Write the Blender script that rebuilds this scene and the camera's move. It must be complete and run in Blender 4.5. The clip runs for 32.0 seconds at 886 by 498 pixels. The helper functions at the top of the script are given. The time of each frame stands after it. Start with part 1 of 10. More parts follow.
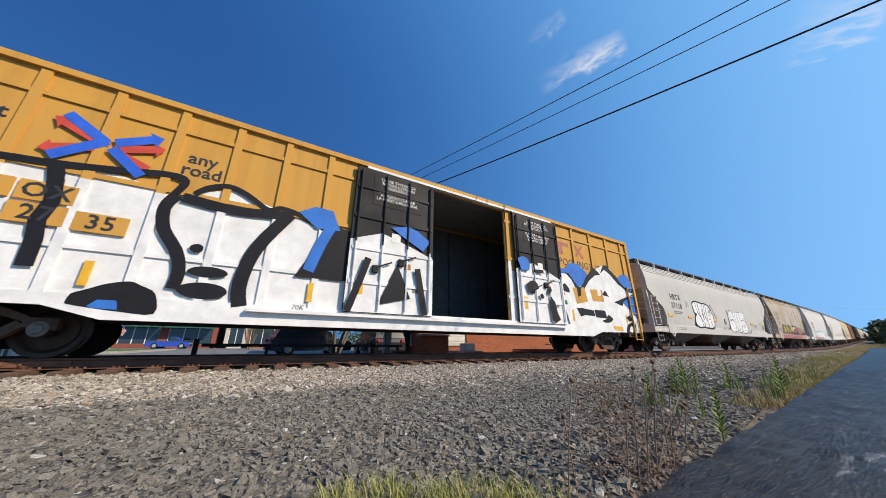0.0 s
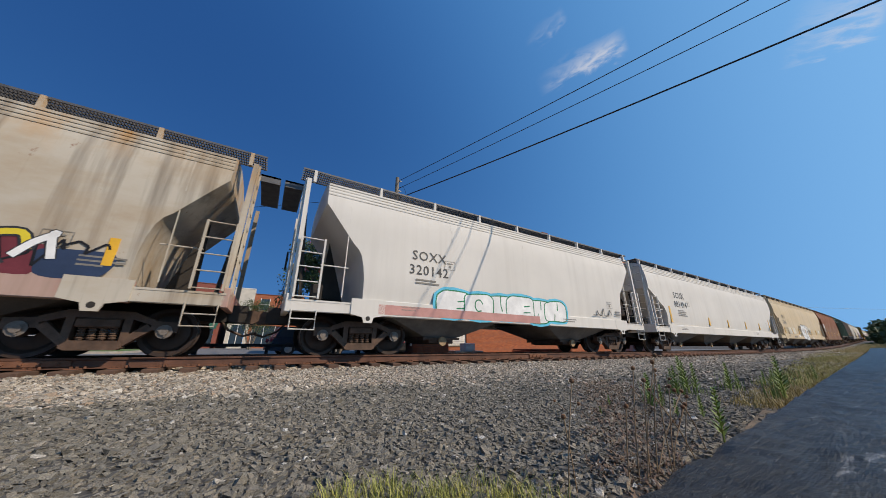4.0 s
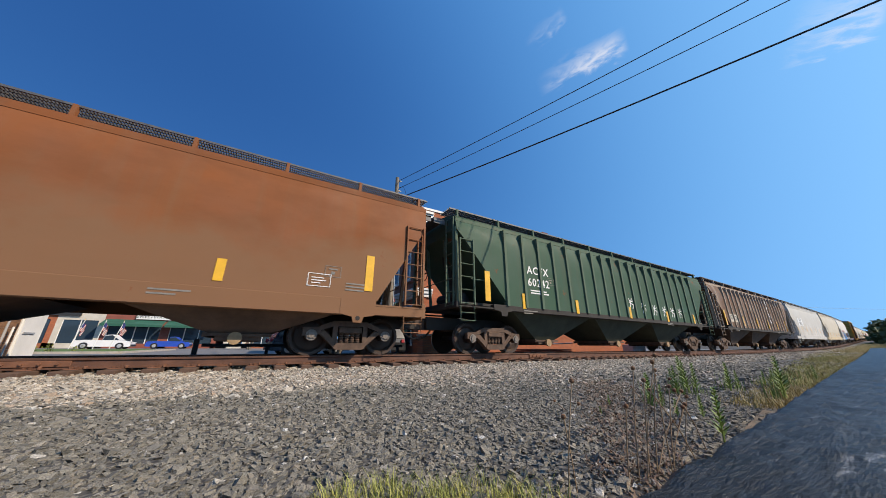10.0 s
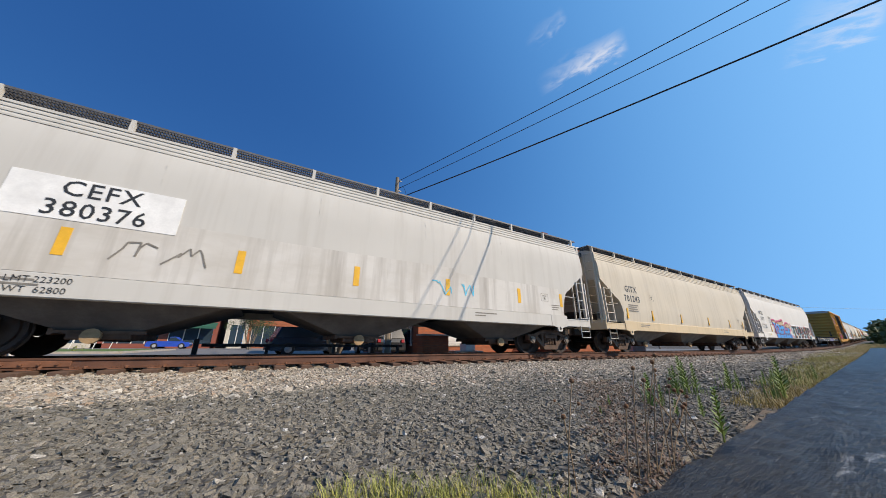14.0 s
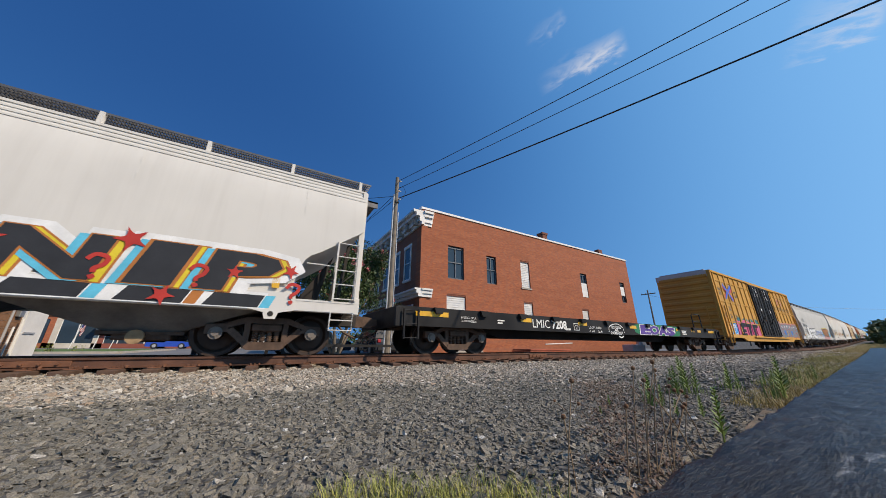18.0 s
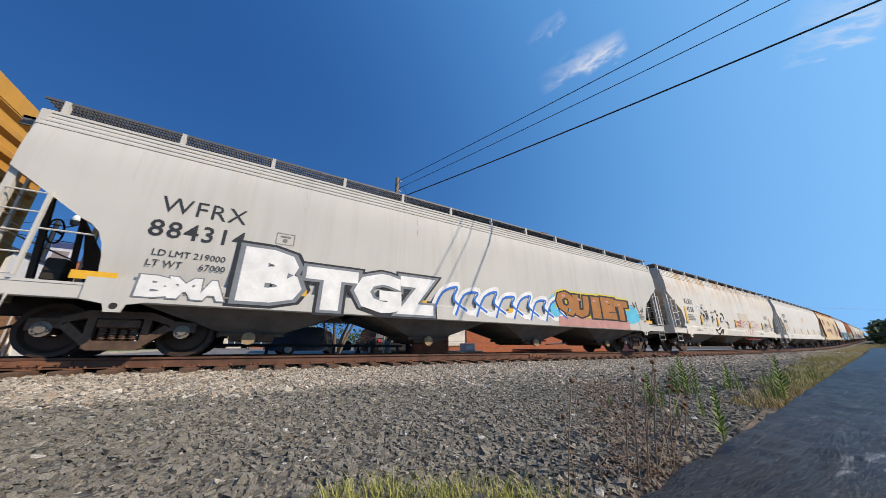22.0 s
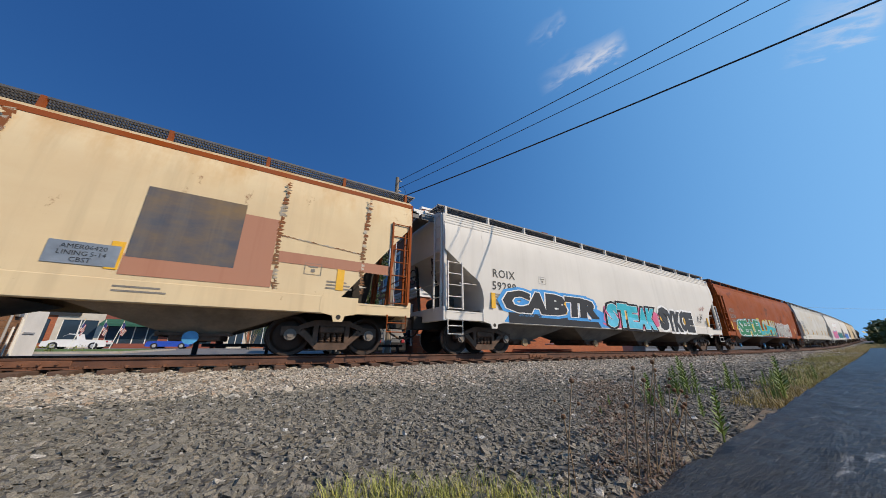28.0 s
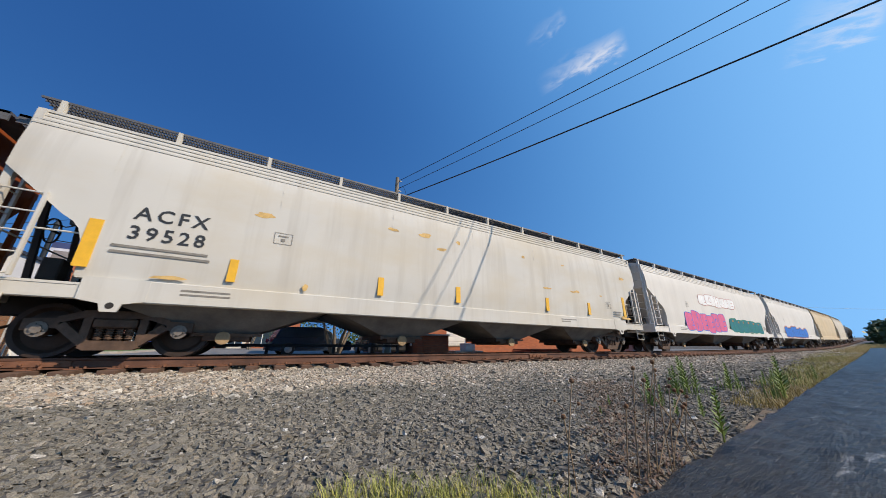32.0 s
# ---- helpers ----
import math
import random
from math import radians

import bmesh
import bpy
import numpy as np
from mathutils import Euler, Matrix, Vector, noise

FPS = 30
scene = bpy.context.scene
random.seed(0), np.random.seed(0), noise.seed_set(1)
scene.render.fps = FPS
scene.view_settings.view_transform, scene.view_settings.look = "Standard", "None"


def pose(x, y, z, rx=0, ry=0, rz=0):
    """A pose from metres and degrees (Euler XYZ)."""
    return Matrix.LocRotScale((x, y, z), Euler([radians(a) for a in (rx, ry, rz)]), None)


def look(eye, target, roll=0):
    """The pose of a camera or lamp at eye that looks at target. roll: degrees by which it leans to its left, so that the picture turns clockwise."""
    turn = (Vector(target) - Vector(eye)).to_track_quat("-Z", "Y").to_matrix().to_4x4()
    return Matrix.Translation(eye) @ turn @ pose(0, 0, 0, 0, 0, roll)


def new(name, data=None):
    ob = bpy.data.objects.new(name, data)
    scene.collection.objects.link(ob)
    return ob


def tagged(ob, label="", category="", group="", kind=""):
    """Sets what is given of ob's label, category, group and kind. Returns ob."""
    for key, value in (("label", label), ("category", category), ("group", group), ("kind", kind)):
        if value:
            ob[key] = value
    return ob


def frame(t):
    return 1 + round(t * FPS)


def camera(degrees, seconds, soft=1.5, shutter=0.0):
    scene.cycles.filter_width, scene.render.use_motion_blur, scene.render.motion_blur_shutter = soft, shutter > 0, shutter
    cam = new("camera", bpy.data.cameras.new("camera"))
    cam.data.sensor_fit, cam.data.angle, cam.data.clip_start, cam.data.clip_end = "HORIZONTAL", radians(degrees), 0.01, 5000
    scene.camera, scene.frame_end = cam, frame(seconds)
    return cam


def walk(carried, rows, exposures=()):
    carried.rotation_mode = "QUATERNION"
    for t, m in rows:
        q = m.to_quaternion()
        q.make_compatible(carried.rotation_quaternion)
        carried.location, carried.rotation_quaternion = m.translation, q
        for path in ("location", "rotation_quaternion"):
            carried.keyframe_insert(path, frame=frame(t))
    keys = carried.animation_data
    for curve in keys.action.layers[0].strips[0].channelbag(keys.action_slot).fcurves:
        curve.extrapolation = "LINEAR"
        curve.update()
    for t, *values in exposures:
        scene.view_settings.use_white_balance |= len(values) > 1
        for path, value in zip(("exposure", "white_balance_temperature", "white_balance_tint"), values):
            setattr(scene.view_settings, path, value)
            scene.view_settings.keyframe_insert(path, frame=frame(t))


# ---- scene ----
cam = camera(113.3, 32.0, soft=0.85, shutter=0.04)
EYE = Vector((0.0, 0.0, 0.24))
YAW, PITCH = 0.534, 0.3197
AIM = EYE + Vector((math.sin(YAW) * math.cos(PITCH), math.cos(YAW) * math.cos(PITCH), math.sin(PITCH)))
walk(cam, [(0.0, look(EYE, AIM, 0.34)), (32.0, look(EYE, AIM, 0.34))], exposures=[(0.0, 0.12, 7500, 14), (1.0, 0.02, 7500, 14), (2.0, -0.14, 7500, 14), (3.0, -0.18, 7500, 14), (6.0, -0.20, 7500, 14), (7.0, -0.21, 7500, 14), (8.0, -0.16, 7500, 14), (9.0, -0.06, 7500, 14), (10.0, 0.18, 7500, 14), (11.0, 0.22, 7500, 14), (12.0, 0.28, 7500, 14), (13.0, 0.24, 7500, 14), (14.0, 0.12, 7500, 14), (17.0, 0.00, 7500, 14), (18.0, -0.08, 7500, 14), (19.0, -0.03, 7500, 14), (20.0, 0.17, 7500, 14), (21.0, 0.12, 7500, 14), (22.0, 0.09, 7500, 14), (24.0, -0.10, 7500, 14), (25.0, -0.16, 7500, 14), (28.0, -0.08, 7500, 14), (30.0, 0.06, 7500, 14), (31.0, 0.14, 7500, 14), (32.0, 0.12, 7500, 14)])

# ---- world and sun ----
SUN_ELEVATION, SUN_AZIMUTH = 37.0, 139.0     # azimuth clockwise from +Y
WISPS = (((0.560, 0.428, 0.709), (0.656, 0.215, 0.724), 0.034, 0.80), ((0.487, 0.392, 0.780), (0.527, 0.283, 0.801), 0.022, 0.30),
         ((-0.40, 0.90, 0.17), (-0.20, 0.96, 0.21), 0.030, 0.22), ((0.795, 0.014, 0.607), (0.828, -0.10, 0.552), 0.075, 0.45))      # both ends of each streak of cloud, its half width and thickness
SKY_RED, SKY_BLUE, SKY_GAIN = 0.52, 1.60, 11.4
world = bpy.data.worlds.new("sky")
scene.world = world
world.use_nodes = True
wn, wl = world.node_tree.nodes, world.node_tree.links
sky = wn.new("ShaderNodeTexSky")
sky.sky_type, sky.sun_disc = "NISHITA", False
sky.sun_elevation, sky.sun_rotation = radians(SUN_ELEVATION), radians(-SUN_AZIMUTH)
sky.altitude, sky.air_density, sky.dust_density, sky.ozone_density = 100.0, 1.0, 0.3, 1.5
wn["Background"].inputs["Strength"].default_value = 0.088
TO_SUN = Vector((math.sin(radians(SUN_AZIMUTH)) * math.cos(radians(SUN_ELEVATION)),
                 math.cos(radians(SUN_AZIMUTH)) * math.cos(radians(SUN_ELEVATION)), math.sin(radians(SUN_ELEVATION))))


def sky_node(kind, operation="", *values):
    """A node of the sky, its inputs set to numbers or linked to sockets."""
    n = wn.new(kind)
    if operation:
        n.operation = operation
    for socket, value in zip(n.inputs, values):
        if isinstance(value, (int, float, tuple)):
            socket.default_value = value
        elif value is not None:
            wl.new(value, socket)
    return n


def sky_range(value, lo, hi, a, b, soft=False):
    n = sky_node("ShaderNodeMapRange", "", value, lo, hi, a, b)
    if soft:
        n.interpolation_type = "SMOOTHSTEP"
    return n.outputs[0]


way = wn.new("ShaderNodeTexCoord").outputs["Generated"]
axes = sky_node("ShaderNodeSeparateXYZ", "", way)
lifted = sky_node("ShaderNodeCombineXYZ", "", axes.outputs[0], axes.outputs[1], sky_range(axes.outputs[2], 0.0, 1.0, 0.235, 1.0))
wl.new(sky_node("ShaderNodeVectorMath", "NORMALIZE", lifted.outputs[0]).outputs[0], sky.inputs["Vector"])
# a clear sky that brightens towards the sun and towards the horizon, paler where it is brighter
low_down = sky_node("ShaderNodeMath", "POWER", sky_range(axes.outputs[2], 0.0, 1.0, 1.0, 0.0), 2.0).outputs[0]
towards = sky_range(sky_node("ShaderNodeVectorMath", "DOT_PRODUCT", way, tuple(TO_SUN)).outputs["Value"], -0.6, 0.9, 0.0, 1.0)
glow = sky_node("ShaderNodeMath", "MULTIPLY_ADD", sky_node("ShaderNodeMath", "POWER", towards, 3.0).outputs[0], 0.46, 0.064).outputs[0]
glow = sky_node("ShaderNodeMath", "MULTIPLY_ADD", low_down, 0.187, glow).outputs[0]
haze = sky_node("ShaderNodeMath", "MULTIPLY", low_down, sky_node("ShaderNodeMath", "POWER", towards, 2.0).outputs[0]).outputs[0]
glow = sky_node("ShaderNodeMath", "MULTIPLY_ADD", haze, 0.20, glow).outputs[0]
tint = sky_node("ShaderNodeCombineXYZ", "", sky_node("ShaderNodeMath", "MULTIPLY", sky_node("ShaderNodeMath", "POWER", glow, 1.6).outputs[0], SKY_RED).outputs[0], glow,
                sky_node("ShaderNodeMath", "MULTIPLY", sky_node("ShaderNodeMath", "POWER", glow, 0.645).outputs[0], SKY_BLUE).outputs[0])
clear = sky_node("ShaderNodeVectorMath", "SCALE", tint.outputs[0])
clear.inputs["Scale"].default_value = SKY_GAIN
air = wn.new("ShaderNodeMix")
air.data_type = "RGBA"
air.inputs["Factor"].default_value = 0.95
wl.new(sky.outputs["Color"], air.inputs["A"])
wl.new(clear.outputs[0], air.inputs["B"])
# wisps of high cloud, drawn out along their length and ragged at the edge
patch = None
for k, (a, b, wide, thick) in enumerate(WISPS):
    a, b = Vector(a).normalized(), Vector(b).normalized()
    along = (b - a).normalized()
    across = along.cross((a + b) / 2).normalized()
    reach = (b - a).length
    u = sky_node("ShaderNodeVectorMath", "DOT_PRODUCT", way, tuple(along)).outputs["Value"]
    v = sky_node("ShaderNodeVectorMath", "DOT_PRODUCT", way, tuple(across)).outputs["Value"]
    u = sky_range(u, a.dot(along), b.dot(along), 0.0, 1.0)
    place = sky_node("ShaderNodeCombineXYZ", "", u, sky_node("ShaderNodeMath", "MULTIPLY", v, 2.6 / reach).outputs[0], k * 3.7)
    ice = wn.new("ShaderNodeTexNoise")
    ice.inputs["Scale"].default_value, ice.inputs["Detail"].default_value, ice.inputs["Roughness"].default_value, ice.inputs["Distortion"].default_value = 2.6, 7.0, 0.58, 0.5
    wl.new(place.outputs[0], ice.inputs["Vector"])
    ragged = sky_node("ShaderNodeMath", "MULTIPLY_ADD", sky_range(ice.outputs["Fac"], 0.25, 0.75, -1.0, 1.0), wide * 0.8, v).outputs[0]
    body = sky_node("ShaderNodeMath", "ABSOLUTE", ragged).outputs[0]
    body = sky_range(body, 0.0, wide, 1.0, 0.0, True)
    grow = sky_range(u, 0.0, 0.75, 0.15, 1.0, True)
    fade = sky_range(u, 0.85, 1.0, 1.0, 0.0, True)
    start = sky_range(u, 0.0, 0.2, 0.0, 1.0, True)
    for other in (grow, fade, start, sky_range(ice.outputs["Fac"], 0.35, 0.62, 0.25, 1.0, True)):
        body = sky_node("ShaderNodeMath", "MULTIPLY", body, other).outputs[0]
    body = sky_node("ShaderNodeMath", "MULTIPLY", body, thick).outputs[0]
    ahead = sky_range(sky_node("ShaderNodeVectorMath", "DOT_PRODUCT", way, tuple((a + b) / 2)).outputs["Value"], 0.5, 0.7, 0.0, 1.0)
    body = sky_node("ShaderNodeMath", "MULTIPLY", body, ahead).outputs[0]
    patch = body if patch is None else sky_node("ShaderNodeMath", "MAXIMUM", patch, body).outputs[0]
mixed = wn.new("ShaderNodeMix")
mixed.data_type = "RGBA"
wl.new(patch, mixed.inputs["Factor"])
wl.new(air.outputs["Result"], mixed.inputs["A"])
mixed.inputs["B"].default_value = (7.6, 8.6, 10.4, 1.0)
wl.new(mixed.outputs["Result"], wn["Background"].inputs["Color"])
sun = new("sun", bpy.data.lights.new("sun", "SUN"))
sun.data.energy, sun.data.angle, sun.data.color = 4.5, radians(0.53), (1.0, 0.915, 0.79)
sun.matrix_world = look(TO_SUN * 60, (0, 0, 0))


# ---- mesh helper ----
class Shape:
    """Collects vertices and faces of one mesh."""

    def __init__(self):
        self.v, self.f = [], []

    def add(self, verts, faces):
        n = len(self.v)
        self.v += [tuple(p) for p in verts]
        self.f += [tuple(n + i for i in f) for f in faces]
        return self

    def box(self, x0, x1, y0, y1, z0, z1, b=0.0):
        if b:
            # a box with chamfered edges along all sides
            b = min(b, (x1 - x0) * 0.45, (y1 - y0) * 0.45, (z1 - z0) * 0.45)
            bm = bmesh.new()
            bmesh.ops.create_cube(bm, size=1.0)
            for w in bm.verts:
                w.co = ((x0 + x1) / 2 + w.co.x * (x1 - x0), (y0 + y1) / 2 + w.co.y * (y1 - y0), (z0 + z1) / 2 + w.co.z * (z1 - z0))
            bmesh.ops.bevel(bm, geom=bm.edges[:], offset=b, segments=1, affect="EDGES")
            bm.verts.index_update()
            self.add([w.co[:] for w in bm.verts], [[w.index for w in f.verts] for f in bm.faces])
            bm.free()
            return self
        return self.add([(x0, y0, z0), (x1, y0, z0), (x1, y1, z0), (x0, y1, z0), (x0, y0, z1), (x1, y0, z1), (x1, y1, z1), (x0, y1, z1)],
                        [(3, 2, 1, 0), (4, 5, 6, 7), (0, 1, 5, 4), (1, 2, 6, 5), (2, 3, 7, 6), (3, 0, 4, 7)])

    def bar(self, a, b, w, d=None):
        """A square bar from a to b."""
        a, b = Vector(a), Vector(b)
        d = w if d is None else d
        t = (b - a).normalized()
        s = t.cross(Vector((0, 0, 1)) if abs(t.z) < 0.9 else Vector((1, 0, 0))).normalized()
        u = s.cross(t)
        return self.add([p + s * i * w / 2 + u * j * d / 2 for p in (a, b) for i, j in ((-1, -1), (1, -1), (1, 1), (-1, 1))],
                        [(0, 1, 2, 3), (7, 6, 5, 4), (0, 4, 5, 1), (1, 5, 6, 2), (2, 6, 7, 3), (3, 7, 4, 0)])

    def rod(self, a, b, r, n=8, r2=None):
        a, b = Vector(a), Vector(b)
        r2 = r if r2 is None else r2
        t = (b - a).normalized()
        s = t.cross(Vector((0, 0, 1)) if abs(t.z) < 0.9 else Vector((1, 0, 0))).normalized()
        u = t.cross(s)
        ring = [s * math.cos(2 * math.pi * k / n) + u * math.sin(2 * math.pi * k / n) for k in range(n)]
        return self.add([a + q * r for q in ring] + [b + q * r2 for q in ring],
                        [tuple(range(n))[::-1], tuple(range(n, 2 * n))] + [(k, (k + 1) % n, n + (k + 1) % n, n + k) for k in range(n)])

    def pipe(self, points, r, n=6):
        """One bent tube through the points."""
        pts = [Vector(p) for p in points]
        rings = []
        for i, p in enumerate(pts):
            t = (pts[min(i + 1, len(pts) - 1)] - pts[max(i - 1, 0)]).normalized()
            s = t.cross(Vector((0, 0, 1)) if abs(t.z) < 0.9 else Vector((1, 0, 0))).normalized()
            u = t.cross(s)
            rings += [p + (s * math.cos(2 * math.pi * k / n) + u * math.sin(2 * math.pi * k / n)) * r for k in range(n)]
        m = len(pts)
        return self.add(rings, [(i * n + k, i * n + (k + 1) % n, (i + 1) * n + (k + 1) % n, (i + 1) * n + k) for i in range(m - 1) for k in range(n)] + [tuple(range(n))[::-1], tuple(range((m - 1) * n, m * n))])

    def slab(self, poly, y0, y1):
        """A polygon in x, z given thickness in y."""
        n = len(poly)
        return self.add([(x, y0, z) for x, z in poly] + [(x, y1, z) for x, z in poly],
                        [tuple(range(n)), tuple(range(n, 2 * n))[::-1]] + [(k, n + k, n + (k + 1) % n, (k + 1) % n) for k in range(n)])

    def turned(self, profile, a, axis, n=20, full=True):
        """A profile of (radius, along) turned round an axis ("x", "y" or "z") through a."""
        pts, m = [], len(profile)
        for k in range(n):
            c, s = math.cos(2 * math.pi * k / n), math.sin(2 * math.pi * k / n)
            for r, h in profile:
                q = {"x": (h, r * c, r * s), "y": (r * c, h, r * s), "z": (r * c, r * s, h)}[axis]
                pts.append((a[0] + q[0], a[1] + q[1], a[2] + q[2]))
        fs = [(k * m + j, k * m + j + 1, (k + 1) % n * m + j + 1, (k + 1) % n * m + j) for k in range(n) for j in range(m - 1)]
        return self.add(pts, fs)

    def mesh(self, name, material, smooth=False):
        me = bpy.data.meshes.new(name)
        me.from_pydata(self.v, [], self.f)
        bm = bmesh.new()
        bm.from_mesh(me)
        bmesh.ops.recalc_face_normals(bm, faces=bm.faces)
        bm.to_mesh(me)
        bm.free()
        me.materials.append(material)
        if smooth:
            me.polygons.foreach_set("use_smooth", [True] * len(me.polygons))
            me.set_sharp_from_angle(angle=radians(38))
        return me


def part(name, shape, material, parent, label="", smooth=False):
    """One mesh object under a thing or under a part."""
    me = shape if isinstance(shape, bpy.types.Mesh) else shape.mesh(name, material, smooth)
    ob = new(name, me)
    ob.parent = parent
    return tagged(ob, label)


def thing(name, label, category, group="", kind="", at=(0, 0, 0), turn=0.0):
    ob = new(name)
    ob.empty_display_size = 0.2
    ob.matrix_basis = pose(*at, 0, 0, turn)
    return tagged(ob, label, category, group, kind)


def solo(name, shape, material, label="", category="", group="", kind="", smooth=False, at=(0, 0, 0), turn=0.0):
    ob = new(name, shape if isinstance(shape, bpy.types.Mesh) else shape.mesh(name, material, smooth))
    ob.matrix_basis = pose(*at, 0, 0, turn)
    return tagged(ob, label, category, group, kind)


# ---- materials ----
def material(name, rough=0.6, metal=0.0):
    m = bpy.data.materials.new(name)
    m.use_nodes = True
    b = m.node_tree.nodes["Principled BSDF"]
    b.inputs["Roughness"].default_value, b.inputs["Metallic"].default_value = rough, metal
    return m, m.node_tree.nodes, m.node_tree.links, b


def coords(nodes, links, scale=(1, 1, 1), seed=0.0):
    c, mp = nodes.new("ShaderNodeTexCoord"), nodes.new("ShaderNodeMapping")
    mp.inputs["Scale"].default_value = scale
    mp.inputs["Location"].default_value = (seed * 7.31, seed * 3.17, seed * 5.77)
    links.new(c.outputs["Object"], mp.inputs["Vector"])
    return mp.outputs["Vector"]


def grain(nodes, links, vector, scale, detail=4.0, rough=0.6):
    n = nodes.new("ShaderNodeTexNoise")
    n.inputs["Scale"].default_value, n.inputs["Detail"].default_value, n.inputs["Roughness"].default_value = scale, detail, rough
    links.new(vector, n.inputs["Vector"])
    return n.outputs["Fac"]


def ramp(nodes, links, fac, lo, hi, a=0.0, b=1.0):
    r = nodes.new("ShaderNodeMapRange")
    for key, value in (("From Min", lo), ("From Max", hi), ("To Min", a), ("To Max", b)):
        r.inputs[key].default_value = value
    links.new(fac, r.inputs["Value"])
    return r.outputs["Result"]


def blend(nodes, links, fac, a, b):
    x = nodes.new("ShaderNodeMix")
    x.data_type = "RGBA"
    for socket, value in ((x.inputs["Factor"], fac), (x.inputs["A"], a), (x.inputs["B"], b)):
        if isinstance(value, (tuple, float)):
            socket.default_value = (*value, 1.0) if isinstance(value, tuple) else value
        else:
            links.new(value, socket)
    return x.outputs["Result"]


def bump(nodes, links, bsdf, height, strength, distance):
    b = nodes.new("ShaderNodeBump")
    b.inputs["Strength"].default_value, b.inputs["Distance"].default_value = strength, distance
    links.new(height, b.inputs["Height"])
    links.new(b.outputs["Normal"], bsdf.inputs["Normal"])


def plain(name, colour, rough=0.6, metal=0.0, vary=0.25, scale=3.0, relief=0.15, seed=0.0):
    """A surface with two scales of variation in tone and a fine relief."""
    m, n, l, b = material(name, rough, metal)
    v = coords(n, l, seed=seed)
    big, fine = grain(n, l, v, scale), grain(n, l, v, scale * 14, 3.0)
    dark = tuple(c * (1 - vary) for c in colour)
    light = tuple(min(1.0, c * (1 + vary * 0.6)) for c in colour)
    tone = blend(n, l, ramp(n, l, big, 0.3, 0.7), dark, light)
    tone = blend(n, l, ramp(n, l, fine, 0.35, 0.75, 0.0, 0.4), tone, dark)
    l.new(tone, b.inputs["Base Color"])
    if relief:
        bump(n, l, b, fine, relief, 0.004)
    return m


def paint(name, colour, dirt=(0.16, 0.12, 0.08), grime=0.35, rust=0.0, seed=0.0, rough=0.6, stain=None, low=0.0, smudge=None, runs=0.0):
    """Weathered paint on a rail car: faded patches, streaks that run down, rust spots."""
    m, n, l, b = material(name, rough)
    v = coords(n, l, seed=seed)
    faded = tuple(min(1.0, c * 0.90 + 0.02) for c in colour)
    tone = blend(n, l, ramp(n, l, grain(n, l, v, 0.55, 3.0), 0.35, 0.65), colour, faded)
    streaks = grain(n, l, coords(n, l, (2.6, 1.0, 0.16), seed + 1), 1.0, 5.0, 0.65)
    tone = blend(n, l, ramp(n, l, streaks, 0.48, 0.78, 0.0, grime), tone, dirt)
    cloud = grain(n, l, coords(n, l, (0.5, 1, 1.1), seed + 2), 1.0, 6.0, 0.62)
    if stain:
        tone = blend(n, l, ramp(n, l, cloud, 0.42, 0.70, 0.0, 0.75), tone, stain)
    if runs:
        # rust that runs down from the seams under the eaves
        h = n.new("ShaderNodeSeparateXYZ")
        l.new(coords(n, l), h.inputs["Vector"])
        run = grain(n, l, coords(n, l, (1.1, 1.0, 0.5), seed + 6), 1.6, 5.0, 0.62)
        gate = n.new("ShaderNodeMath")
        gate.operation = "MULTIPLY"
        l.new(ramp(n, l, h.outputs["Z"], runs - 1.5, runs - 0.1, 0.0, 0.9), gate.inputs[0])
        l.new(ramp(n, l, run, 0.46, 0.68), gate.inputs[1])
        tone = blend(n, l, gate.outputs[0], tone, (0.50, 0.26, 0.08))
    if smudge:
        # dark blotches with blurred edges
        spots = grain(n, l, coords(n, l, (0.42, 1.0, 0.8), seed + 4), 1.5, 4.0, 0.5)
        tone = blend(n, l, ramp(n, l, spots, 0.58, 0.72, 0.0, 0.85), tone, smudge)
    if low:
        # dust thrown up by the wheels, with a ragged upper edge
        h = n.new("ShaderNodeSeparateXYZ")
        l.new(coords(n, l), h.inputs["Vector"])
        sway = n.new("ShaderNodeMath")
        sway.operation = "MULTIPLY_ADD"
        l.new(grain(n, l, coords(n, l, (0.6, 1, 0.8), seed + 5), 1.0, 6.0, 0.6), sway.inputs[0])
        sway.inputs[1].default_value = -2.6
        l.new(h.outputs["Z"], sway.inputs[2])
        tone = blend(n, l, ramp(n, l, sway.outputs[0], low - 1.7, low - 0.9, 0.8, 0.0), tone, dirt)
    if rust:
        spots = grain(n, l, coords(n, l, (1.0, 1.0, 0.7), seed + 3), 2.2, 8.0, 0.72)
        tone = blend(n, l, ramp(n, l, spots, 0.66 - rust * 0.22, 0.72 - rust * 0.18, 0.0, 0.9), tone, (0.2, 0.065, 0.025))
    l.new(tone, b.inputs["Base Color"])
    fine = grain(n, l, v, 38.0, 3.0)
    l.new(ramp(n, l, cloud, 0.3, 0.7, rough - 0.1, rough + 0.18), b.inputs["Roughness"])
    bump(n, l, b, fine, 0.12, 0.003)
    b.inputs["Specular IOR Level"].default_value = 0.12
    return m


def sprayed(name, colour, rough=0.6):
    m = plain(name, colour, rough, 0.0, 0.2, 2.5, 0.06)
    m.node_tree.nodes["Principled BSDF"].inputs["Specular IOR Level"].default_value = 0.2
    return m


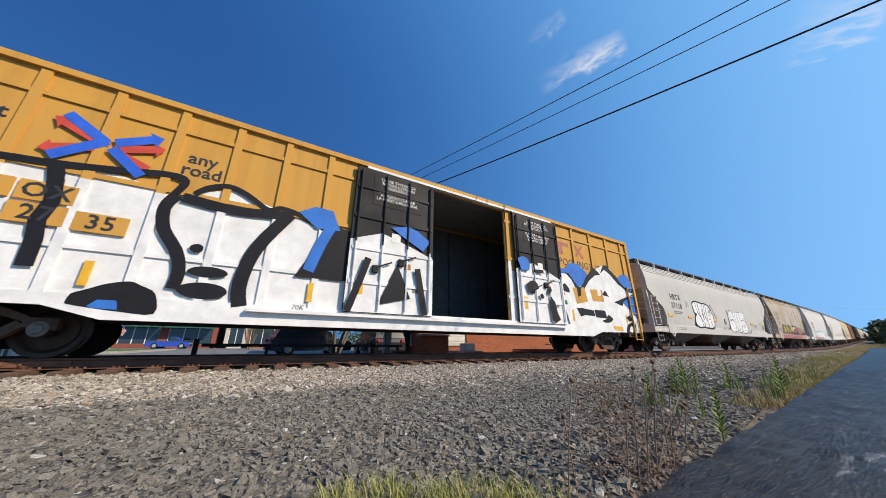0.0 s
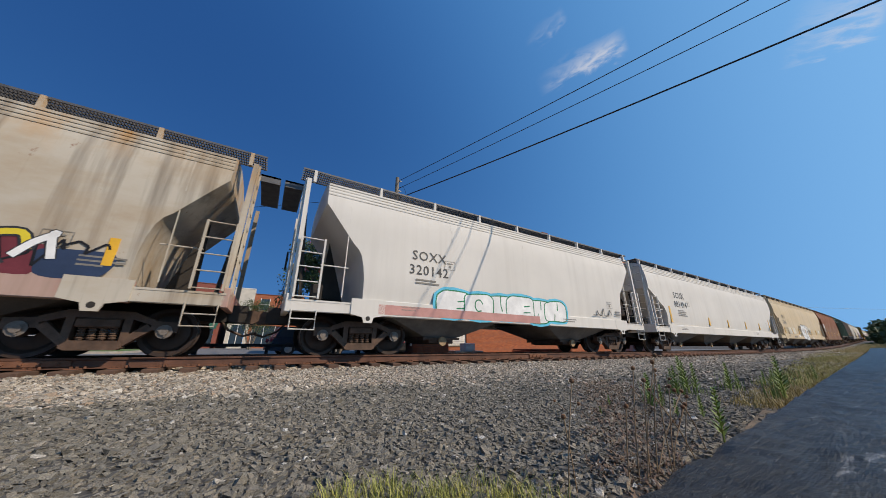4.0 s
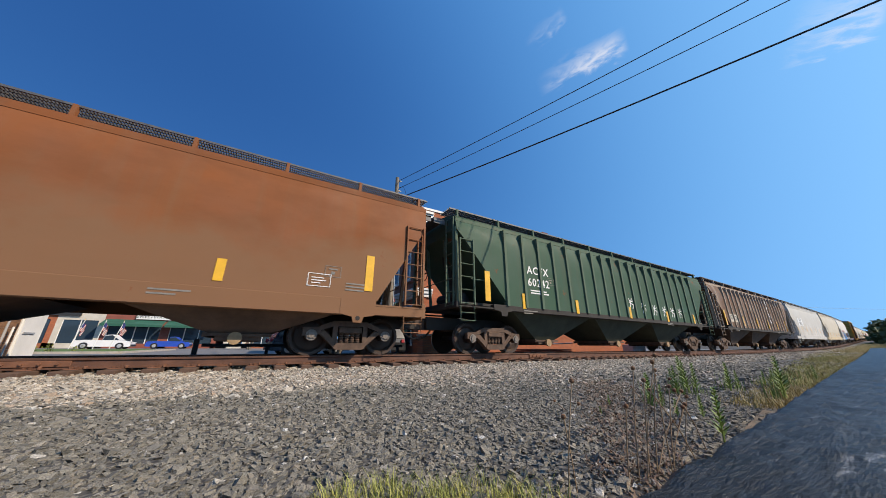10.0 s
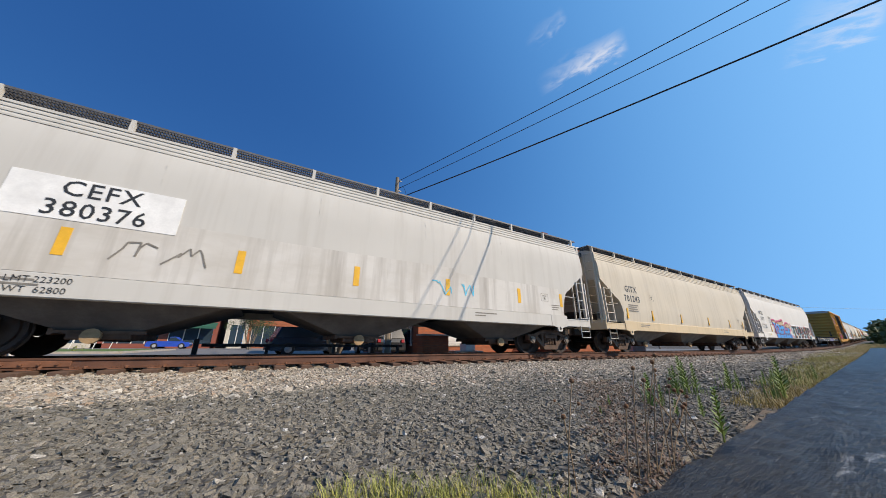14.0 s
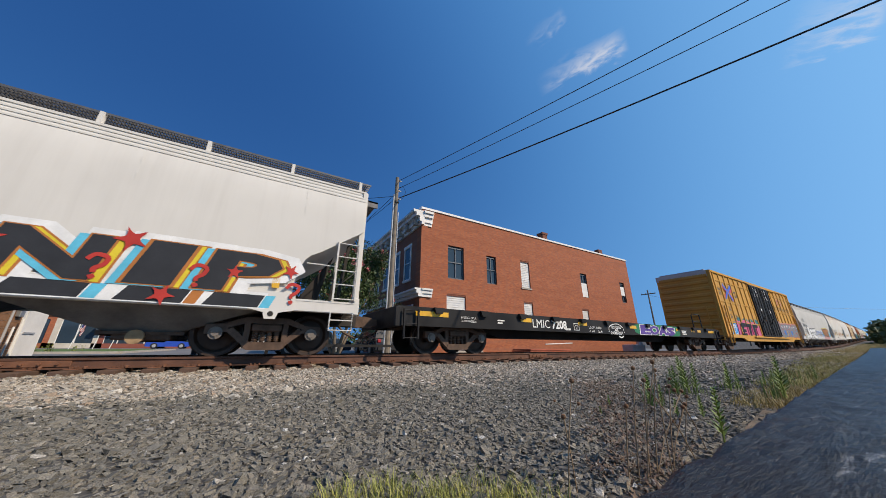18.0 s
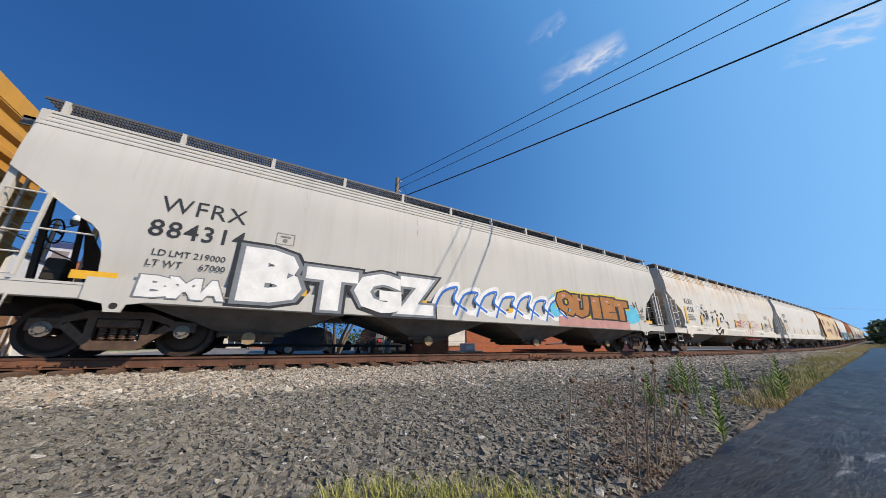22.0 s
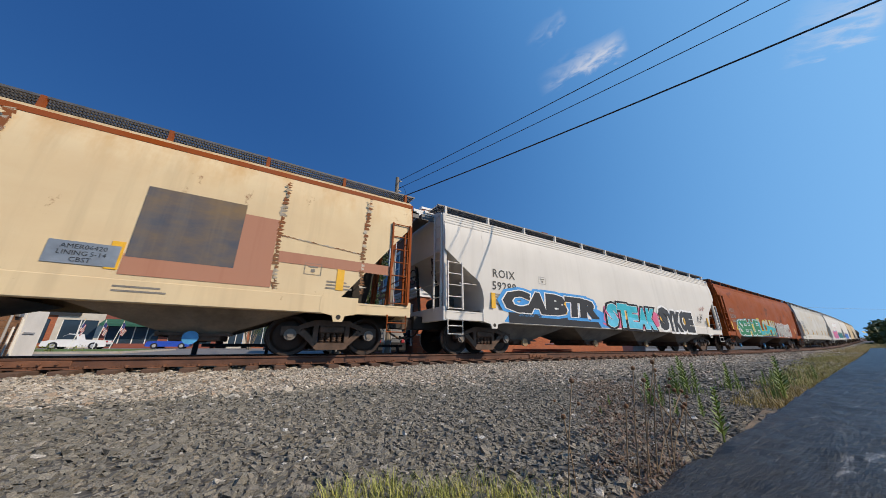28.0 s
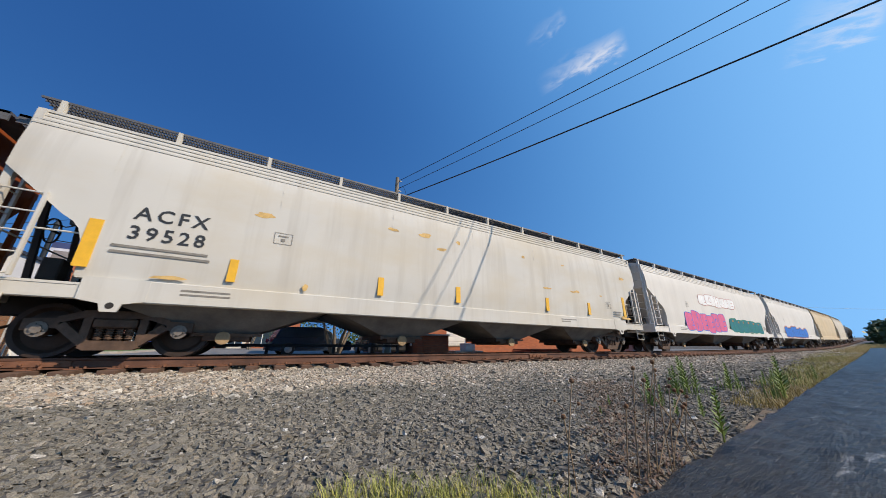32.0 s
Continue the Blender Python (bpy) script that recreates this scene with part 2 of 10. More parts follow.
M = {}
M["white"] = paint("paint_white", (0.655, 0.63, 0.58), grime=0.13, seed=1)
M["whitewash"] = paint("paint_whitewash", (0.60, 0.58, 0.54), dirt=(0.19, 0.16, 0.13), grime=0.7, seed=15, stain=(0.44, 0.41, 0.36))
M["light_grey"] = paint("paint_light_grey", (0.54, 0.525, 0.485), grime=0.22, seed=2)
M["white_rusty"] = paint("paint_white_rusty", (0.66, 0.635, 0.58), grime=0.22, rust=0.05, seed=3, stain=(0.64, 0.59, 0.50), runs=4.2)
M["tan"] = paint("paint_tan", (0.60, 0.48, 0.315), grime=0.25, seed=4)
M["tan_pale"] = paint("paint_pale_tan", (0.58, 0.52, 0.42), grime=0.3, seed=5)
M["grey_brown"] = paint("paint_dirty_grey", (0.50, 0.45, 0.37), dirt=(0.11, 0.085, 0.065), grime=0.95, rust=0.12, seed=6, stain=(0.36, 0.26, 0.16), runs=4.7)
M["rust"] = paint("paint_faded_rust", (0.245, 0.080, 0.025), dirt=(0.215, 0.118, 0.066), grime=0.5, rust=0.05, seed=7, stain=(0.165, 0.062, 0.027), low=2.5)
M["orange_rust"] = paint("paint_orange_rust", (0.29, 0.062, 0.008), dirt=(0.13, 0.035, 0.012), grime=0.45, seed=8, smudge=(0.035, 0.016, 0.012))
M["green"] = paint("paint_dark_green", (0.042, 0.092, 0.058), dirt=(0.085, 0.085, 0.06), grime=0.5, rust=0.12, seed=9)
# lighter copy of the green for ribs: their sunlit edges are in the colour
M["green_rib_lit"] = paint("paint_green_rib_lit", (0.085, 0.135, 0.088), dirt=(0.14, 0.10, 0.06), grime=0.5, seed=17)
M["brown"] = paint("paint_weathered_brown", (0.17, 0.098, 0.062), dirt=(0.42, 0.33, 0.25), grime=0.95, rust=0.25, seed=10, stain=(0.055, 0.032, 0.022))
M["brown_rib"] = paint("paint_brown_rib", (0.40, 0.31, 0.23), dirt=(0.15, 0.10, 0.07), grime=0.5, seed=14)
M["patchy"] = paint("paint_patchy_cream", (0.70, 0.55, 0.34), grime=0.3, rust=0.10, seed=11, stain=(0.62, 0.46, 0.28), runs=4.6)
M["yellow"] = paint("paint_box_yellow", (0.60, 0.31, 0.065), dirt=(0.24, 0.13, 0.045), grime=0.4, seed=12)
M["black"] = paint("paint_black", (0.011, 0.011, 0.012), dirt=(0.035, 0.03, 0.026), grime=0.3, seed=13, rough=0.55)
M["black"].node_tree.nodes["Principled BSDF"].inputs["Specular IOR Level"].default_value = 0.15
M["galvanised"] = plain("galvanised_steel", (0.42, 0.42, 0.41), 0.45, 0.7, 0.2, 4.0)
M["walkway"] = plain("dark_walkway_grating", (0.12, 0.12, 0.125), 0.6, 0.3, 0.3, 6.0)
M["under"] = plain("underframe_grime", (0.028, 0.023, 0.019), 0.8, 0.0, 0.4, 2.5)
M["truck"] = plain("cast_steel_rusty", (0.115, 0.068, 0.045), 0.75, 0.1, 0.5, 5.0, 0.3)
M["wheel"] = plain("wheel_steel", (0.05, 0.03, 0.021), 0.6, 0.3, 0.4, 4.0)
M["bearing"] = plain("grey_bearing_cap", (0.20, 0.17, 0.145), 0.6, 0.3, 0.3, 9.0)
M["tread"] = plain("polished_tread", (0.45, 0.43, 0.41), 0.3, 0.95, 0.2, 6.0)
M["cap_tan"] = plain("weathered_wooden_cap", (0.36, 0.24, 0.13), 0.8, 0.0, 0.35, 6.0)
M["cap_blue"] = plain("blue_plastic_cap", (0.06, 0.33, 0.62), 0.5, 0.0, 0.2, 6.0)
M["reflector"] = plain("yellow_reflective_tape", (0.78, 0.42, 0.03), 0.35, 0.0, 0.15, 5.0, 0.05)
M["ink"] = plain("black_lettering", (0.03, 0.03, 0.03), 0.5, 0.0, 0.3, 8.0, 0.0)
M["white_ink"] = plain("white_lettering", (0.75, 0.74, 0.70), 0.5, 0.0, 0.12, 8.0, 0.0)
M["faint_ink"] = plain("faded_lettering", (0.22, 0.20, 0.17), 0.6, 0.0, 0.3, 8.0, 0.0)
for key, colour in {"g_white": (0.78, 0.78, 0.76), "g_black": (0.015, 0.015, 0.018), "g_blue": (0.03, 0.17, 0.55), "g_cyan": (0.10, 0.50, 0.68),
                    "g_pink": (0.66, 0.14, 0.26), "g_orange": (0.46, 0.17, 0.05), "g_teal": (0.02, 0.17, 0.19), "g_green": (0.02, 0.20, 0.095),
                    "g_yellow": (0.70, 0.55, 0.05), "g_red": (0.50, 0.05, 0.04), "g_purple": (0.12, 0.07, 0.30), "g_grey": (0.20, 0.22, 0.24),
                    "g_pale": (0.42, 0.41, 0.38), "g_charcoal": (0.05, 0.053, 0.058), "g_turquoise": (0.02, 0.40, 0.50), "g_navy": (0.03, 0.05, 0.10), "g_rose": (0.52, 0.27, 0.24), "g_tan": (0.50, 0.37, 0.23), "g_maroon": (0.16, 0.035, 0.045), "g_dark": (0.035, 0.037, 0.042), "g_azure": (0.05, 0.30, 0.66), "g_aqua": (0.02, 0.36, 0.42), "g_sienna": (0.40, 0.17, 0.055)}.items():
    M[key] = sprayed("spray_" + key[2:], colour)

# ---- plan: the track runs along x, straight by the camera, with a wide bend and a slight climb far off ----
TRACK_Y, SPEED = 8.68, 12.3745
BEND_FROM, BEND_TO, BEND, CLIMB = 12.0, 90.0, 0.075, 0.020
LOW = -0.36                                   # street level


def rise(x):
    """How much the land climbs at x."""
    if x <= BEND_FROM:
        return 0.0
    d = min(x, BEND_TO) - BEND_FROM
    return CLIMB * d * d / (2 * (BEND_TO - BEND_FROM)) + CLIMB * max(0.0, x - BEND_TO)


def rail_line(s):
    """Place and heading of the track's centre, s metres along it."""
    if s <= BEND_FROM:
        return s, TRACK_Y, 0.0, 0.0
    span = BEND_TO - BEND_FROM
    d = min(s, BEND_TO) - BEND_FROM
    head = BEND * d / span
    x, y = BEND_FROM + d, TRACK_Y + BEND * d * d / (2 * span)
    far = max(0.0, s - BEND_TO)
    x, y = x + far * math.cos(head), y + far * math.sin(head)
    return x, y, rise(x), head


def rail_pose(s):
    x, y, z, head = rail_line(s)
    x1, y1, z1, _ = rail_line(s + 1.0)
    return Matrix.Translation((x, y, z)) @ Euler((0, -math.atan2(z1 - z, 1.0), head)).to_matrix().to_4x4()


# ---- ground ----
def ground_material(name, dark, light, scale, relief):
    m, n, l, b = material(name, 0.95)
    v = coords(n, l)
    patch = grain(n, l, v, 0.25, 5.0)
    cell = n.new("ShaderNodeTexVoronoi")
    cell.inputs["Scale"].default_value = scale
    l.new(v, cell.inputs["Vector"])
    tone = blend(n, l, ramp(n, l, patch, 0.35, 0.65), dark, light)
    pick = n.new("ShaderNodeSeparateColor")
    l.new(cell.outputs["Color"], pick.inputs["Color"])
    tone = blend(n, l, ramp(n, l, pick.outputs["Red"], 0.0, 1.0, 0.0, 0.6), tone, tuple(c * 1.7 for c in light))
    tone = blend(n, l, ramp(n, l, cell.outputs["Distance"], 0.35, 0.8, 0.0, 0.8), tone, tuple(c * 0.35 for c in dark))
    l.new(tone, b.inputs["Base Color"])
    bump(n, l, b, cell.outputs["Distance"], relief, 0.03)
    return m


M["dirt"] = ground_material("dark_gravel_soil", (0.06, 0.055, 0.049), (0.09, 0.084, 0.075), 26.0, 0.8)
M["ballast_bed"] = ground_material("pale_ballast_bed", (0.16, 0.14, 0.12), (0.24, 0.215, 0.185), 17.0, 0.9)
M["asphalt"] = plain("worn_asphalt", (0.17, 0.17, 0.17), 0.9, 0.0, 0.3, 0.8, 0.3)
M["verge"] = plain("dry_verge", (0.20, 0.17, 0.07), 0.95, 0.0, 0.45, 1.2, 0.4)
M["lawn"] = plain("short_lawn", (0.09, 0.16, 0.035), 0.95, 0.0, 0.4, 1.5, 0.4)


def sheet(xs, ys, height):
    s = Shape()
    n = len(ys)
    s.add([(x, y, height(x, y)) for x in xs for y in ys],
          [(i * n + j, (i + 1) * n + j, (i + 1) * n + j + 1, i * n + j + 1) for i in range(len(xs) - 1) for j in range(n - 1)])
    return s


FAR_X = [-900, -300, -60, -20, 0, 12, 18, 24, 30, 36, 42, 48, 54, 60, 68, 76, 84, 90, 110, 160, 250, 500, 1500, 3000]
solo("ground", sheet(FAR_X, [-800, -200, -40, -10, -2, 0.3, 2, 4, 6, 9, 12, 16, 25, 60, 200, 800, 3000],
                     lambda x, y: rise(x) + LOW + (0.05 if 0 < y < 6 else 0.0)), M["dirt"], kind="structure")

bed = Shape()
stations = list(range(-80, 12, 4)) + list(range(12, 36, 2)) + list(range(36, 92, 4)) + list(range(96, 400, 12))
section = [(-4.3, -0.335), (-2.9, -0.315), (-1.75, -0.285), (-1.2, -0.26), (1.2, -0.26), (1.75, -0.285), (2.6, -0.42)]
rows_b = []
for s0 in stations:
    m = rail_pose(s0)
    rows_b.append([m @ Vector((0, y, z)) for y, z in section])
k = len(section)
bed.add([p for r in rows_b for p in r], [(i * k + j, (i + 1) * k + j, (i + 1) * k + j + 1, i * k + j + 1) for i in range(len(stations) - 1) for j in range(k - 1)])
solo("ballast", bed, M["ballast_bed"], kind="structure")

# street and lawn beyond the track
solo("road", sheet([-60, -20, 0, 12, 18, 24, 30, 36, 42, 48, 54, 60], [12.4, 14, 24, 37, 57], lambda x, y: rise(x) + LOW + 0.006), M["asphalt"], kind="structure")

# ---- track ----
M["rail"] = plain("rusty_rail", (0.13, 0.058, 0.036), 0.75, 0.1, 0.45, 3.0, 0.25)
M["rail_top"] = plain("rail_running_face", (0.16, 0.14, 0.13), 0.35, 0.8, 0.3, 3.0, 0.05)
M["tie"] = plain("weathered_wooden_tie", (0.11, 0.062, 0.042), 0.9, 0.0, 0.5, 4.0, 0.5)
M["plate"] = plain("rusty_tie_plate", (0.21, 0.09, 0.05), 0.8, 0.1, 0.4, 6.0, 0.3)
RAIL = [(-0.07, -0.18), (0.07, -0.18), (0.07, -0.168), (0.012, -0.15), (0.009, -0.05), (0.036, -0.037), (0.036, -0.006), (0.028, 0.0),
        (-0.028, 0.0), (-0.036, -0.006), (-0.036, -0.037), (-0.009, -0.05), (-0.012, -0.15), (-0.07, -0.168)]
track = thing("railway_track", "rusty steel rails on weathered wooden ties in pale ballast", "railway track", kind="structure")
for side in (-0.7525, 0.7525):
    r, n = Shape(), len(RAIL)
    pts = []
    for s0 in stations:
        m = rail_pose(s0)
        pts += [m @ Vector((0, side + y, z)) for y, z in RAIL]
    r.add(pts, [(i * n + j, (i + 1) * n + j, (i + 1) * n + (j + 1) % n, i * n + (j + 1) % n) for i in range(len(stations) - 1) for j in range(n)])
    rail_ob = part("rail", r, M["rail"], track)
    rail_ob.data.materials.append(M["rail_top"])
    for f in rail_ob.data.polygons:
        if f.index % n == 7:
            f.material_index = 1


# ---- rail cars; local x along the train, -y the side that is seen, z up from the rail ----
def wheelset_mesh():
    s = Shape()
    for y0, d in ((-0.72, -1), (0.72, 1)):
        rim = [(0.12, 0.02 * d), (0.16, 0.035 * d), (0.33, -0.01 * d), (0.385, 0.045 * d), (0.455, 0.05 * d), (0.462, -0.05 * d), (0.487, -0.06 * d), (0.487, -0.085 * d), (0.39, -0.085 * d), (0.3, -0.05 * d), (0.1, -0.08 * d)]
        s.turned([(r, h * 1.0) for r, h in rim], (0, y0, 0), "y", 28)
    s.rod((0, -1.02, 0), (0, 1.02, 0), 0.085, 10)
    for d in (-1, 1):
        s.rod((0, 0.93 * d, 0), (0, 1.10 * d, 0), 0.125, 14)
        s.rod((0, 1.10 * d, 0), (0, 1.13 * d, 0), 0.07, 8)
        for a in range(3):
            c, q = 0.085 * math.cos(a * 2.094), 0.085 * math.sin(a * 2.094)
            s.rod((c, 1.10 * d, q), (c, 1.125 * d, q), 0.018, 6)
    me = s.mesh("wheelset", M["wheel"], True)
    me.materials.append(M["tread"])
    me.materials.append(M["bearing"])
    for f in me.polygons:
        c = f.center
        if abs(c.y) < 0.85 and math.hypot(c.x, c.z) > 0.445 and abs(abs(c.y) - 0.72) < 0.04:
            f.material_index = 1
        if abs(c.y) > 1.05:
            f.material_index = 2
    return me


def side_frame(s, y, h=0.457):
    """The cast side frame of a three-piece truck, with its window for the springs."""
    top = [(-1.07, h + 0.02), (-1.07, h + 0.16), (-0.72, h + 0.20), (-0.42, h + 0.33), (0.42, h + 0.33), (0.72, h + 0.20), (1.07, h + 0.16), (1.07, h + 0.02)]
    s.slab([(-1.08, h - 0.02), (-1.08, h + 0.17), (-0.70, h + 0.19), (-0.68, h + 0.03)], y - 0.08, y + 0.08)
    s.slab([(1.08, h - 0.02), (0.68, h + 0.03), (0.70, h + 0.19), (1.08, h + 0.17)], y - 0.08, y + 0.08)
    s.slab([(-0.72, h + 0.10), (-0.72, h + 0.21), (-0.40, h + 0.34), (0.40, h + 0.34), (0.72, h + 0.21), (0.72, h + 0.10), (0.40, h + 0.21), (-0.40, h + 0.21)], y - 0.08, y + 0.08)
    s.slab([(-0.72, h + 0.04), (-0.62, h + 0.13), (-0.30, h - 0.17), (-0.36, h - 0.28)], y - 0.08, y + 0.08)
    s.slab([(0.72, h + 0.04), (0.36, h - 0.28), (0.30, h - 0.17), (0.62, h + 0.13)], y - 0.08, y + 0.08)
    s.slab([(-0.38, h - 0.29), (-0.33, h - 0.17), (0.33, h - 0.17), (0.38, h - 0.29), (0.30, h - 0.33), (-0.30, h - 0.33)], y - 0.10, y + 0.10)
    for x in (-0.36, 0.36):
        s.box(x - 0.055, x + 0.055, y - 0.07, y + 0.07, h - 0.2, h + 0.25)
    s.box(-0.28, 0.28, y - 0.12, y + 0.05, h + 0.05, h + 0.2, 0.02)


SHARED = {}


def shared(key, build):
    if key not in SHARED:
        SHARED[key] = build()
    return SHARED[key]


def spring_mesh():
    s = Shape()
    coil = [(0.0, -0.16), (0.045, -0.16)]
    for q in range(5):
        z = -0.15 + q * 0.042
        coil += [(0.046, z), (0.063, z + 0.012), (0.063, z + 0.020), (0.046, z + 0.032)]
    s.turned(coil + [(0.045, 0.06), (0.0, 0.06)], (0, 0, 0.457), "z", 9)
    return s.mesh("spring", M["truck"])


def frame_mesh():
    s = Shape()
    side_frame(s, 0.0)
    return s.mesh("side_frame", M["truck"])


def bolster_mesh():
    s = Shape()
    s.box(-0.2, 0.2, -1.05, 1.05, 0.5, 0.72, 0.03)
    s.rod((0, 0, 0.7), (0, 0, 0.9), 0.25, 14)
    for x in (-0.42, 0.42):
        s.box(x - 0.05, x + 0.05, -0.8, 0.8, 0.33, 0.43)
    return s.mesh("truck", M["truck"])


WHEELS = []


def truck(car, x):
    t = part("truck", shared("bolster", bolster_mesh), None, car)
    t.location = (x, 0, 0)
    for y in (-1.0, 1.0):
        f = part("side_frame", shared("frame", frame_mesh), None, t)
        f.location = (0, y, 0)
        for x_ in (-0.2, -0.067, 0.067, 0.2):
            part("spring", shared("spring", spring_mesh), None, t).location = (x_, y, 0)
    for dx in (-0.89, 0.89):
        w = part("wheelset", shared("wheelset", wheelset_mesh), None, t)
        w.location = (dx, 0, 0.457)
        WHEELS.append((w, dx))


def coupler_mesh():
    s = Shape()
    s.box(0.0, 0.75, -0.09, 0.09, 0.76, 0.96, 0.03)
    s.slab([(0.7, 0.72), (0.95, 0.7), (1.03, 0.76), (1.03, 0.98), (0.95, 1.02), (0.7, 0.99)], -0.16, 0.14)
    s.box(-0.3, 0.1, -0.25, 0.25, 0.68, 1.05, 0.04)
    s.pipe([(0.3, -0.25, 0.8), (0.5, -0.28, 0.55), (0.8, -0.24, 0.42), (1.05, -0.18, 0.5)], 0.03, 6)
    s.pipe([(0.25, -0.3, 0.95), (0.25, -0.9, 0.9), (0.25, -1.3, 1.0)], 0.018, 6)
    return s.mesh("coupler", M["truck"])


def couplers(car, length):
    for sign in (-1, 1):
        c = part("coupler", shared("coupler", coupler_mesh), None, car)
        c.matrix_basis = pose(sign * (length / 2 - 1.0), 0, 0, 0, 0, 0 if sign > 0 else 180)


def ladder(car, x, y, z0, z1, mat, width=0.42, along="x"):
    s = Shape()
    for d in (-width / 2, width / 2):
        a, b = ((x + d, y, z0), (x + d, y, z1)) if along == "x" else ((x, y + d, z0), (x, y + d, z1))
        s.bar(a, b, 0.06, 0.04)
    n = max(2, round((z1 - z0) / 0.38))
    for q in range(n + 1):
        z = z0 + 0.03 + (z1 - z0 - 0.06) * q / n
        a, b = ((x - width / 2, y, z), (x + width / 2, y, z)) if along == "x" else ((x, y - width / 2, z), (x, y + width / 2, z))
        s.rod(a, b, 0.014, 6)
    return part("ladder", s, mat, car)


def side_y(z, hop):
    """Half width of a hopper car's side sheet at height z."""
    top, foot = hop["eave"], hop["low"] + 0.6
    under = 0.06 * ((foot - z) / 0.6) ** 2 if z < foot and hop["kind"] == "smooth" else 0.0
    return 1.592 - under - (0.16 * ((z - top + 0.9) / 0.9) ** 2 if z > top - 0.9 else 0.0)


def hopper(name, label, start, end, mat, sill=None, eave=4.2, kind="smooth", bays=3, low=1.28, cap="cap_tan", trim=None, roof=None, deep=None, walkway=True, inset=0.0, pad=None, cut=None):
    """A covered hopper car between two couplings, start and end metres along the train."""
    car = thing(name, label, "rail car", "train")
    car["from"], car["to"] = start, end
    L = end - start
    half = L / 2 - 0.55
    deep = deep or (1.42 if kind == "smooth" else 1.75)
    hop = {"eave": eave, "half": half, "low": low, "deep": deep, "kind": kind}
    trim = trim or mat
    # body: side sheets with slope sheets at both ends
    full = half
    half = full - inset
    knee, deep_z = cut or (low + 1.72 if kind == "smooth" else eave - 0.75), low

    reach = half

    def floor_z(x):
        d = reach - abs(x)
        if d <= 0.0:
            return knee
        if d >= deep:
            return deep_z
        u = d / deep
        if kind == "smooth":
            # a straight slope that rounds into an upright edge
            return deep_z + (knee - deep_z) * (1 - 0.6 * u if u < 0.75 else 0.55 * math.sqrt(max(0.0, 1 - ((u - 0.75) / 0.25) ** 2)))
        return knee + (deep_z - knee) * u

    cuts = [deep * u for u in (0, 0.06, 0.14, 0.26, 0.4, 0.54, 0.68, 0.8, 0.88, 0.94, 0.98, 1)] + [deep + 0.01]
    xs = sorted({round(-half + c, 3) for c in cuts} | {round(half - c, 3) for c in cuts})
    s, rowsz = Shape(), 9
    prof = []
    for x in xs:
        zb = floor_z(x)
        for y_sign in (-1, 1):
            for q in range(rowsz):
                z = zb + (eave - zb) * (q / (rowsz - 1))
                prof.append((x, y_sign * side_y(z, hop), z))
    s.v = prof
    w = rowsz * 2
    for i in range(len(xs) - 1):
        for side in (0, 1):
            for q in range(rowsz - 1):
                a = i * w + side * rowsz + q
                s.f.append((a, a + w, a + w + 1, a + 1))
        a = i * w
        s.f.append((a, a + rowsz, a + rowsz + w, a + w))
    for i in (0, len(xs) - 1):
        a = i * w
        for q in range(rowsz - 1):
            s.f.append((a + q, a + q + 1, a + rowsz + q + 1, a + rowsz + q))
    part("body", s, mat, car, smooth=True)
    # roof, eaves, hatches
    s = Shape()
    ye = side_y(eave, hop)
    arc = [(-ye - 0.03, eave - 0.02), (-ye - 0.03, eave + 0.03), (-ye * 0.8, eave + 0.16), (-ye * 0.4, eave + 0.26), (0, eave + 0.29), (ye * 0.4, eave + 0.26), (ye * 0.8, eave + 0.16), (ye + 0.03, eave + 0.03), (ye + 0.03, eave - 0.02)]
    n = len(arc)
    s.add([(x, y, z) for x in (-half, half) for y, z in arc], [(j, n + j, n + (j + 1) % n, (j + 1) % n) for j in range(n)] + [tuple(range(n)), tuple(range(n, 2 * n))])
    part("roof", s, roof or mat, car)
    if kind == "smooth":
        for z in (eave - 0.10, eave - 0.20, eave - 0.30):
            y = side_y(z, hop)
            part("eave_bead", Shape().box(-half, half, -y - 0.016, -y + 0.02, z - 0.018, z + 0.018), trim, car)
    else:
        part("top_chord", Shape().box(-half, half, -ye - 0.05, -ye + 0.03, eave - 0.14, eave - 0.03), trim, car)
    hatch = Shape().box(-half + 1.0, half - 1.0, -0.28, 0.28, eave + 0.29, eave + 0.38, 0.03)
    part("hatch_cover", hatch, mat, car)
    half = full
    # running boards with their upright brackets
    if walkway:
        y0 = -ye + 0.08
        step = (2 * half - 0.3) / max(6, round(2 * half / 1.75))
        count = round((2 * half - 0.3) / step)
        post = shared(("post", mat.name, round(eave, 2)), lambda: Shape().slab([(-0.035, eave), (0.035, eave), (0.035, eave + 0.33), (-0.035, eave + 0.33)], 0.0, 0.10).mesh("bracket", trim))
        for q in range(count + 1):
            b = part("bracket", post, None, car)
            b.location = (-half + 0.15 + q * step, y0 - 0.03, 0)
        board = Shape()
        for dy in (0.0, 0.12, 0.24, 0.36, 0.48, 0.6):
            board.box(-half - 0.15, half + 0.15, y0 + dy, y0 + dy + (0.03 if dy in (0.0, 0.6) else 0.012), eave + 0.30, eave + 0.345)
        g = -half - 0.1
        while g < half + 0.1:
            board.box(g, g + 0.014, y0 + 0.03, y0 + 0.6, eave + 0.302, eave + 0.335)
            g += 0.05
        part("running_board", board, M["walkway"], car)
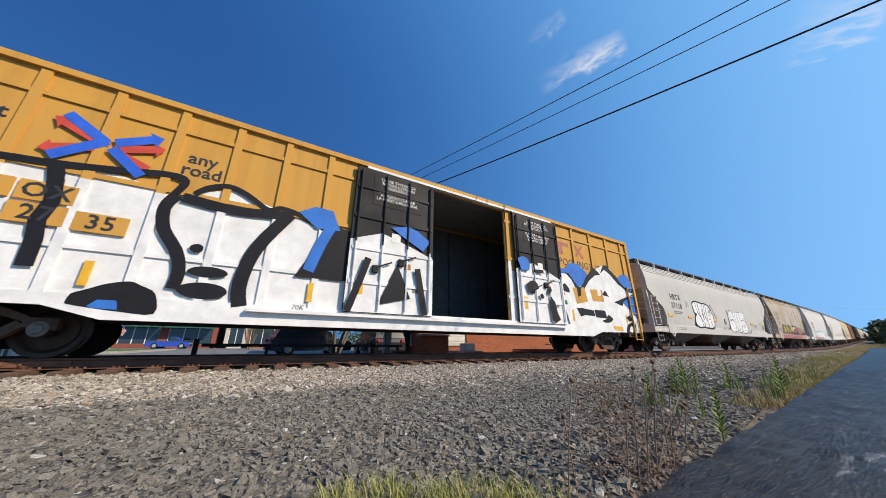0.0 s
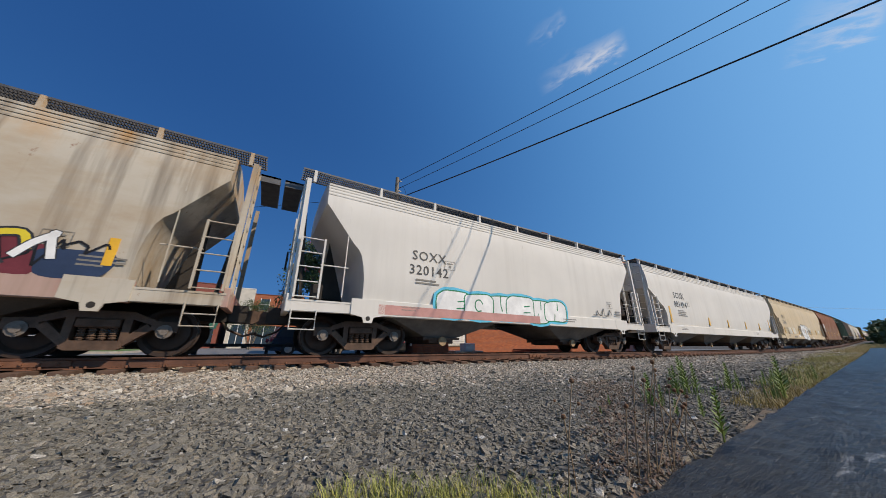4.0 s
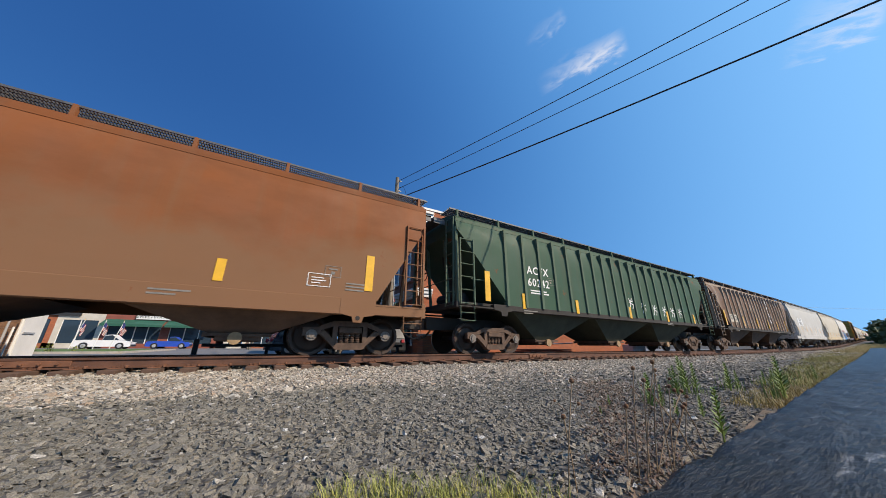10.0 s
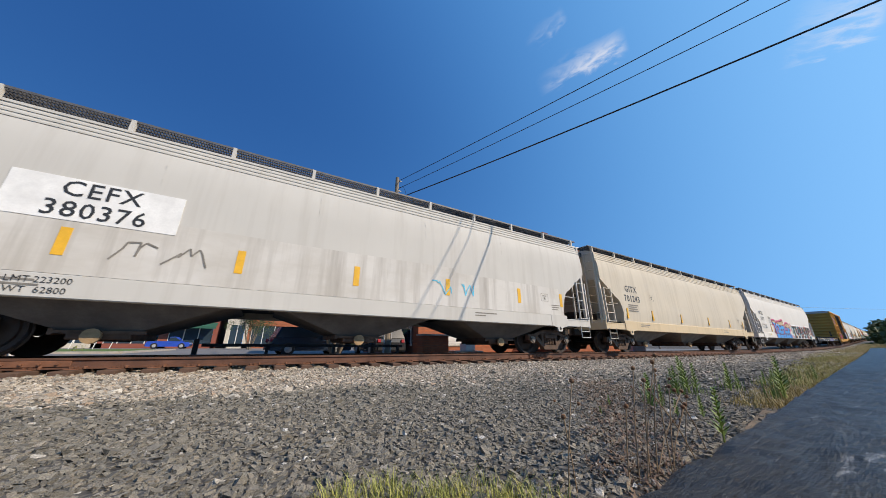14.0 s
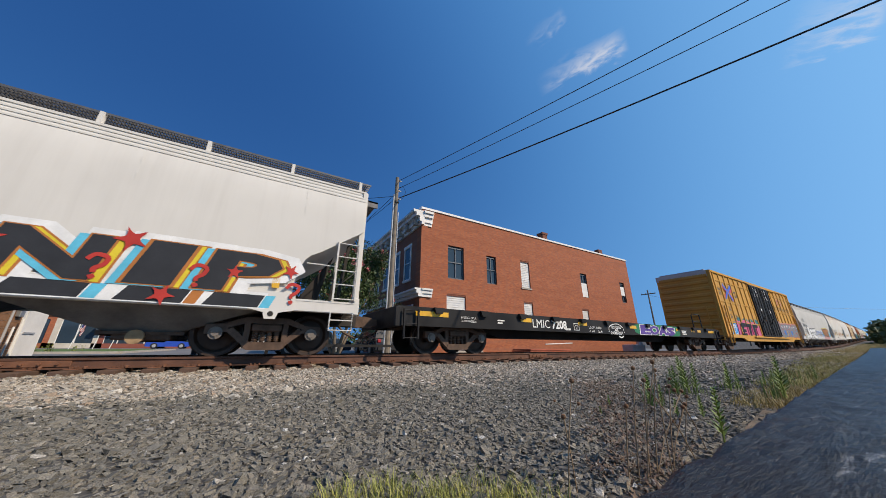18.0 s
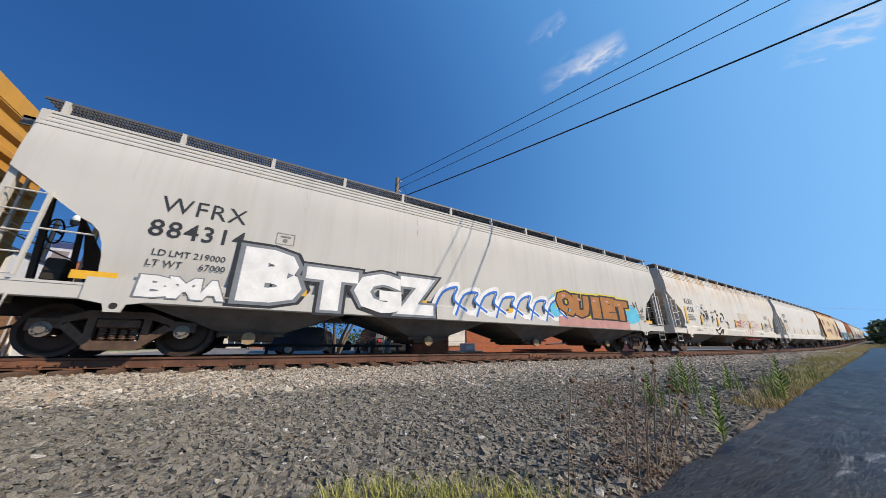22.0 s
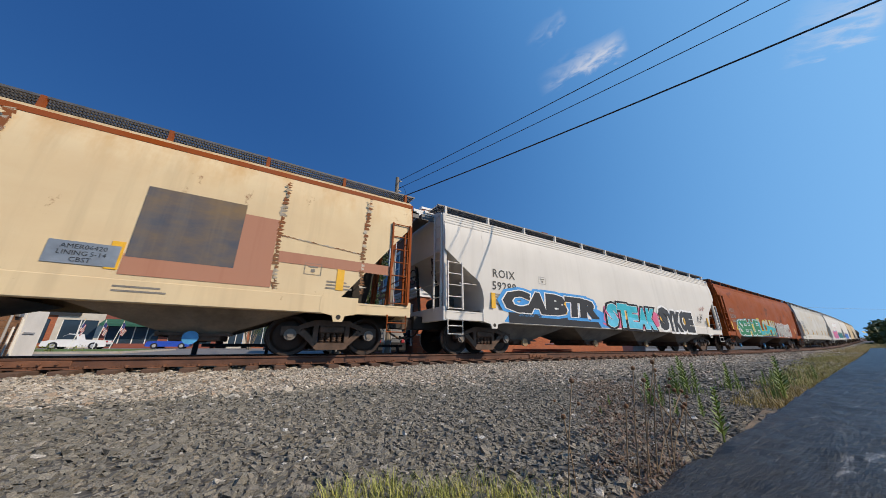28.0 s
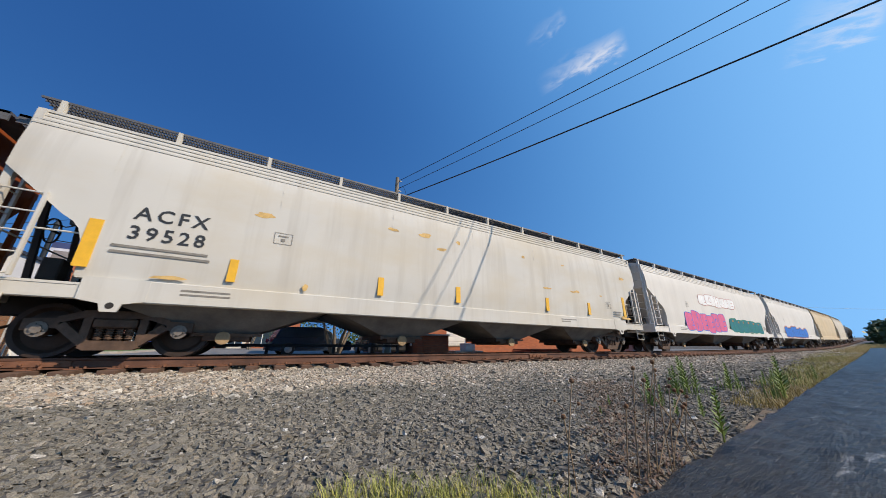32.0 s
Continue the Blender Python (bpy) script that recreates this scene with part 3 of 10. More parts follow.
        for sign in (-1, 1):
            part("end_walkway", Shape().box(sign * (half + 0.28) - 0.22, sign * (half + 0.28) + 0.22, -0.95, 0.95, eave + 0.02, eave + 0.07).box(sign * (half + 0.28) - 0.22, sign * (half + 0.28) + 0.22, -0.95, -0.91, eave - 0.12, eave + 0.07), M["walkway"], car)
    half = full
    # side sill and the end platform
    sz0 = low - (0.37 if kind != "ribbed" else 0.16)
    sill = sill or (M["under"] if kind == "ribbed" else None)
    sill_s = Shape()
    bolster = half - 1.35
    for y in (-1, 1):
        sill_s.box(-bolster, bolster, min(y * 1.60, y * 1.42), max(y * 1.60, y * 1.42), sz0, low + 0.02, 0.015)
    part("side_sill", sill_s, sill or mat, car)
    for sign in (-1, 1):
        for y in (-1, 1):
            x0, x1 = sorted((sign * bolster, sign * half))
            part("end_side_sill", Shape().box(x0, x1, min(y * 1.58, y * 1.45), max(y * 1.58, y * 1.45), sz0 + 0.02, low - 0.10, 0.012).box(x0, x1, min(y * 1.59, y * 1.45), max(y * 1.59, y * 1.45), low - 0.13, low - 0.09), (pad or sill or mat), car)
            px = sign * (half - 1.75)
            part("bolster_plate", Shape().slab([(px - 0.42, low + 0.02), (px + 0.42, low + 0.02), (px + 0.42, sz0 + 0.02), (px + 0.14, sz0 - 0.04), (px + 0.10, sz0 - 0.17), (px - 0.10, sz0 - 0.17), (px - 0.14, sz0 - 0.04), (px - 0.42, sz0 + 0.02)], min(y * 1.606, y * 1.56), max(y * 1.606, y * 1.56)), (pad or sill or mat), car)
            # no hole is cut: a flat dark disc paints the shade inside the eye
            part("lifting_eye_disc", Shape().turned([(0.0, 0.0), (0.055, 0.0)], (px, y * 1.609, sz0 - 0.07), "y", 12), M["under"], car)
    for sign in (-1, 1):
        e = sign * half
        part("end_platform", Shape().box(min(e, e - sign * 2.6), max(e, e - sign * 2.6), -1.42, 1.42, sz0 + 0.12, sz0 + 0.2), M["under"], car)
        part("end_sill", Shape().box(e - 0.06, e + 0.06, -1.58, 1.58, sz0, low + 0.02, 0.015), sill or mat, car)
        part("center_sill", Shape().box(min(e + sign * 0.35, e - sign * 3.2), max(e + sign * 0.35, e - sign * 3.2), -0.3, 0.3, 0.72, 1.1), M["under"], car)
        for y in (-1.5, 1.5):
            part("corner_post", Shape().bar((e - sign * 0.05, y, low), (e - sign * 0.02, y * 0.97, eave if kind == "smooth" else knee + 0.1), 0.10), trim, car)
        web_x = [e - sign * (inset + deep - 0.1), e - sign * 0.75, e - sign * (inset + 0.4)]
        part("center_web", Shape().slab([(web_x[0], low - 0.1), (web_x[1], low - 0.1), (web_x[2], floor_z(abs(web_x[2])) - 0.02)], -0.03, 0.03), M["under"], car)
        for y in (-0.6, 0.6):
            part("end_post", Shape().bar((e - sign * 0.3, y, low - 0.1), (e - sign * 0.1, y, knee + 0.05), 0.08), M["under"] if kind == "smooth" else trim, car)
        ladder(car, e - sign * 0.32, -1.62, low - 0.06, low + 1.35 if kind == "smooth" else eave - 0.75, trim, 0.5)
        part("stirrup_step", Shape().pipe([(e - sign * 0.08, -1.6, sz0 + 0.05), (e - sign * 0.08, -1.6, sz0 - 0.36), (e - sign * 0.58, -1.6, sz0 - 0.36), (e - sign * 0.58, -1.6, sz0 + 0.05)], 0.018).pipe([(e - sign * 0.08, -1.6, sz0 - 0.14), (e - sign * 0.58, -1.6, sz0 - 0.14)], 0.014), trim, car)
        ladder(car, e + sign * 0.05, -1.2, low - 0.1, eave, trim, along="y")
        part("grab_rail", Shape().pipe([(e - sign * 0.55, -1.5, low + 0.75), (e - sign * 1.2, -1.5, low + 0.75)], 0.016).pipe([(e, -1.3, low + 0.75), (e, 1.3, low + 0.75)], 0.016), trim, car)
        truck(car, sign * (half - 1.75))
    part("brake_reservoir", Shape().rod((-half + 0.9, -0.2, low + 0.35), (-half + 0.9, 0.9, low + 0.35), 0.22, 14).box(-half + 0.5, -half + 0.75, -0.9, -0.6, low, low + 0.4, 0.02), M["under"], car)
    part("brake_wheel", Shape().turned([(0.24, 0), (0.27, 0.02), (0.27, -0.02), (0.24, 0)], (-half - 0.12, 0.4, low + 1.2), "x", 16).box(-half - 0.12, -half - 0.09, 0.16, 0.64, low + 1.18, low + 1.22), M["under"], car)
    couplers(car, L)
    # discharge hoppers
    inner = 2 * (half - deep) - 0.4
    each = inner / bays
    for q in range(bays):
        x0 = -inner / 2 + q * each
        c, t = x0 + each / 2, 0.42
        wide = min(each / 2 - 0.03, 2.0 if kind != "ribbed" else 9.0)
        s = Shape()
        zt, zb = (low - 0.28 if kind != "ribbed" else low - 0.08), 0.42
        for y0, y1 in ((-1.40, 1.40),):
            top = [(c - wide, y0, zt), (c + wide, y0, zt), (c + wide, y1, zt), (c - wide, y1, zt)]
            bot = [(c - t, -0.75, zb), (c + t, -0.75, zb), (c + t, 0.75, zb), (c - t, 0.75, zb)]
            s.add(top + bot, [(0, 1, 2, 3), (4, 7, 6, 5), (0, 4, 5, 1), (1, 5, 6, 2), (2, 6, 7, 3), (3, 7, 4, 0)])
        # darker than the car's paint: the shade below the sill is in the colour
        h = part("discharge_hopper", s, shared(("bay", mat.name), lambda: plain("shaded_hopper_" + mat.name, BAY_SHADED.get(mat.name, (0.17, 0.16, 0.145)), 0.85, 0.0, 0.4, 2.0)), car)
        part("outlet_gate", Shape().box(c - 0.42, c + 0.42, -0.82, 0.82, 0.30, 0.43, 0.02).rod((c - 0.05, -0.95, 0.36), (c - 0.05, 0.95, 0.36), 0.09, 10).box(c - 0.62, c + 0.62, -0.86, -0.80, 0.40, 0.46).box(c - 0.62, c - 0.56, -0.86, 0.86, 0.38, 0.48), M["truck"], h)
        part("outlet_cap", Shape().rod((c - 0.05, -1.0, 0.36), (c - 0.05, -0.93, 0.36), 0.13, 12), M[cap], h, "round cap on the outlet pipe")
        if kind == "smooth":
            part("floor_sheet", Shape().box(x0, x0 + each, -1.38, 1.38, low - 0.2, low - 0.16), M["under"], car)
    if kind == "smooth":
        seam = shared(("seam", mat.name, low, eave), lambda: Shape().add([(x, -side_y(z, hop) - 0.004, z) for z in (low + 0.02, eave - 0.9, eave - 0.6, eave - 0.32) for x in (-0.012, 0.012)], [(0, 1, 3, 2), (2, 3, 5, 4), (4, 5, 7, 6)]).mesh("weld_seam", trim))
        n_seam = max(3, round((half - deep) * 2 / 2.9))
        for q in range(n_seam + 1):
            part("weld_seam", seam, None, car).location = (-(half - deep) + 2 * (half - deep) * q / n_seam, 0, 0)
    if kind == "ribbed":
        rib = shared(("rib", mat.name), lambda: Shape().slab([(-0.05, low), (0.05, low), (0.05, eave - 0.14), (-0.05, eave - 0.14)], -1.648, -1.48).mesh("rib", trim))
        for x in (0.0, 0.71, 1.42, 2.14, 2.88, 3.8, 4.6, 5.4, 6.2, 7.03):
            for sign in ((-1, 1) if x else (1,)):
                part("rib", rib, None, car).location = (sign * x, 0, 0)
    return car, hop


# hopper tones by car paint, with the shade under the car mixed in
BAY_SHADED = {"paint_dark_green": (0.035, 0.045, 0.03), "paint_weathered_brown": (0.07, 0.05, 0.04), "paint_faded_rust": (0.14, 0.085, 0.055), "paint_orange_rust": (0.085, 0.06, 0.045), "paint_dirty_grey": (0.07, 0.06, 0.05), "paint_light_grey": (0.13, 0.12, 0.11), "paint_patchy_cream": (0.26, 0.20, 0.14)}


# ---- lettering and sprayed pictures on car sides ----
def letters(text, size, mat, bold=0.0, spacing=1.0):
    if bold < 0.02 and ("M" in text or "W" in text):
        bold = 0.0
    key = ("text", text, size, mat.name, bold, spacing)
    if key not in SHARED:
        c = bpy.data.curves.new("lettering", "FONT")
        c.body, c.size, c.align_x, c.align_y, c.offset, c.space_character = text, size, "CENTER", "CENTER", bold, spacing
        c.resolution_u = 2
        ob = new("lettering_curve", c)
        me = bpy.data.meshes.new_from_object(ob)
        bpy.data.objects.remove(ob)
        me.materials.clear()
        me.materials.append(mat)
        SHARED[key] = me
    return SHARED[key]


def write(owner, text, x, z, size, mat, y=-1.60, lean=0.0, bold=0.0, name="lettering", spacing=1.0, spin=0.0):
    m = pose(x, y, z, 90 - math.degrees(lean), spin, 0)
    if " " not in text:
        ob = part(name, letters(text, size, mat, bold, spacing), None, owner)
        ob.matrix_basis = m
        return ob
    # each word is a piece of its own
    placed, along, gap = [], 0.0, 0.3 * size * spacing
    for word in text.split(" "):
        if word:
            me = letters(word, size, mat, bold, spacing)
            xs = [v.co.x for v in me.vertices]
            placed.append((me, along - min(xs)))
            along += max(xs) - min(xs)
        along += gap
    for me, dx in placed:
        ob = part(name, me, None, owner)
        ob.matrix_basis = m @ Matrix.Translation((dx - (along - gap) / 2, 0, 0))
    return ob


def flat(owner, name, polys, mat, y, label=""):
    """Thin painted shapes: polygons in x, z, each a fan about its middle."""
    if len(polys) > 1 and name in ("paint_patch", "primer_patch", "grey_patch", "placard", "sprayed_shape", "sprayed_panel", "sprayed_star", "emblem", "emblem_arrow"):
        return [flat(owner, name, [poly], mat, y, label) for poly in polys][0]
    s = Shape()
    for poly in polys:
        cx, cz = sum(p[0] for p in poly) / len(poly), sum(p[1] for p in poly) / len(poly)
        n = len(poly)
        s.add([(cx, y, cz)] + [(a, y, b) for a, b in poly], [(0, 1 + i, 1 + (i + 1) % n) for i in range(n)])
    return part(name, s, mat, owner, label)


def rect(x0, x1, z0, z1):
    return [(x0, z0), (x1, z0), (x1, z1), (x0, z1)]


def bars(owner, x, z, widths, mat, y=-1.602, height=0.032, pitch=0.075):
    """Small writing too fine to read, as plain bars."""
    flat(owner, "small_lettering", [rect(x, x + w, z - i * pitch, z - i * pitch + height) for i, w in enumerate(widths)], mat, y)


def blob(rng, x0, x1, z0, z1, points=28, rough=0.16, power=0.7):
    """A rounded block with a softly uneven outline."""
    out = []
    waves = [(k, rng.uniform(0, 6.283), rng.uniform(0.3, 1.0) * rough / k ** 0.5) for k in (1, 2, 3, 5)]
    points = max(points, 22)
    for k in range(points):
        a = 2 * math.pi * k / points
        c, s = math.cos(a), math.sin(a)
        r = 1 + sum(w * math.sin(n * a + p) for n, p, w in waves) * 0.5
        out.append(((x0 + x1) / 2 + (x1 - x0) / 2 * math.copysign(abs(c) ** power, c) * r, (z0 + z1) / 2 + (z1 - z0) / 2 * math.copysign(abs(s) ** power, s) * r))
    return out


def grown(poly, d):
    cx, cz = sum(p[0] for p in poly) / len(poly), sum(p[1] for p in poly) / len(poly)
    return [(x + d * (x - cx) / max(0.05, math.hypot(x - cx, z - cz)), z + d * (z - cz) / max(0.05, math.hypot(x - cx, z - cz))) for x, z in poly]


def sprayed_piece(car, x0, x1, z0, z1, count, fill, line, halo, seed, accent=None, y=-1.600, under=None):
    """Overlapping rounded shapes in the manner of sprayed lettering, each with outline, fill and inner strokes a few millimetres proud."""
    rng = random.Random(seed)
    step = (x1 - x0) / count
    shapes = []
    for k in range(count):
        a = x0 + k * step
        shapes.append(blob(rng, a - step * 0.12, a + step * rng.uniform(1.08, 1.2), z0 + rng.uniform(0, 0.06) * (z1 - z0), z1 + rng.uniform(-0.14, 0.04) * (z1 - z0), 28, 0.2, 0.5))
    group = None
    if halo:
        for q in shapes:
            ob = flat(group or car, "spray_halo" if group else "sprayed_picture", [grown(q, 0.12)], M[halo], y - 0.0012)
            group = group or ob
    for k, poly in enumerate(shapes):
        d = 0.003 + 0.0012 * (k % 2) + 0.0002 * k
        ob = flat(group or car, "spray_outline" if group else "sprayed_picture", [grown(poly, 0.04)], M[line], y - d)
        group = group or ob
        flat(group, "spray_fill", [poly], M[fill], y - d - 0.0006)
        if under:
            flat(group, "spray_shade", [[(px, z0 + (pz - z0) * 0.36) for px, pz in poly]], M[under], y - d - 0.0009)
        cx, cz = sum(p[0] for p in poly) / len(poly), sum(p[1] for p in poly) / len(poly)
        w, h = step * 0.5, (z1 - z0) * 0.5
        sort, thick = rng.randrange(4), 0.05 * (z1 - z0)
        if sort == 0:
            strokes = [curve([(cx + rng.uniform(-0.2, 0.2) * w, cz + 0.9 * h), (cx - 0.05 * w, cz + 0.2 * h), (cx + 0.08 * w, cz - 0.35 * h)])]
        elif sort == 1:
            strokes = [curve([(cx + 0.35 * w * math.cos(q), cz + 0.45 * h * math.sin(q)) for q in (0.3, 1.3, 2.3, 3.3, 4.3, 5.3)])]
        elif sort == 2:
            strokes = [curve([(cx + 0.95 * w, cz + 0.25 * h), (cx + 0.3 * w, cz + 0.15 * h)]), curve([(cx + 0.95 * w, cz - 0.3 * h), (cx + 0.2 * w, cz - 0.35 * h)])]
        else:
            strokes = [curve([(cx - 0.3 * w, cz - 0.9 * h), (cx - 0.15 * w, cz - 0.2 * h)]), curve([(cx + 0.25 * w, cz + 0.85 * h), (cx + 0.2 * w, cz + 0.1 * h)])]
        for q in strokes:
            ribbon(group, q, thick, M[line], y - d - 0.0012, "spray_detail")
        if accent:
            gx = cx + rng.uniform(-0.3, 0.1) * w
            flat(group, "spray_glint", [blob(rng, gx - 0.28 * w, gx + 0.28 * w, cz + 0.45 * h, cz + 0.72 * h, 22, 0.2, 0.8)], M[accent], y - d - 0.0011)
    return group


def burner(car, text, x0, x1, z0, z1, fill, line, halo="", under="", seed=1, y=-1.602, lean=0.0, fat=0.05, edge=0.05, wide=0.12, shade="", drop=(0.07, -0.05), split=0.45, overlap=1.18, wave=0.06, glint=""):
    """A sprayed name: bulging letters that crowd each other, in layers of halo, shade, outline, fill and lower fill."""
    rng = random.Random(seed)
    cell = (x1 - x0) / len(text)
    places = [(x0 + (k + 0.5) * cell + rng.uniform(-0.04, 0.04) * cell, rng.uniform(-wave, wave) * (z1 - z0), rng.uniform(-0.06, 0.06), rng.uniform(0.94, 1.06)) for k in range(len(text))]

    def layer(mat, grow, depth, shift=(0.0, 0.0), cut=None):
        s = Shape()
        for k, (ch, (cx, dz, turn, size)) in enumerate(zip(text, places)):
            core, base = letters(ch, 1.0, M[fill], fat), letters(ch, 1.0, M[fill], fat + grow)
            xs, zs = [v.co.x for v in core.vertices], [v.co.y for v in core.vertices]
            sx, sz = cell * overlap * size / (max(xs) - min(xs)), (z1 - z0) / (max(zs) - min(zs))
            if ch in "I1":
                sx *= 0.55
            mx, mz = (max(xs) + min(xs)) / 2, (max(zs) + min(zs)) / 2
            pts = []
            for v in base.vertices:
                a, b = (v.co.x - mx) * sx, (v.co.y - mz) * sz
                a += b * (lean + turn)
                # edges keep an even width whatever the letter's stretch
                pts.append((cx + a + shift[0], y - depth - 0.0004 * k, (z0 + z1) / 2 + b + dz * (1 if b > 0 else 0.3) + shift[1]))
            s.add(pts, [tuple(f.vertices) for f in base.polygons])
        me = s.mesh("sprayed_lettering", M[mat])
        if cut is not None:
            bm = bmesh.new()
            bm.from_mesh(me)
            bmesh.ops.bisect_plane(bm, geom=bm.verts[:] + bm.edges[:] + bm.faces[:], plane_co=(0, 0, cut), plane_no=(0.08, 0, 1), clear_outer=True)
            bm.to_mesh(me)
            bm.free()
        return me

    group = None
    for mat, grow, depth, shift, cut, name in ((halo, wide, 0.0, (0, 0), None, "spray_halo"), (shade, edge * 0.8, 0.004, drop, None, "spray_shade"), (line, edge, 0.008, (0, 0), None, "spray_outline"),
                                               (fill, 0.0, 0.0118, (0, 0), None, "spray_fill"), (under, 0.0, 0.0124, (0, 0), z0 + split * (z1 - z0), "spray_lower_fill")):
        if mat:
            ob = part(name if group else "sprayed_lettering", layer(mat, grow, depth, shift, cut), None, group or car)
            group = group or ob
    if glint:
        for cx, dz, turn, size in places:
            flat(group, "spray_glint", [blob(rng, cx - 0.22 * cell, cx + 0.02 * cell, z1 - 0.24 * (z1 - z0) + dz, z1 - 0.14 * (z1 - z0) + dz, 22, 0.1, 0.9)], M[glint], y - 0.0165)
    return group


def ribbon(owner, points, width, mat, y, name="sprayed_line"):
    """A painted stroke of even width through points in x, z."""
    s = Shape()
    n = len(points)
    left, right = [], []
    for i, (x, z) in enumerate(points):
        a, b = points[max(0, i - 1)], points[min(n - 1, i + 1)]
        d = math.hypot(b[0] - a[0], b[1] - a[1]) or 1.0
        nx, nz = -(b[1] - a[1]) / d * width / 2, (b[0] - a[0]) / d * width / 2
        left.append((x + nx, y, z + nz))
        right.append((x - nx, y, z - nz))
    s.add(left + right, [(i, i + 1, n + i + 1, n + i) for i in range(n - 1)])
    return part(name, s, mat, owner)


def curve(points, steps=4):
    """Points of a smooth line through the given ones."""
    out, n = [], len(points)
    for i in range(n - 1):
        p0, p1, p2, p3 = points[max(0, i - 1)], points[i], points[i + 1], points[min(n - 1, i + 2)]
        for k in range(steps):
            t = k / steps
            out.append(tuple(0.5 * (2 * b + (c - a) * t + (2 * a - 5 * b + 4 * c - d) * t * t + (3 * b - a - 3 * c + d) * t ** 3) for a, b, c, d in zip(p0, p1, p2, p3)))
    return out + [points[-1]]


def stroke(owner, sort, key, width, pts, y):
    """One piece of a sprayed picture: F a filled rounded shape, P a filled angular one, L a flowing line, S a line with corners."""
    name = "sprayed_picture" if owner.type == "EMPTY" else "spray_fill" if sort in "FP" else "spray_line"
    if sort in "LS":
        return ribbon(owner, curve(pts) if sort == "L" else pts, width, M[key], y, name)
    outline = curve(list(pts) + [pts[0]], 3)[:-1] if sort == "F" else pts
    return part(name, Shape().add([(a, y, b) for a, b in outline], [tuple(range(len(outline)))]), M[key], owner)


def scrawl(car, x0, x1, z0, z1, mat, seed, y=-1.606, width=0.035):
    """A quick line drawing in spray paint."""
    rng = random.Random(seed)
    s, n = Shape(), max(3, round((x1 - x0) / 0.22))
    pts = []
    for k in range(n * 3):
        u = k / (n * 3 - 1)
        pts.append((x0 + (x1 - x0) * u + rng.uniform(-0.1, 0.1), z0 + (z1 - z0) * (rng.random() if k % 3 else rng.choice((0.05, 0.95)))))
    for (a, b), (c, d) in zip(pts, pts[1:]):
        q = math.hypot(c - a, d - b) or 1
        nx, nz = -(d - b) / q * width / 2, (c - a) / q * width / 2
        s.add([(a + nx, y, b + nz), (a - nx, y, b - nz), (c - nx, y, d - nz), (c + nx, y, d + nz)], [(0, 1, 2, 3)])
    return part("sprayed_line", s, mat, car)


def reflectors(car, spots, height=0.45, width=0.11, low=1.42, y=-1.60):
    """Upright strips of yellow tape."""
    for x in spots:
        part("reflector", Shape().box(x - width / 2, x + width / 2, y - 0.004, y + 0.02, low, low + height), M["reflector"], car)


# ---- box cars ----
NOTES = (("CLOSE THIS DOOR", "BEFORE CLOSING", "MAIN DOOR", "CIERRE ESTA PUERTA", "ANTES DE CERRAR", "LA PUERTA PRINCIPAL"),
         ("CLOSE AND LOCK", "BOTH DOORS BEFORE", "MOVING CAR", "CIERRE Y PONGA", "EL SEGURO EN AMBAS", "PUERTAS ANTES DE", "MOVER EL CARRO"))


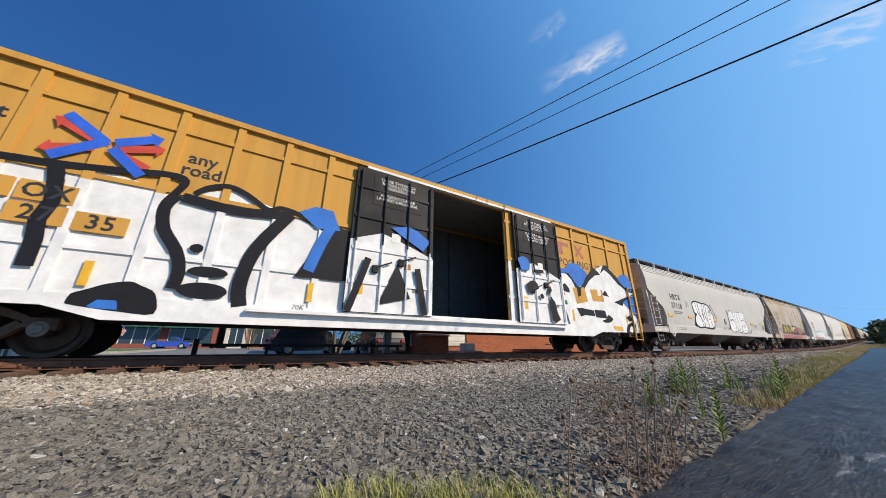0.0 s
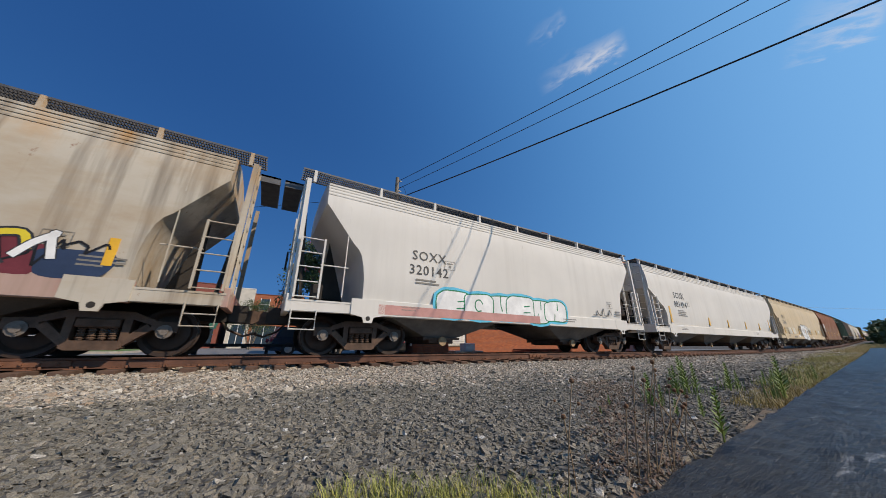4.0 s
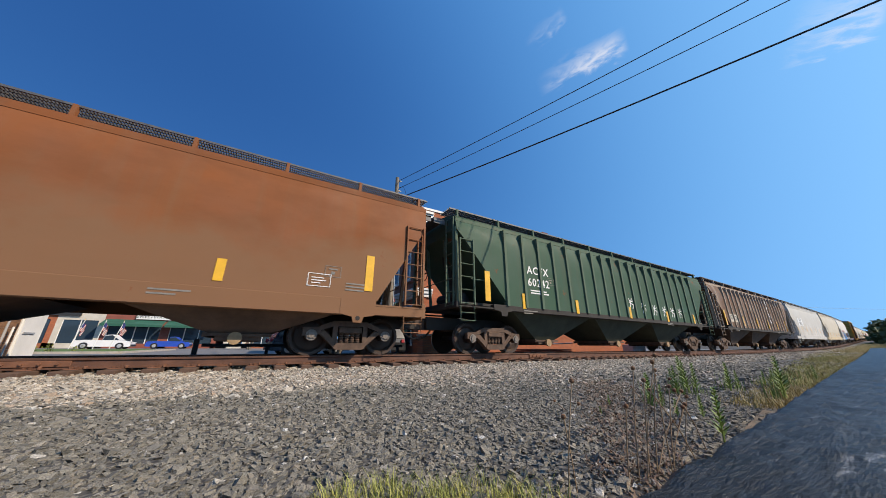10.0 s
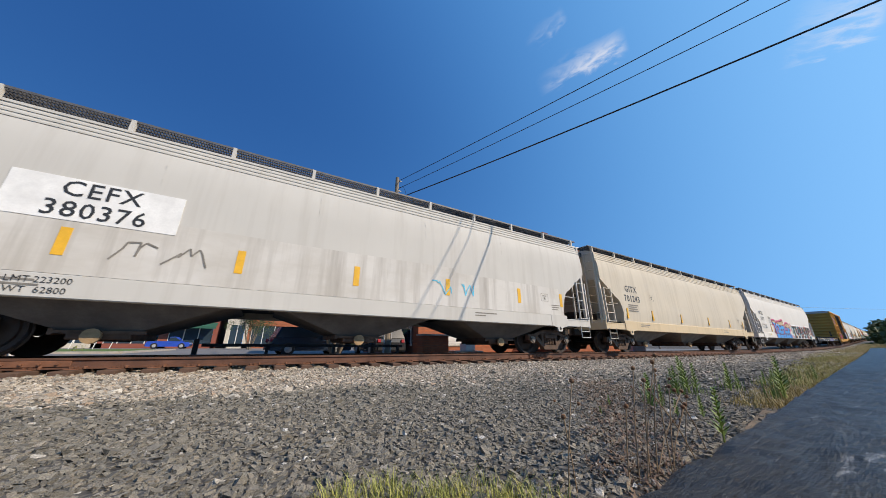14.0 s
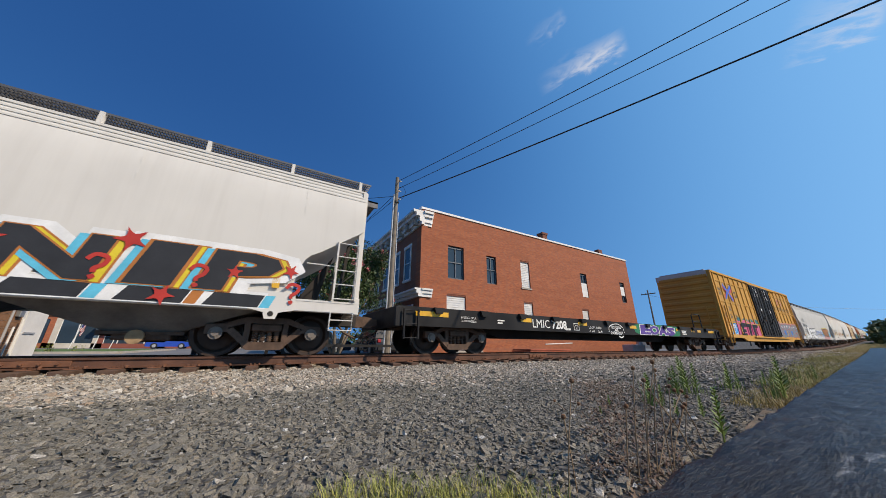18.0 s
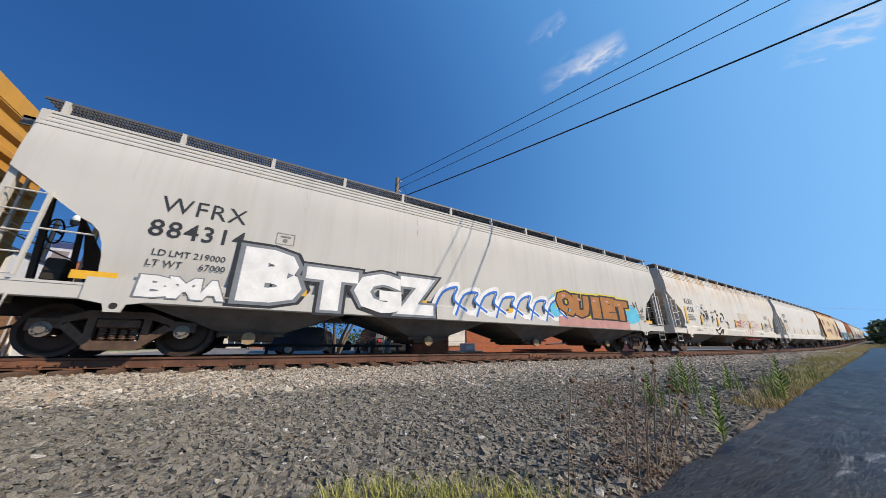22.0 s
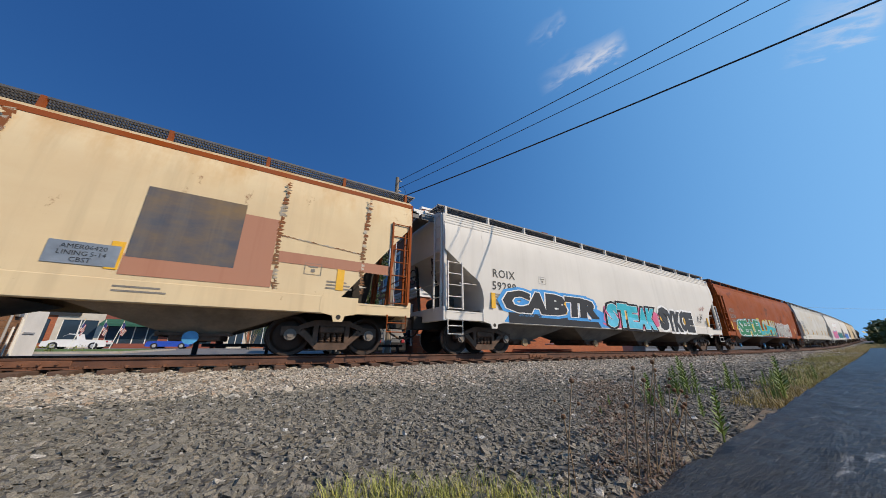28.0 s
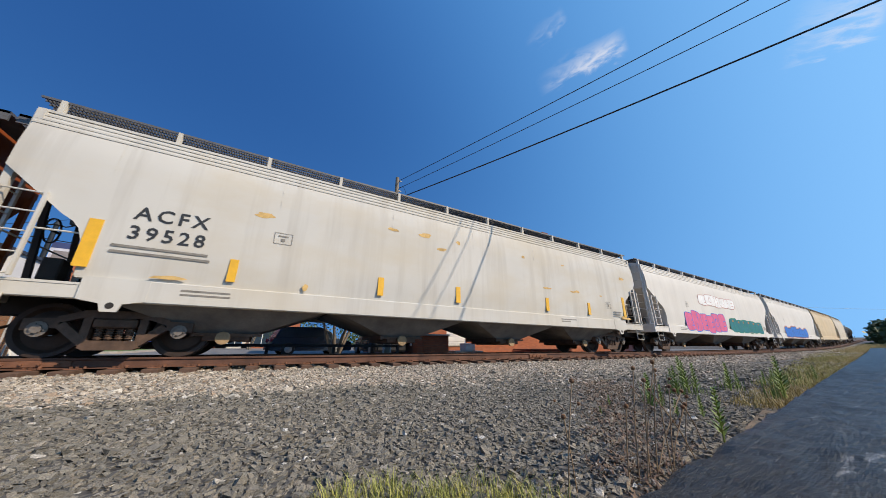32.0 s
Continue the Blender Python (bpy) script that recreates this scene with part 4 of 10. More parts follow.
def boxcar(name, label, start, end, mat, doors, split, low_paint, top=5.08):
    """A box car. doors: where its two plug doors stand along x; split: height to which ribs and doors are sprayed over;
    low_paint: the paint there, by x."""
    car = thing(name, label, "rail car", "train")
    car["from"], car["to"] = start, end
    L = end - start
    half, low = L / 2 - 0.65, 0.95
    d0, d1 = -2.36, 2.42                      # door opening along x
    for x0, x1 in ((-half, d0), (d1, half)):
        part("side_wall", Shape().box(x0, x1, -1.54, -1.48, low, top), mat, car)
    part("side_wall", Shape().box(-half, half, 1.48, 1.54, low, top), mat, car)
    part("door_header", Shape().box(d0, d1, -1.54, -1.48, top - 0.22, top), mat, car)
    for sign in (-1, 1):
        e = sign * half
        part("end_wall", Shape().box(e - 0.04, e + 0.04, -1.54, 1.54, low, top), mat, car)
        for q in range(9):
            z = low + 0.3 + q * 0.42
            part("end_corrugation", Shape().slab([(0, z), (sign * 0.09, z + 0.08), (sign * 0.09, z + 0.2), (0, z + 0.28)], -1.38, 1.38), mat, car).location = (e + sign * 0.03, 0, 0)
        part("end_fascia", Shape().box(e - 0.06, e + 0.13, -1.56, 1.56, top - 0.36, top + 0.02), M["light_grey"] if sign < 0 else mat, car)
        part("corner_post", Shape().box(e - 0.09, e + 0.09, -1.60, -1.42, low - 0.05, top), mat, car)
        truck(car, sign * (half - 1.9))
        ladder(car, e - sign * 0.42, -1.64, low - 0.45, low + 1.85, mat, 0.5)
        ladder(car, e + sign * 0.17, -1.2, low - 0.3, low + 1.9, mat, 0.5, along="y")
        part("bolster_pad", Shape().box(e - sign * 1.9 - 0.5, e - sign * 1.9 + 0.5, -1.5, 1.5, 0.86, low), M["under"], car)
    part("roof", Shape().slab([(-half, top), (half, top), (half, top + 0.10), (-half, top + 0.10)], -1.3, 1.3).box(-half, half, -1.54, 1.54, top - 0.01, top + 0.03), M["galvanised"], car)
    part("floor", Shape().box(-half, half, -1.48, 1.48, low - 0.06, low + 0.04), plain("car_floor", (0.2, 0.17, 0.13), 0.9), car)
    part("center_sill", Shape().box(-half - 0.3, half + 0.3, -0.35, 0.35, 0.62, 0.90), M["under"], car)
    part("side_sill", Shape().slab([(-half, low - 0.14), (-half + 2.9, low - 0.14), (-half + 3.6, low - 0.34), (half - 3.6, low - 0.34), (half - 2.9, low - 0.14), (half, low - 0.14), (half, low + 0.06), (-half, low + 0.06)], -1.59, -1.50), low_paint(0.0) if split > 2.5 else mat, car)
    part("top_chord", Shape().box(-half, half, -1.62, -1.50, top - 0.12, top + 0.01), mat, car)
    n_left, n_right = 7, 6
    spots = [d0 - 0.13 - (n_left - q) * 0.99 for q in range(n_left + 1)] + [d1 + 0.12 + (half - d1 - 0.6) * q / n_right for q in range(n_right + 1)]
    for x in spots:
        for z0, z1, paint_here in ((low, split, low_paint(x)), (split, top - 0.1, mat)):
            me = shared(("rib", z0, z1, paint_here.name), lambda: Shape().slab([(-0.07, z0), (0.07, z0), (0.07, z1), (-0.07, z1)], -1.588, -1.52).mesh("rib", paint_here))
            part("rib", me, None, car).location = (x, 0, 0)
    for z in (1.78, 3.10, top - 0.6):
        for x0, x1 in ((d0 - 7.06, d0), (d1, half - 0.1)):
            part("girt", Shape().box(x0, x1, -1.578, -1.53, z - 0.045, z + 0.045), low_paint(x0 + 1) if z < split else mat, car)
    part("door_rail", Shape().box(d0 - 2.3, d1 + 2.6, -1.70, -1.55, low - 0.09, low - 0.02).box(d0 - 0.2, d1 + 2.4, -1.66, -1.55, top - 0.2, top - 0.13), low_paint(0.0) if split > 2.5 else mat, car)
    width = (d1 - d0) / 2
    for x, words in zip(doors, NOTES):
        door = part("door", Shape().box(x + 0.02, x + width - 0.02, -1.67, -1.60, low + 0.02, top - 0.2, 0.02), M["black"], car, "black steel plug door with lock bars")
        if split > 2.5:
            flat(door, "sprayed_panel", [[(x + 0.03, low + 0.03), (x + width - 0.03, low + 0.03), (x + width - 0.03, split - 0.45), (x + width * 0.7, split - 0.2), (x + width * 0.35, split + 0.05), (x + 0.03, split - 0.25)]], low_paint(0.0), -1.674)
        for q in range(4):
            z = low + 0.75 + q * 0.86
            part("door_girt", Shape().box(x + 0.08, x + width - 0.08, -1.70, -1.66, z - 0.045, z + 0.045), low_paint(0.0) if z < split - 0.4 and split > 2.5 else M["black"], door)
        for dx in (0.16, 0.85, 1.55, width - 0.16):
            z_mid = max(low + 0.12, min(split - 0.3, top - 0.4))
            if split > 2.5:
                part("lock_rod", Shape().rod((x + dx, -1.715, low + 0.1), (x + dx, -1.715, z_mid), 0.025, 8), low_paint(0.0), door)
            part("lock_rod", Shape().rod((x + dx, -1.715, low + 0.1 if split < 2.5 else z_mid), (x + dx, -1.715, top - 0.3), 0.025, 8), M["black"], door)
        for dx, z in ((0.62, low + 1.0), (1.3, low + 1.25)):
            part("door_latch", Shape().box(x + dx, x + dx + 0.16, -1.75, -1.66, z, z + 0.2, 0.02).rod((x + dx, -1.74, z + 0.1), (x + dx + 0.5, -1.74, z + 0.32), 0.02, 6), M["black"], door)
        for dx, z, w, hh, key in ((0.3, low + 1.55, 0.3, 0.12, "white_ink"), (1.5, low + 1.2, 0.18, 0.16, "g_orange"), (1.75, low + 0.6, 0.25, 0.2, "faint_ink"), (0.3, low + 0.45, 0.14, 0.42, "reflector"), (1.1, low + 1.9, 0.25, 0.25, "white_ink")):
            part("sticker", Shape().box(x + dx, x + dx + w, -1.679, -1.66, z, z + hh), M[key], door)
        part("door_notice", Shape().box(x + 0.5, x + width - 0.45, -1.679, -1.66, top - 1.25, top - 0.36), M["black"], door)
        for q, word in enumerate(words):
            write(door, word, x + width / 2 + 0.02, top - 0.46 - q * 0.112 - (0.03 if q > 2 else 0), 0.125, M["white_ink"], -1.683)
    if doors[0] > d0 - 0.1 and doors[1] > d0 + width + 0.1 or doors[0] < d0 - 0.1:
        # dark grey panels inside the far wall, only where a door stands open
        inner_grey = plain("dark_grey_panel", (0.075, 0.085, 0.085), 0.8)
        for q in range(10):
            part("inner_panel", Shape().box(-half + 0.1 + q * 2.02, -half + 2.08 + q * 2.02, 1.40, 1.46, low + 0.05, top - 0.15), inner_grey, car)
    couplers(car, L)
    return car, half, low, top


# ---- flat car ----
def flatcar(name, label, start, end):
    car = thing(name, label, "rail car", "train")
    car["from"], car["to"] = start, end
    L = end - start
    half = L / 2 - 0.55
    web = [(-half, 0.84), (-half + 3.2, 0.84), (-half + 4.4, 0.50), (half - 4.4, 0.50), (half - 3.2, 0.84), (half, 0.84), (half, 1.12), (-half, 1.12)]
    for y in (-1.45, 1.41):
        part("side_girder", Shape().slab([(-half, 0.73), (half, 0.73), (half, 1.24), (-half, 1.24)], y - 0.02, y + 0.06), M["black"], car)
    part("center_sill", Shape().slab(web, -0.3, 0.3), M["black"], car)
    part("deck", Shape().box(-half, half, -1.4, 1.4, 1.12, 1.20), M["under"], car)
    for sign in (-1, 1):
        truck(car, sign * (half - 2.1))
        part("end_sill", Shape().box(sign * half - 0.08, sign * half + 0.08, -1.5, 1.5, 0.7, 1.22, 0.02), M["black"], car)
        ladder(car, sign * (half - 0.35), -1.56, 0.4, 1.15, M["black"], 0.4)
    x = -half + 1.2
    while x < half - 1:
        part("stake_pocket", Shape().slab([(x - 0.16, 1.24), (x + 0.16, 1.24), (x + 0.1, 1.08), (x - 0.1, 1.08)], -1.57, -1.46), M["black"], car)
        x += 1.6
    part("brake_stand", Shape().pipe([(half - 2.0, -1.1, 1.2), (half - 2.0, -1.1, 2.0), (half - 1.9, -1.1, 2.08), (half - 1.0, -1.1, 2.08), (half - 0.9, -1.1, 2.0), (half - 0.9, -1.1, 1.2)], 0.03).pipe([(half - 2.0, -1.1, 1.65), (half - 0.9, -1.1, 1.65)], 0.022), M["black"], car)
    couplers(car, L)
    return car, half


# ---- tank-like car far back in the train ----
def tankcar(name, label, start, end, mat):
    car = thing(name, label, "rail car", "train")
    car["from"], car["to"] = start, end
    half = (end - start) / 2 - 0.6
    part("tank", Shape().turned([(0.0, -half), (0.7, -half + 0.05), (1.25, -half + 0.35), (1.45, -half + 0.8), (1.45, half - 0.8), (1.25, half - 0.35), (0.7, half - 0.05), (0.0, half)], (0, 0, 2.65), "x", 24), mat, car, smooth=True)
    part("manway", Shape().rod((0, 0, 4.0), (0, 0, 4.5), 0.5, 16).box(-1.4, 1.4, -0.9, 0.9, 4.05, 4.12), mat, car)
    part("center_sill", Shape().box(-half - 0.3, half + 0.3, -0.3, 0.3, 0.7, 1.15), M["under"], car)
    for sign in (-1, 1):
        truck(car, sign * (half - 1.7))
        part("saddle", Shape().slab([(-0.4, 1.0), (0.4, 1.0), (0.5, 1.7), (-0.5, 1.7)], -1.2, 1.2), M["under"], car).location = (sign * (half - 1.7), 0, 0)
        ladder(car, sign * (half - 0.2), -1.45, 0.6, 1.5, mat)
    couplers(car, end - start)
    return car


# ---- the train, car by car; couplings lie at these metres along it at the start of the clip ----
JOINTS = [-6.6, 15.2, 34.9, 49.3, 64.8, 86.0, 108.5, 127.9, 146.9, 166.2, 184.6, 203.5, 225.1, 246.7, 267.7, 289.4, 309.6, 330.9, 350.2, 370.8, 391.4, 411.2, 431.2, 451.0, 470.5, 489.5, 508.0, 526.5]
TRAIN = []
M["rust_mark"] = plain("orange_rust_mark", (0.62, 0.40, 0.15), 0.8, 0.0, 0.4, 6.0)


def name_block(car, first, second, x, z, size=0.40, mat="ink", fine=4, fine_mat="faint_ink"):
    """Reporting letters and number, with rows of small data below."""
    write(car, first, x, z + size * 0.58, size, M[mat], bold=size * 0.012, spacing=1.12)
    write(car, second, x, z - size * 0.50, size, M[mat], bold=size * 0.012, spacing=1.12)
    rng = random.Random(len(first) * 7 + int(abs(x) * 10))
    bars(car, x - size * 1.1, z - size * 1.25, [rng.uniform(1.6, 2.4) * size for _ in range(fine)], M[fine_mat], height=0.045, pitch=0.085)


def placards(car, hop, seed):
    """Small data panels that every hopper car carries."""
    rng = random.Random(seed)
    half = hop["half"]
    for x, z in ((-half + 3.9, 2.35), (half - 2.6, 1.75)):
        flat(car, "data_panel", [rect(x, x + 0.36, z, z + 0.01), rect(x, x + 0.36, z + 0.25, z + 0.26), rect(x, x + 0.01, z, z + 0.26), rect(x + 0.35, x + 0.36, z, z + 0.26), rect(x + 0.08, x + 0.28, z + 0.17, z + 0.20), rect(x + 0.14, x + 0.22, z + 0.06, z + 0.13)], M["faint_ink"], -1.602)
    bars(car, half - 2.1, 1.62, [rng.uniform(0.3, 0.6) for _ in range(3)], M["faint_ink"])
    bars(car, half - 5.5, hop["low"] - 0.12, [rng.uniform(0.5, 0.9), rng.uniform(0.4, 0.8)], M["faint_ink"], y=-1.606)
    bars(car, -half + 2.6, hop["low"] - 0.12, [rng.uniform(0.5, 0.9), rng.uniform(0.4, 0.8)], M["faint_ink"], y=-1.606)


def box_logo(car, x, z, s=1.0, y=-1.591):
    """Two crossed arrows, one red and one blue."""
    def arrow(x0, z0, x1, z1, w, head=0.0):
        t = Vector((x1 - x0, z1 - z0)).normalized()
        n = Vector((-t.y, t.x))
        a, b = Vector((x0, z0)), Vector((x1, z1))
        out = [[tuple(a + n * w), tuple(a - n * w), tuple(b - n * w), tuple(b + n * w)]]
        if head:
            out.append([tuple(b + n * head), tuple(b - n * head), tuple(b + t * head * 1.1)])
        return out
    blue = arrow(x - 0.62 * s, z + 0.46 * s, x - 0.02 * s, z + 0.05 * s, 0.085 * s) + arrow(x - 0.02 * s, z + 0.1 * s, x - 0.62 * s, z - 0.42 * s, 0.085 * s) + arrow(x + 0.08 * s, z + 0.1 * s, x + 0.55 * s, z + 0.36 * s, 0.085 * s, 0.16 * s) + arrow(x + 0.06 * s, z - 0.02 * s, x + 0.56 * s, z - 0.46 * s, 0.085 * s)
    red = arrow(x - 0.12 * s, z + 0.05 * s, x - 0.6 * s, z + 0.28 * s, 0.08 * s, 0.15 * s) + arrow(x - 0.16 * s, z - 0.08 * s, x - 0.62 * s, z - 0.26 * s, 0.08 * s, 0.15 * s) + arrow(x + 0.1 * s, z - 0.02 * s, x + 0.62 * s, z + 0.16 * s, 0.08 * s, 0.15 * s) + arrow(x + 0.12 * s, z - 0.08 * s, x + 0.62 * s, z - 0.3 * s, 0.08 * s)
    emblem = flat(car, "emblem", blue, shared("emblem_blue", lambda: plain("emblem_blue", (0.02, 0.12, 0.62), 0.5)), y - 0.004, "blue and red crossed arrows")
    flat(emblem, "emblem_arrow", red, shared("emblem_red", lambda: plain("emblem_red", (0.62, 0.07, 0.04), 0.5)), y)


def box_words(car, half):
    for word, x, z in (("next", -8.93, 3.94), ("load", -8.95, 3.66), ("any", -5.98, 3.92), ("road", -5.95, 3.64)):
        write(car, word, x, z, 0.36, M["ink"], -1.546, bold=0.006)
    write(car, "RAILCAR POOLING EXPERTS", 6.1, 3.42, 0.42, M["ink"], -1.547, bold=0.0, spacing=1.02)
    flat(car, "emblem", [rect(5.1, 5.5, 3.75, 4.25), rect(5.5, 5.9, 4.1, 4.25), [(6.2, 3.75), (6.35, 3.75), (6.85, 4.28), (6.7, 4.28)], [(6.7, 3.75), (6.85, 3.75), (6.35, 4.28), (6.2, 4.28)]], shared("emblem_dull", lambda: plain("faded_red_emblem", (0.38, 0.10, 0.05), 0.6)), -1.547)


# the open box car, sprayed white to two thirds of its height
def open_box_car():
    car, half, low, top = boxcar("box_car", "yellow ribbed box car sprayed white, one door open", JOINTS[0], JOINTS[1], M["yellow"], (-2.85, 2.72), 3.0, lambda x: M["g_white"])
    TRAIN.append(car)
    box_logo(car, -7.35, 3.72)
    box_words(car, half)
    flat(car, "sprayed_panel", [[(-half + 0.1, 0.98), (-2.4, 0.98), (-2.4, 2.9), (-3.4, 2.85), (-4.2, 3.1), (-5.4, 3.4), (-6.2, 3.05), (-7.1, 3.22), (-8.4, 3.1), (-half + 0.1, 3.0)],
                                [(2.5, 0.98), (half - 0.1, 0.98), (half - 0.1, 2.2), (9.4, 2.4), (8.6, 2.62), (7.7, 2.5), (7.0, 2.6), (5.4, 2.4), (2.5, 2.7)]], M["g_white"], -1.546)
    y = -1.592
    for pts, w, key in (([(-10.0, 2.95), (-8.44, 3.12), (-7.87, 3.17), (-7.1, 3.29), (-6.42, 3.42), (-6.14, 3.36), (-6.23, 3.07)], 0.13, "g_black"),
                        ([(-6.2, 3.04), (-6.32, 2.73), (-6.24, 2.31), (-5.97, 1.91), (-5.85, 1.54), (-5.87, 1.2)], 0.2, "g_black"),
                        ([(-6.11, 3.01), (-5.2, 2.94), (-4.13, 3.06)], 0.2, "g_black"),
                        ([(-4.2, 3.1), (-4.71, 2.19), (-4.87, 1.43), (-4.8, 0.95)], 0.26, "g_black"),
                        ([(-5.95, 3.12), (-5.75, 3.33), (-5.42, 3.45), (-5.07, 3.34), (-4.65, 3.1), (-4.39, 3.2), (-3.9, 3.1), (-3.42, 2.87)], 0.11, "g_black"),
                        ([(-3.23, 3.11), (-3.45, 2.55), (-3.66, 1.83)], 0.24, "g_blue")):
        ribbon(car, curve(pts), w, M[key], y - (0.003 if key == "g_blue" else 0.0))
    flat(car, "sprayed_shape", [[(-3.92, 1.67), (-3.45, 2.62), (-3.24, 3.03), (-2.5, 2.9), (-2.5, 1.68)]], M["g_black"], y)
    piece = stroke(car, "S", "g_black", 0.2, [(-7.83, 3.18), (-7.75, 2.86), (-7.69, 2.49), (-7.75, 2.15), (-7.69, 1.81), (-7.67, 1.38)], -1.5940)
    stroke(piece, "F", "g_black", 0, [(-7.1, 0.85), (-7.07, 1), (-6.93, 1.08), (-6.71, 1.2), (-6.44, 1.27), (-6.28, 1.21), (-6.07, 1.09), (-6.01, 0.74), (-6.45, 0.75), (-6.99, 0.82)], -1.5946)
    stroke(piece, "P", "g_blue", 0, [(-6.85, 0.82), (-6.75, 0.93), (-6.52, 0.93), (-6.48, 0.78), (-6.79, 0.79)], -1.5952)
    rng = random.Random(5)
    flat(car, "sprayed_shape", [blob(rng, -5.79, -5.57, 1.93, 2.1, 10, 0.1, 1), blob(rng, -5.73, -5.09, 1.46, 1.67, 12, 0.1, 1), blob(rng, -5.8, -5.05, 1.04, 1.36, 12, 0.1, 1)], M["g_black"], y - 0.002)
    flat(car, "sprayed_shape", [[(-4.04, 3.2), (-3.7, 3.42), (-3.29, 3.4), (-3.07, 2.92), (-3.61, 2.88)]], M["g_blue"], y - 0.004)
    for x, pts in ((-2.85, [(0.5, 2.3), (0.3, 1.6), (0.1, 0.98)]), (-2.85, [(1.85, 2.2), (2.0, 1.5), (2.1, 0.98)])):
        ribbon(car, curve([(x + a, b) for a, b in pts]), 0.17, M["g_black"], -1.742)
    piece = stroke(car, "F", "g_blue", 0, [(4.68, 3.18), (4.97, 3.13), (5.38, 3.12), (5.54, 3.24), (5.77, 3.39), (6.15, 3.43), (6.57, 3.26), (6.80, 3.1), (6.62, 2.83), (6.34, 2.54), (6.06, 2.46), (5.77, 2.7), (5.59, 2.98), (5.30, 2.84), (4.92, 2.92)], -1.5900)
    stroke(piece, "P", "g_white", 0, [(4.79, 2.87), (5.43, 2.92), (5.81, 2.75), (6.14, 2.44), (6.64, 2.71), (7.07, 3.1), (7.43, 3.35), (8.04, 3.63), (8.53, 3.55), (8.93, 3.13), (9.55, 2.94), (10.32, 2.53), (10.32, 0.86), (8.39, 0.8), (6.08, 0.76), (5.41, 0.82)], -1.5906)
    stroke(piece, "P", "g_black", 0, [(5.37, 2.98), (5.63, 2.96), (6.14, 2.44), (6.00, 2.3), (5.73, 2.73)], -1.5912)
    stroke(piece, "P", "g_black", 0, [(6.03, 2.31), (6.43, 2.62), (7.04, 3.21), (7.35, 3.42), (7.75, 3.16), (7.34, 3.08), (6.88, 2.8), (6.58, 2.52), (6.24, 2.01), (5.99, 2.11)], -1.5918)
    stroke(piece, "P", "g_black", 0, [(7.74, 3.21), (8.05, 3.63), (8.32, 3.66), (8.99, 3.18), (9.65, 2.92), (10.50, 2.59), (9.66, 2.59), (8.98, 2.89), (8.50, 3.25), (8.09, 3.43)], -1.5924)
    stroke(piece, "P", "g_black", 0, [(8.45, 2.04), (9.07, 2.23), (10.31, 2.59), (9.65, 2.27), (9.21, 2.1), (9.04, 1.92)], -1.5930)
    stroke(piece, "P", "g_black", 0, [(5.07, 2.42), (5.32, 2.54), (5.54, 2.34), (5.55, 2.19), (5.19, 2.22)], -1.5936)
    stroke(piece, "F", "g_black", 0, [(4.94, 2.13), (5.06, 2.23), (5.20, 2.18), (5.21, 2.07), (5.02, 2.01)], -1.5942)
    stroke(piece, "P", "g_black", 0, [(7.63, 2.3), (7.90, 2.5), (8.12, 2.25), (7.81, 2.27)], -1.5948)
    stroke(piece, "P", "g_black", 0, [(5.83, 1.64), (6.13, 1.65), (6.90, 1.6), (6.94, 1.38), (6.31, 1.39), (6.03, 1.32)], -1.5954)
    stroke(piece, "P", "g_black", 0, [(6.93, 1.63), (7.66, 1.64), (7.74, 1.33), (6.99, 1.34)], -1.5960)
    stroke(piece, "F", "g_black", 0, [(7.38, 1.23), (7.68, 1.32), (7.84, 1.48), (8.14, 1.33), (7.90, 1.18), (7.52, 1.16)], -1.5966)
    stroke(piece, "P", "yellow", 0, [(5.75, 2.4), (6.48, 2.49), (6.61, 1.94), (5.90, 1.79)], -1.5972)
    stroke(piece, "P", "g_black", 0, [(5.99, 2.47), (6.28, 2.47), (6.23, 2.15), (6.03, 2.07)], -1.5978)
    stroke(piece, "P", "yellow", 0, [(6.86, 2.44), (7.68, 2.49), (7.72, 2.02), (6.95, 1.98)], -1.5984)
    stroke(piece, "P", "g_white", 0, [(7.32, 2.51), (7.56, 2.47), (7.56, 2.26), (7.33, 2.21)], -1.5990)
    stroke(piece, "P", "g_green", 0, [(5.06, 1.87), (5.30, 1.88), (5.34, 1.73), (5.10, 1.73)], -1.5996)
    stroke(piece, "F", "g_blue", 0, [(8.97, 3.16), (9.42, 3.36), (9.88, 3.33), (10.13, 2.66), (9.57, 2.75), (9.20, 2.96)], -1.6002)
    stroke(piece, "F", "g_blue", 0, [(9.11, 2.09), (9.64, 2.3), (10.14, 2.48), (10.24, 1.38), (9.81, 1.62)], -1.6008)
    stroke(piece, "P", "g_black", 0, [(9.16, 1.44), (9.46, 1.55), (9.71, 1.37), (9.38, 1.27)], -1.6014)
    stroke(piece, "F", "g_black", 0, [(9.01, 0.8), (9.13, 1.08), (9.48, 1.23), (9.81, 1.17), (9.73, 0.83), (9.38, 0.7)], -1.6020)
    stroke(piece, "F", "g_white", 0, [(9.22, 0.86), (9.38, 1.07), (9.57, 1.03), (9.48, 0.82)], -1.6026)
    stroke(piece, "P", "reflector", 0, [(8.12, 1.05), (8.73, 1.03), (8.76, 0.87), (8.15, 0.89)], -1.6032)
    piece = stroke(car, "F", "g_blue", 0, [(2.77, 3.09), (2.96, 3.19), (3.19, 3.18), (3.33, 3.01), (3.28, 2.74), (3.06, 2.72), (2.92, 2.72)], -1.7440)
